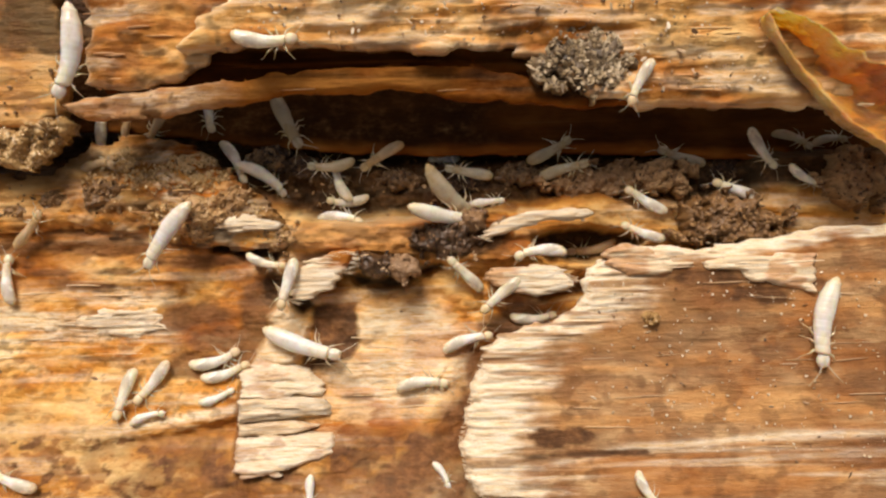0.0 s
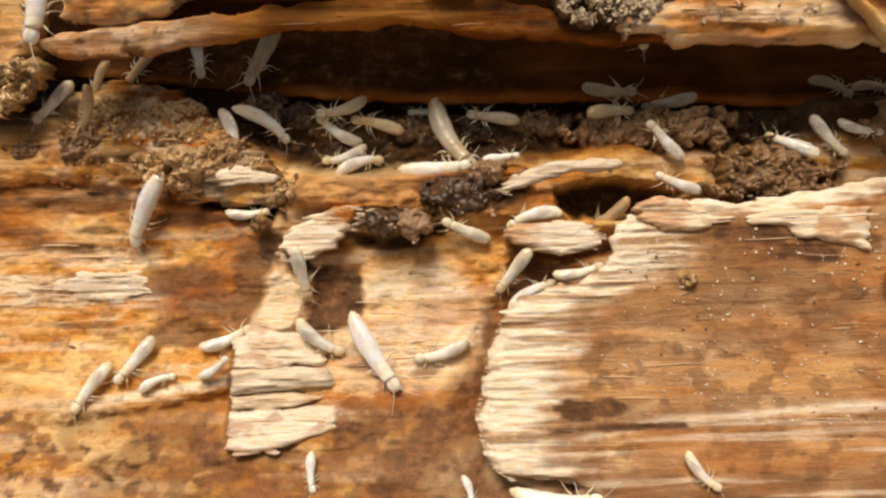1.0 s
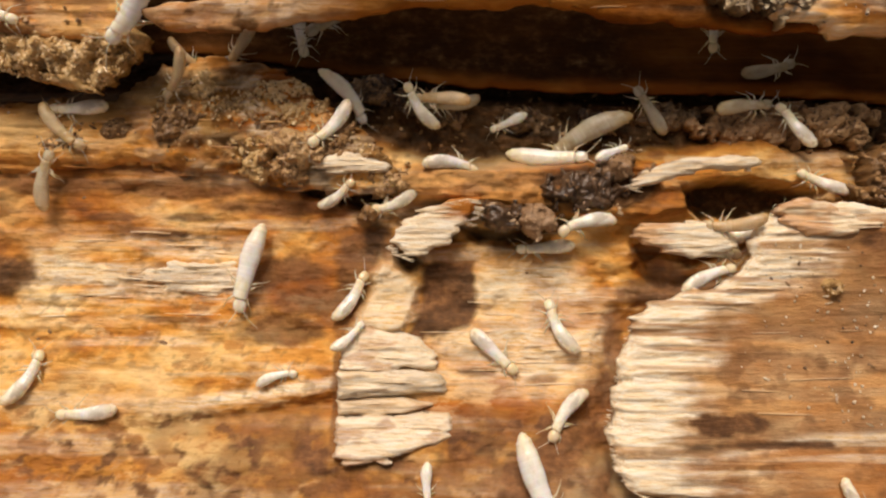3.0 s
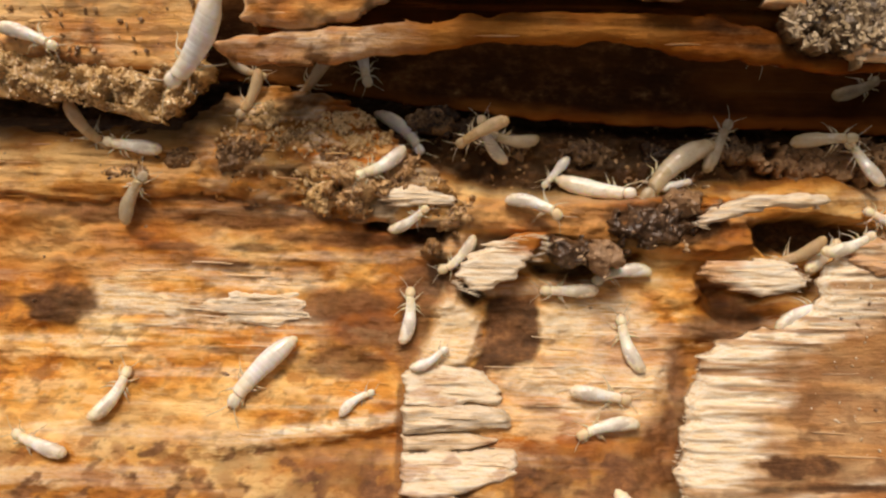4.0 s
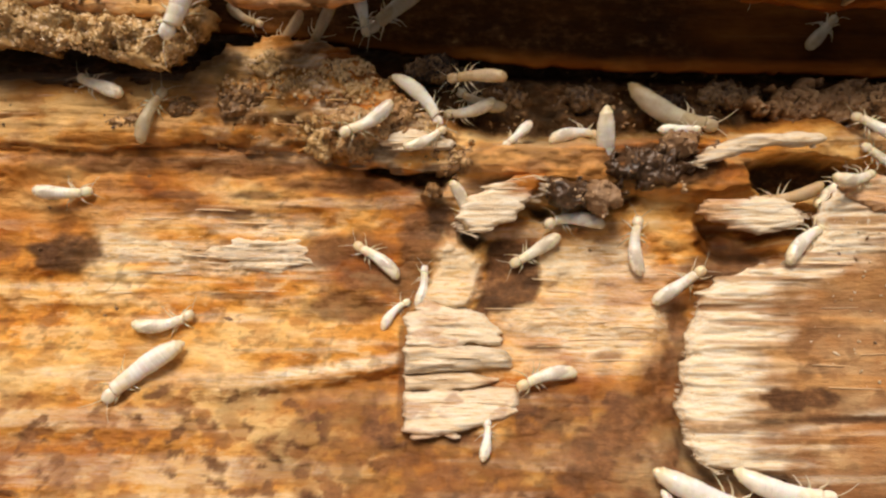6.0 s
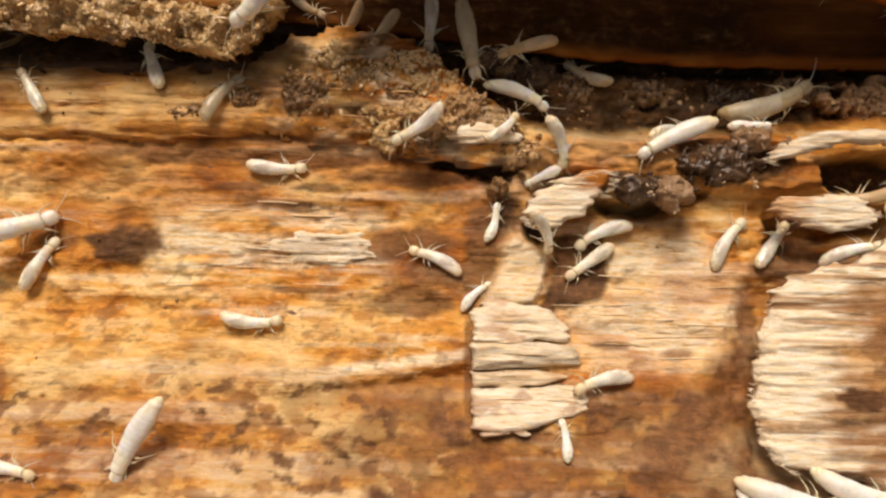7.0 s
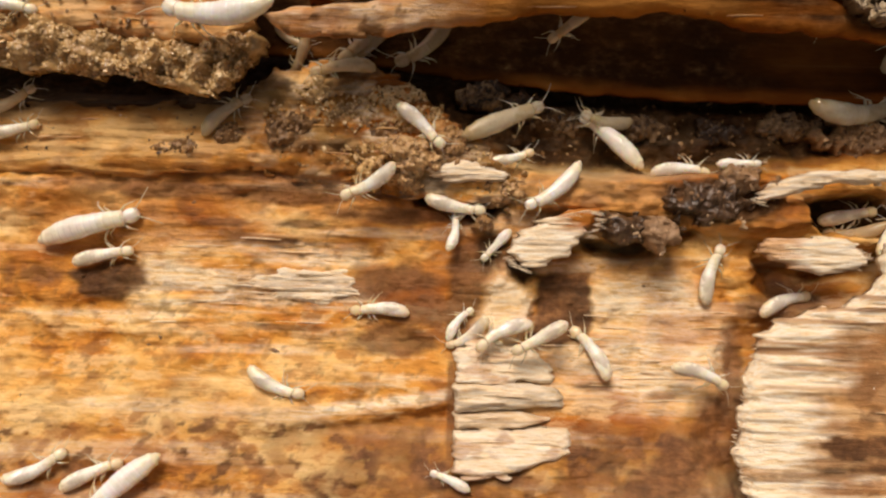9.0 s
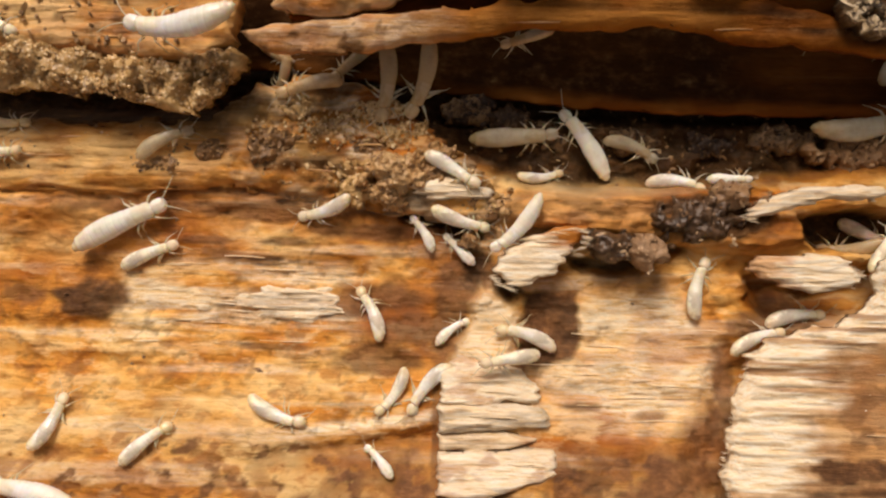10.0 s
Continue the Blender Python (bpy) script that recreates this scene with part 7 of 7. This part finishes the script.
        [(0.00, -54.0, -2.7, -3.1, 75, -22), (2.00, -54.0, -2.7, -3.1, 75, -22), (3.50, -51.2, 3.4, -2.9, 79, 19), (4.00, -50.0, 3.2, -3.4, 62, 19), (4.50, -48.7, 4.0, -2.7, 69, 14), (5.00, -48.5, 4.6, -2.6, 71, 10), (6.50, -48.5, 6.5, -2.8, 58, -6), (7.00, -47.9, 6.7, -2.8, 52, -11), (7.50, -46.9, 7.5, -2.7, 51, 0), (8.00, -45.8, 8.9, -3.2, 38, 0), (8.50, -45.7, 9.1, -3.2, 45, 0), (9.00, -45.8, 8.7, -3.2, 39, 0), (9.50, -47.9, 7.8, -2.7, 34, -17), (10.00, -49.9, 7.6, -2.8, 25, -3)],
        [(0.00, -18.4, 15.5, -6.0, -62, 22), (0.50, -19.4, 15.8, -6.0, -61, 22), (1.00, -20.9, 16.8, -6.4, -112, 22), (2.00, -25.2, 14.5, -5.1, -70, -17), (2.75, -24.4, 17.6, -6.2, -121, 2), (3.50, -23.6, 20.8, -7.3, -171, 22), (4.00, -27.0, 19.9, -7.1, -162, 22), (4.50, -26.9, 19.7, -6.8, -171, 22), (5.00, -26.8, 19.7, -6.9, -168, 22), (6.50, -23.5, 15.7, -5.9, -113, 3), (7.00, -23.8, 13.0, -4.7, -81, 10), (7.50, -23.7, 10.7, -5.1, -50, -3), (8.00, -23.2, 9.8, -5.8, -24, 11), (8.50, -21.5, 7.9, -3.0, 10, -16), (9.00, -19.2, 8.4, -2.9, 22, -10), (9.50, -16.7, 8.9, -3.9, 16, -9), (10.00, -16.4, 8.6, -5.7, 4, 3)],
        [(0.00, -28.1, 16.9, -6.7, -77, 22), (6.50, -28.1, 16.9, -6.7, -77, 22), (7.00, -27.7, 15.1, -5.7, -96, -8), (7.50, -27.5, 13.7, -5.6, -83, -4), (8.00, -29.7, 10.1, -2.6, -126, 0), (8.50, -29.4, 7.4, 0.3, -82, 0), (9.00, -26.7, 7.5, -1.4, -46, 8), (9.50, -24.2, 6.4, -1.8, -43, 12), (10.00, -22.2, 5.0, -1.3, -32, 11)],
        [(0.00, -68.9, -0.9, -4.4, -5, 0), (5.00, -68.9, -0.9, -4.4, -5, 0), (6.50, -49.3, -2.0, -3.9, -2, 3), (7.00, -42.5, -0.1, -4.0, -2, 2), (7.50, -35.9, 1.1, -3.7, -3, 2), (8.00, -33.0, 1.6, -2.5, -19, -22), (8.50, -24.9, 0.3, -2.1, -14, -22), (9.00, -23.4, 0.1, -2.9, -13, 1), (9.50, -22.0, 0.3, -2.4, -18, -9), (10.00, -21.6, 0.4, -2.4, -17, -9)],
        [(0.00, -75.1, -7.7, -4.0, 15, -1), (6.50, -75.1, -7.7, -4.0, 15, -1), (7.00, -68.7, -7.0, -2.2, 22, -22), (7.50, -66.4, -6.1, -2.4, 21, -22), (8.00, -65.9, -4.5, -4.4, 21, -3), (8.50, -62.1, -3.6, -4.3, 13, -1), (9.00, -59.4, -2.5, -4.5, 14, 2), (9.50, -55.8, -1.5, -4.3, 16, 2), (10.00, -54.5, -0.5, -4.2, 27, 4)],
        [(0.00, -69.9, -9.9, -3.4, 53, -5), (6.50, -69.9, -9.9, -3.4, 53, -5), (7.00, -65.6, -9.8, -3.4, 59, -9), (7.50, -65.6, -9.6, -3.4, 67, -8), (8.00, -64.2, -8.3, -3.7, 55, -5), (8.50, -61.3, -6.8, -3.7, 32, -4), (9.00, -57.9, -5.4, -3.9, 13, -0), (9.50, -55.2, -4.1, -4.0, 20, 0), (10.00, -51.7, -3.3, -4.0, 21, 1)],
        [(0.00, -68.8, 5.4, -3.0, 16, 22), (5.00, -68.8, 5.4, -3.0, 16, 22), (5.75, -67.7, 6.5, -3.3, 53, 4), (6.50, -66.5, 7.7, -3.5, 90, -13), (7.00, -66.7, 7.2, -3.7, 122, -7), (7.50, -66.4, 6.7, -3.0, 66, -22), (8.00, -66.8, 6.9, -3.7, 46, 1), (8.50, -67.0, 7.1, -3.7, 23, 3), (9.00, -66.9, 6.7, -3.7, 14, -1), (9.50, -66.5, 6.4, -3.6, 3, 4), (10.00, -66.7, 6.3, -3.6, 3, 4)],
        [(0.00, -75.3, 15.8, -12.1, 27, -22), (6.50, -75.3, 15.8, -12.1, 27, -22), (7.50, -69.6, 11.3, -9.1, 51, -22), (8.00, -69.3, 11.1, -6.1, 40, -22), (8.50, -68.0, 9.6, -3.8, 37, 0), (9.00, -67.1, 9.7, -3.9, 29, 0), (9.50, -66.8, 9.5, -4.1, 3, 1), (10.00, -65.9, 9.3, -4.2, -4, 9)],
        [(0.00, -67.9, -27.4, 5.3, 7, -22), (6.50, -67.9, -27.4, 5.3, 7, -22), (7.00, -64.1, -27.7, 4.6, -8, 8), (7.50, -61.4, -28.3, 5.2, -19, 12), (8.00, -59.8, -27.9, 4.9, 9, -5), (8.50, -57.9, -26.4, 3.8, 27, -15), (9.00, -56.0, -24.9, 2.8, 25, -11), (9.50, -52.1, -22.2, 1.5, 28, -9), (10.00, -50.4, -20.5, 0.8, 37, -13)],
        [(0.00, -74.8, -28.0, 5.3, 7, -22), (7.00, -74.8, -28.0, 5.3, 7, -22), (8.00, -65.8, -28.0, 4.8, 5, -1), (8.50, -62.9, -26.2, 3.6, 26, -13), (9.00, -61.2, -24.6, 2.6, 30, -13), (9.50, -60.4, -22.6, 1.6, 58, -19), (10.00, -59.7, -19.1, -0.0, 65, -19)],
        [(0.00, -14.8, -26.3, 4.6, -85, 22), (4.50, -14.8, -26.3, 4.6, -85, 22), (4.67, -15.3, -25.9, 4.4, -142, 7), (4.83, -15.8, -25.6, 4.3, -199, -7), (5.00, -16.3, -25.2, 4.1, -256, -22), (6.50, -15.2, -24.6, 3.8, -278, -22), (7.00, -14.9, -24.8, 3.9, -266, -22), (7.50, -14.7, -25.3, 4.1, -205, -15), (8.00, -16.7, -25.4, 4.2, -170, 4), (8.50, -20.1, -25.2, 4.0, -186, -2), (9.00, -23.5, -24.6, 3.6, -201, -10), (9.50, -26.1, -23.2, 2.9, -210, -13), (10.00, -28.5, -21.5, 1.9, -225, -19)],
        [(0.00, -27.9, 21.5, -8.8, -17, 9), (7.00, -27.9, 21.5, -8.8, -17, 9), (7.50, -29.2, 18.3, -7.3, -83, 15), (8.00, -30.5, 15.1, -5.8, -149, 22), (8.50, -31.2, 12.8, -2.8, -151, 0), (9.00, -34.8, 13.3, -3.6, -170, 0), (9.50, -36.4, 12.9, -3.2, -167, 0), (10.00, -36.3, 12.9, -3.2, -166, 0)],
        [(0.00, -16.2, 23.5, -9.6, -148, 14), (7.00, -16.2, 23.5, -9.6, -148, 14), (8.50, -28.1, 16.3, -6.6, -139, 17), (9.00, -27.0, 16.1, -6.5, -137, 17), (9.50, -25.7, 15.2, -5.7, -119, -7), (10.00, -25.4, 13.5, -3.0, -105, 0)],
        [(0.00, -18.1, 25.1, -9.0, -148, -22), (7.00, -18.1, 25.1, -9.0, -148, -22), (8.50, -33.8, 17.1, -6.7, -134, 19), (9.00, -33.2, 16.7, -6.5, -124, 21), (9.50, -29.6, 14.3, -5.8, -111, -12), (10.00, -28.9, 13.3, -3.2, -94, 0)],
        [(0.00, -13.2, 23.0, -1.2, -95, 0), (8.00, -13.2, 23.0, -1.2, -95, 0), (8.50, -13.2, 20.0, -1.2, -96, 0), (8.80, -13.5, 18.2, -1.2, -98, 0), (9.00, -13.1, 17.2, -1.2, -142, 0), (9.20, -13.0, 18.0, -1.2, -140, 0), (9.50, -14.6, 17.4, -1.2, -158, 0), (9.80, -15.2, 17.3, -1.2, -160, 0), (10.00, -15.8, 17.3, -1.2, -160, 0)],
    ]
    for body, way in zip(termites, ways):
        walk(body, [(t, at_mm(x, y, z, 0, -slope, turn)) for t, x, y, z, turn, slope in way])
        gait(body, way)


def gait(body, way):
    """Legs swing in two sets of three while the termite walks, and head and abdomen sway; those that stand keep them still."""
    length = sum(math.hypot(b[1] - a[1], b[2] - a[2]) for a, b in zip(way, way[1:]))
    if length < 7:
        return
    legs = [o for o in body.children if o.name.split(".")[0] == "leg"]
    for name, reach, lag in (("abdomen", 2.5, 0), ("head", 5.0, 1)):
        piece = next(o for o in body.children if o.name.split(".")[0] == name)
        base = piece.matrix_basis.copy()
        walk(piece, [(0.5 * j, base @ pose(0, 0, 0, 0, 0, reach * math.sin(1.9 * j + lag + length))) for j in range(21)])
    for k, leg in enumerate(legs):
        base, rows = leg.matrix_basis.copy(), []
        for j in range(0, 41):
            t = j * 0.25
            ahead = next((i for i in range(1, len(way)) if way[i][0] >= t), len(way) - 1)
            a, b = way[ahead - 1], way[ahead]
            speed = math.hypot(b[1] - a[1], b[2] - a[2]) / max(b[0] - a[0], 0.1)
            swing = min(18, 5 * speed) * (1 if (j + k) % 2 else -1)
            rows.append((t, base @ pose(0, 0, 0, 0, 0, swing)))
        walk(leg, rows)


motions()
